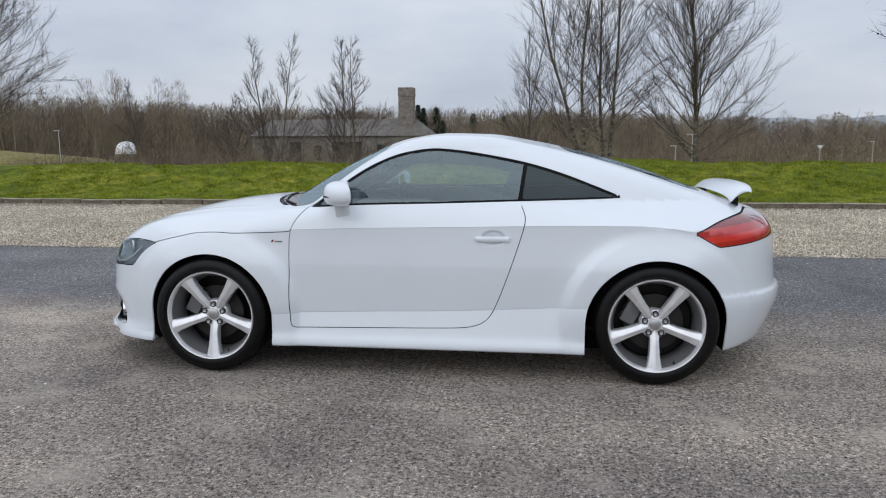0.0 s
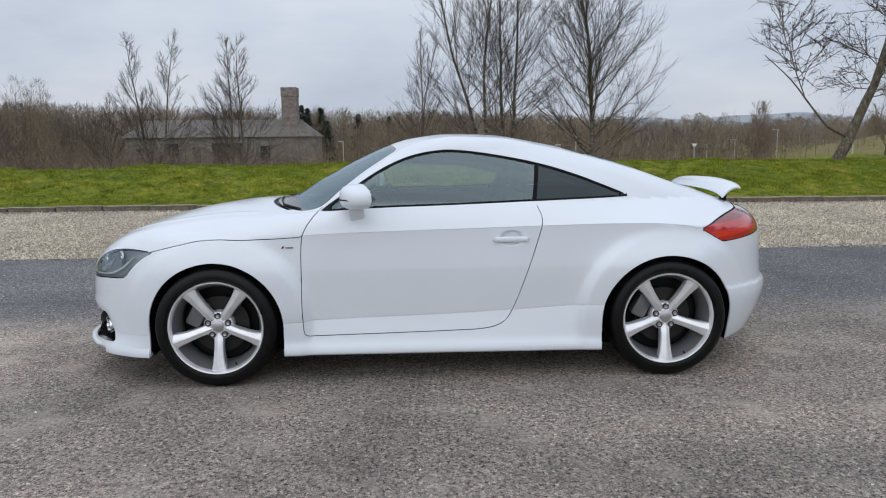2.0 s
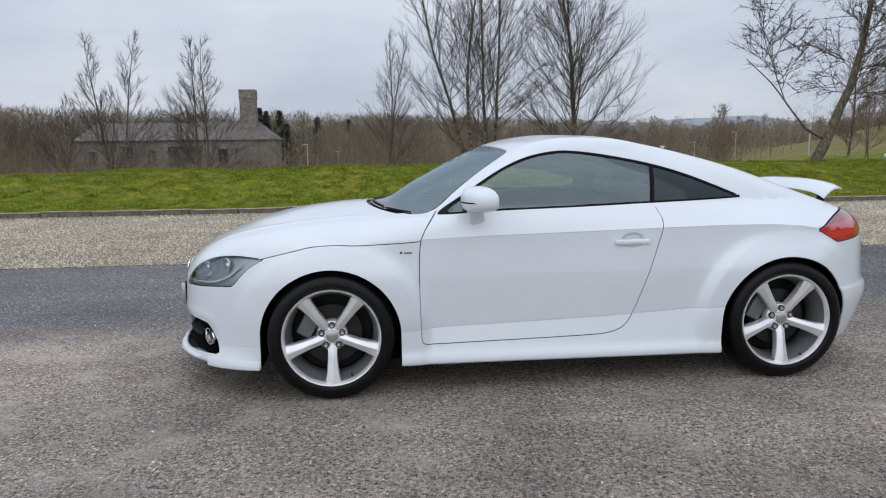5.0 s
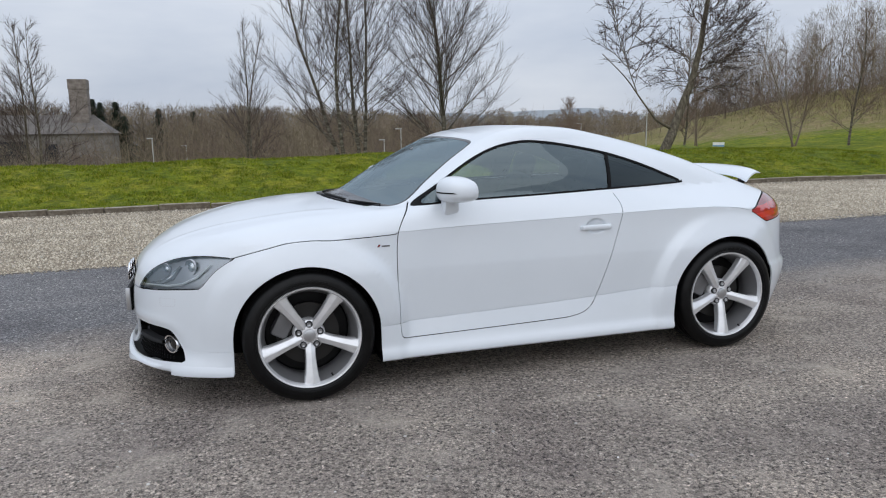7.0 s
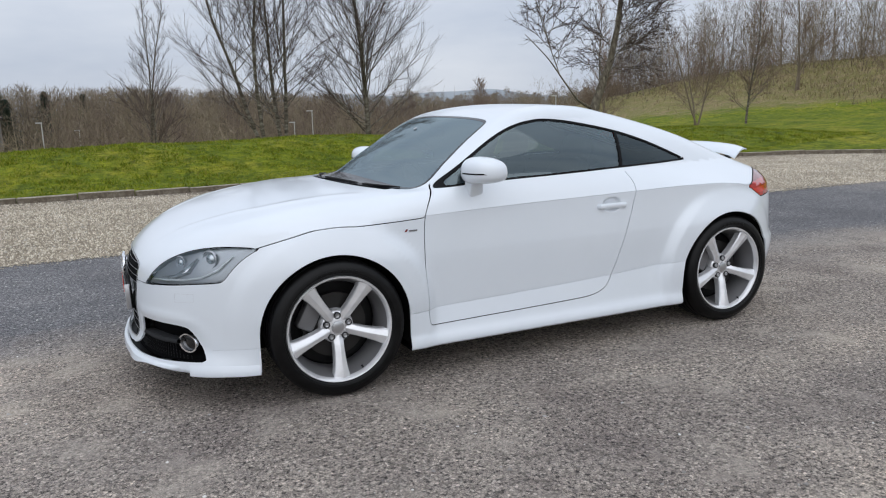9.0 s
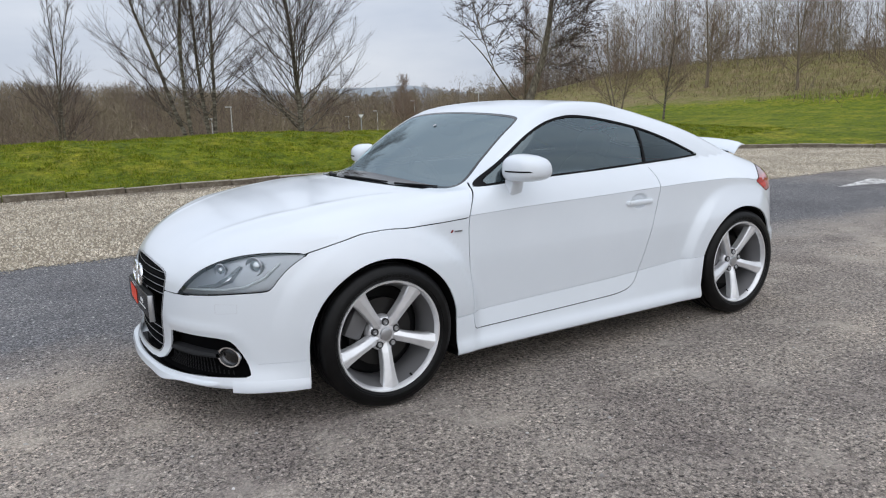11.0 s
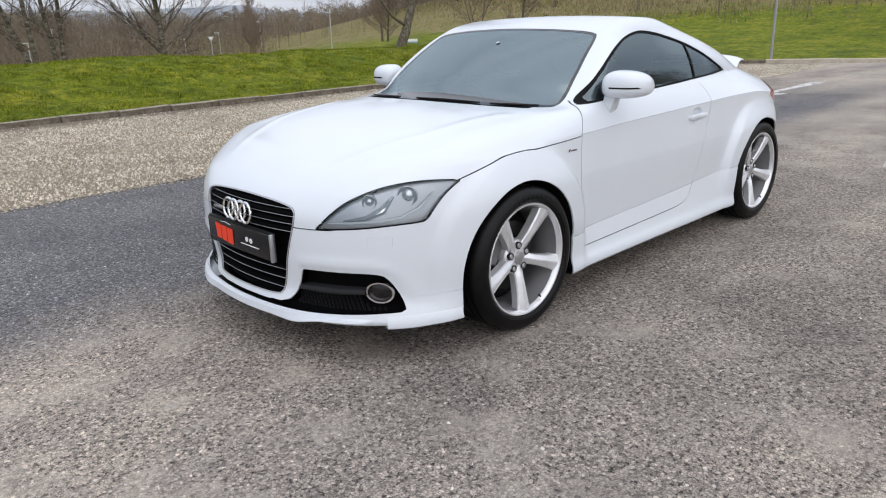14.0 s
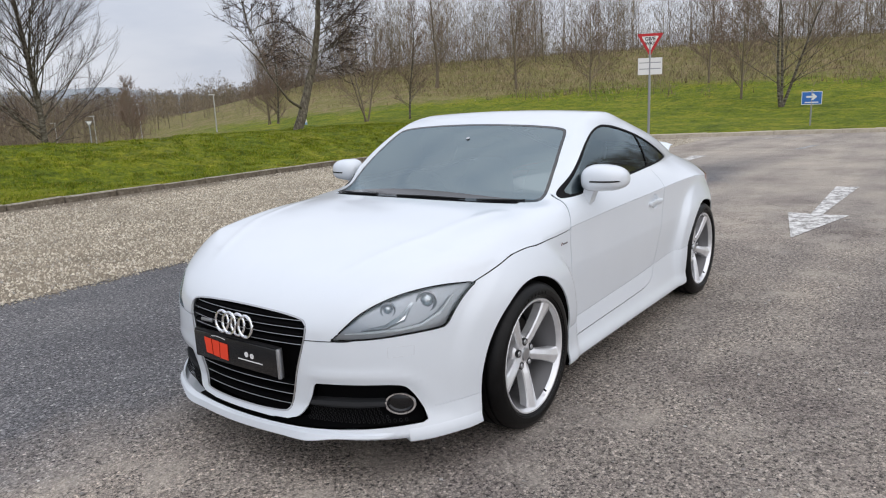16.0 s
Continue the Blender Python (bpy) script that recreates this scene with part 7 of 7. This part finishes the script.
words.transform(Matrix.Translation((0, -0.003, 0)))
part("text_bar", words, M_SIGN_WHITE, face, smooth=False)
blue.matrix_basis = pose(22.3, 1.85, land(22.3, 1.85) - 0.12, 0, 0, -80)
small = tagged(new("low_sign"), "low blue and white board on short legs in the grass", "road sign")
part("board", box(bmesh.new(), (-0.24, 0, 0.12), (0.24, 0.02, 0.34), 0.004), M_SIGN_PALE, small)
part("stripe", box(bmesh.new(), (-0.24, -0.004, 0.225), (0.24, -0.001, 0.34)), M_SIGN_WHITE, small)
for sx in (-0.18, 0.18):
    part("leg", pole(bmesh.new(), sx, 0.01, -0.15, 0.13, 0.015, 6), M_POLE, small)
small.matrix_basis = pose(24.77, 28.41, land(24.77, 28.41) - 0.06, 0, 0, -45) @ Matrix.Diagonal((1.25, 1.25, 1.3, 1))


def house():
    """Long low stone house with a slate roof and one tall chimney."""
    h = tagged(new("stone_house"), "long low grey house with slate roof and tall stone chimney", "house")
    w0, w1, eave, ridge, deep, base = -46.4, -15.6, 2.3, 5.2, 9.0, -6.5
    wall = part("wall", box(bmesh.new(), (w0, 119 - deep / 2, base), (w1, 119 + deep / 2, eave)), M_RENDER, h, "pale grey rendered walls", smooth=False)
    bm = bmesh.new()
    lo = [bm.verts.new(p) for p in ((w0 - 0.4, 119 - deep / 2 - 0.5, eave), (w1 + 0.4, 119 - deep / 2 - 0.5, eave), (w1 + 0.4, 119 + deep / 2 + 0.5, eave), (w0 - 0.4, 119 + deep / 2 + 0.5, eave))]
    hi = [bm.verts.new(p) for p in ((w0 + 2, 119, ridge), (-18.5, 119, ridge))]
    for f in ((lo[0], lo[1], hi[1], hi[0]), (lo[2], lo[3], hi[0], hi[1]), (lo[1], lo[2], hi[1]), (lo[3], lo[0], hi[0]), tuple(lo[::-1])):
        bm.faces.new(f)
    part("roof", bm, M_SLATE, h, "weathered slate roof", smooth=False)
    stack = part("chimney", box(bmesh.new(), (-21.3, 116.8, base), (-18.8, 119.4, 10.2), 0.05, 1), M_STACK, h, "tall brown stone chimney", smooth=False)
    part("chimney_cap", box(bmesh.new(), (-21.36, 116.74, 8.9), (-18.74, 119.46, 10.4), 0.05, 1), M_STACK, stack, smooth=False)
    for x, wide, foot, head in ((-44.6, 1.2, -1.8, 0.6), (-39.9, 2.1, -4.5, 1.3), (-35.6, 1.3, -1.8, 0.7), (-32.4, 5.2, -4.5, 1.3), (-24.6, 1.5, -1.6, 0.8)):
        win = part("window", box(bmesh.new(), (x, 119 - deep / 2 - 0.04, foot), (x + wide, 119 - deep / 2 + 0.2, head)), M_WINDOW, h, "dark window", smooth=False)
        part("sill", box(bmesh.new(), (x - 0.15, 119 - deep / 2 - 0.16, foot - 0.2), (x + wide + 0.15, 119 - deep / 2 + 0.1, foot)), M_RENDER, win, smooth=False)


house()
tent = tagged(new("dome_tent"), "white domed shelter beyond the fence", "shelter")
bm = bmesh.new()
bmesh.ops.create_uvsphere(bm, u_segments=20, v_segments=12, radius=1.0)
bmesh.ops.delete(bm, geom=[v for v in bm.verts if v.co.z < -0.05], context="VERTS")
bm.transform(Matrix.Diagonal((1.55, 1.55, 1.55, 1)))
part("canopy", bm, M_TENT, tent, "white canvas dome")
part("skirt", lathe(bmesh.new(), [(1.55, -0.35), (1.56, 0.02)], 20), M_TENT, tent).matrix_local = Matrix.Rotation(radians(90), 4, "X")
part("deck", lathe(bmesh.new(), [(0.0005, -0.32), (1.75, -0.32), (1.75, land(-52.4, 85.0) - 0.3)], 20), M_BARK, tent, "dark timber base").matrix_local = Matrix.Rotation(radians(90), 4, "X")
tent.matrix_basis = pose(-52.2, 85.0, 0.10) @ Matrix.Diagonal((0.88, 0.88, 0.9, 1))

# the conifers behind the house
def conifer(x, y, tall):
    t = tagged(new("conifer"), "dark green conifer behind the house", "tree", "conifers")
    part("trunk", tube(bmesh.new(), [(0, 0, -0.5), (0, 0, tall)], [0.22, 0.03], 6), M_BARK, t)
    r = np.random.default_rng(int(x * 10) % 97)
    k = 4200
    z = r.uniform(0.08, 1.0, k)
    a = r.uniform(0, 6.28, k)
    rad = (1.02 - z) ** 0.8 * tall * 0.27 * r.uniform(0.3, 1.15, k) * (0.75 + 0.35 * np.sin(z * 70 + 2 * np.sin(a * 3)))
    c = np.stack([np.cos(a) * rad, np.sin(a) * rad, z * tall], -1)
    d = np.stack([np.cos(a), np.sin(a), np.full(k, -0.45)], -1) * 0.42
    s = np.stack([-np.sin(a), np.cos(a), np.zeros(k)], -1) * 0.13
    q = np.stack([c - s, c + s, c + d], 1)
    under(new("needles", fast_mesh("needles", q.reshape(-1, 3), np.arange(3 * k).reshape(-1, 3), M_PINE)), t)
    t.matrix_basis = pose(x, y, land(x, y))


for x, y, tall in ((-18.6, 128, 15.8), (-16.6, 131, 16.2), (-15.2, 129, 13.6), (-20.4, 133, 16.8), (-10.4, 141, 15.6), (-4.5, 150, 15.4)):
    conifer(x, y, tall)

# --- kerb stones, one by one ---
kerb = tagged(new("kerb"), "weathered concrete kerb between gravel and grass", "kerb", kind="structure")
stone = box(bmesh.new(), (-0.452, -0.062, -0.12), (0.452, 0.062, 0.105), 0.012, 1)
stone_mesh = bpy.data.meshes.new("kerb_stone")
stone.to_mesh(stone_mesh)
stone.free()
stone_mesh.materials.append(M_KERB)
stone_mesh.materials.append(M_KERB_SIDE)
# upward faces take the paler concrete, all others the darker brown
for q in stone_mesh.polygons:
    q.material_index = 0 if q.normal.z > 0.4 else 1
stone = box(bmesh.new(), (-0.457, -0.062, -0.12), (0.457, 0.22, 0.115), 0.014, 1)
pale_mesh = bpy.data.meshes.new("pale_kerb_stone")
stone.to_mesh(pale_mesh)
stone.free()
pale_mesh.materials.append(M_KERB_PALE)
line = along([(-20, 9.75)] + [tuple(q) for q in KERB[1:11]], 0.915)
for a, b in zip(line, line[1:]):
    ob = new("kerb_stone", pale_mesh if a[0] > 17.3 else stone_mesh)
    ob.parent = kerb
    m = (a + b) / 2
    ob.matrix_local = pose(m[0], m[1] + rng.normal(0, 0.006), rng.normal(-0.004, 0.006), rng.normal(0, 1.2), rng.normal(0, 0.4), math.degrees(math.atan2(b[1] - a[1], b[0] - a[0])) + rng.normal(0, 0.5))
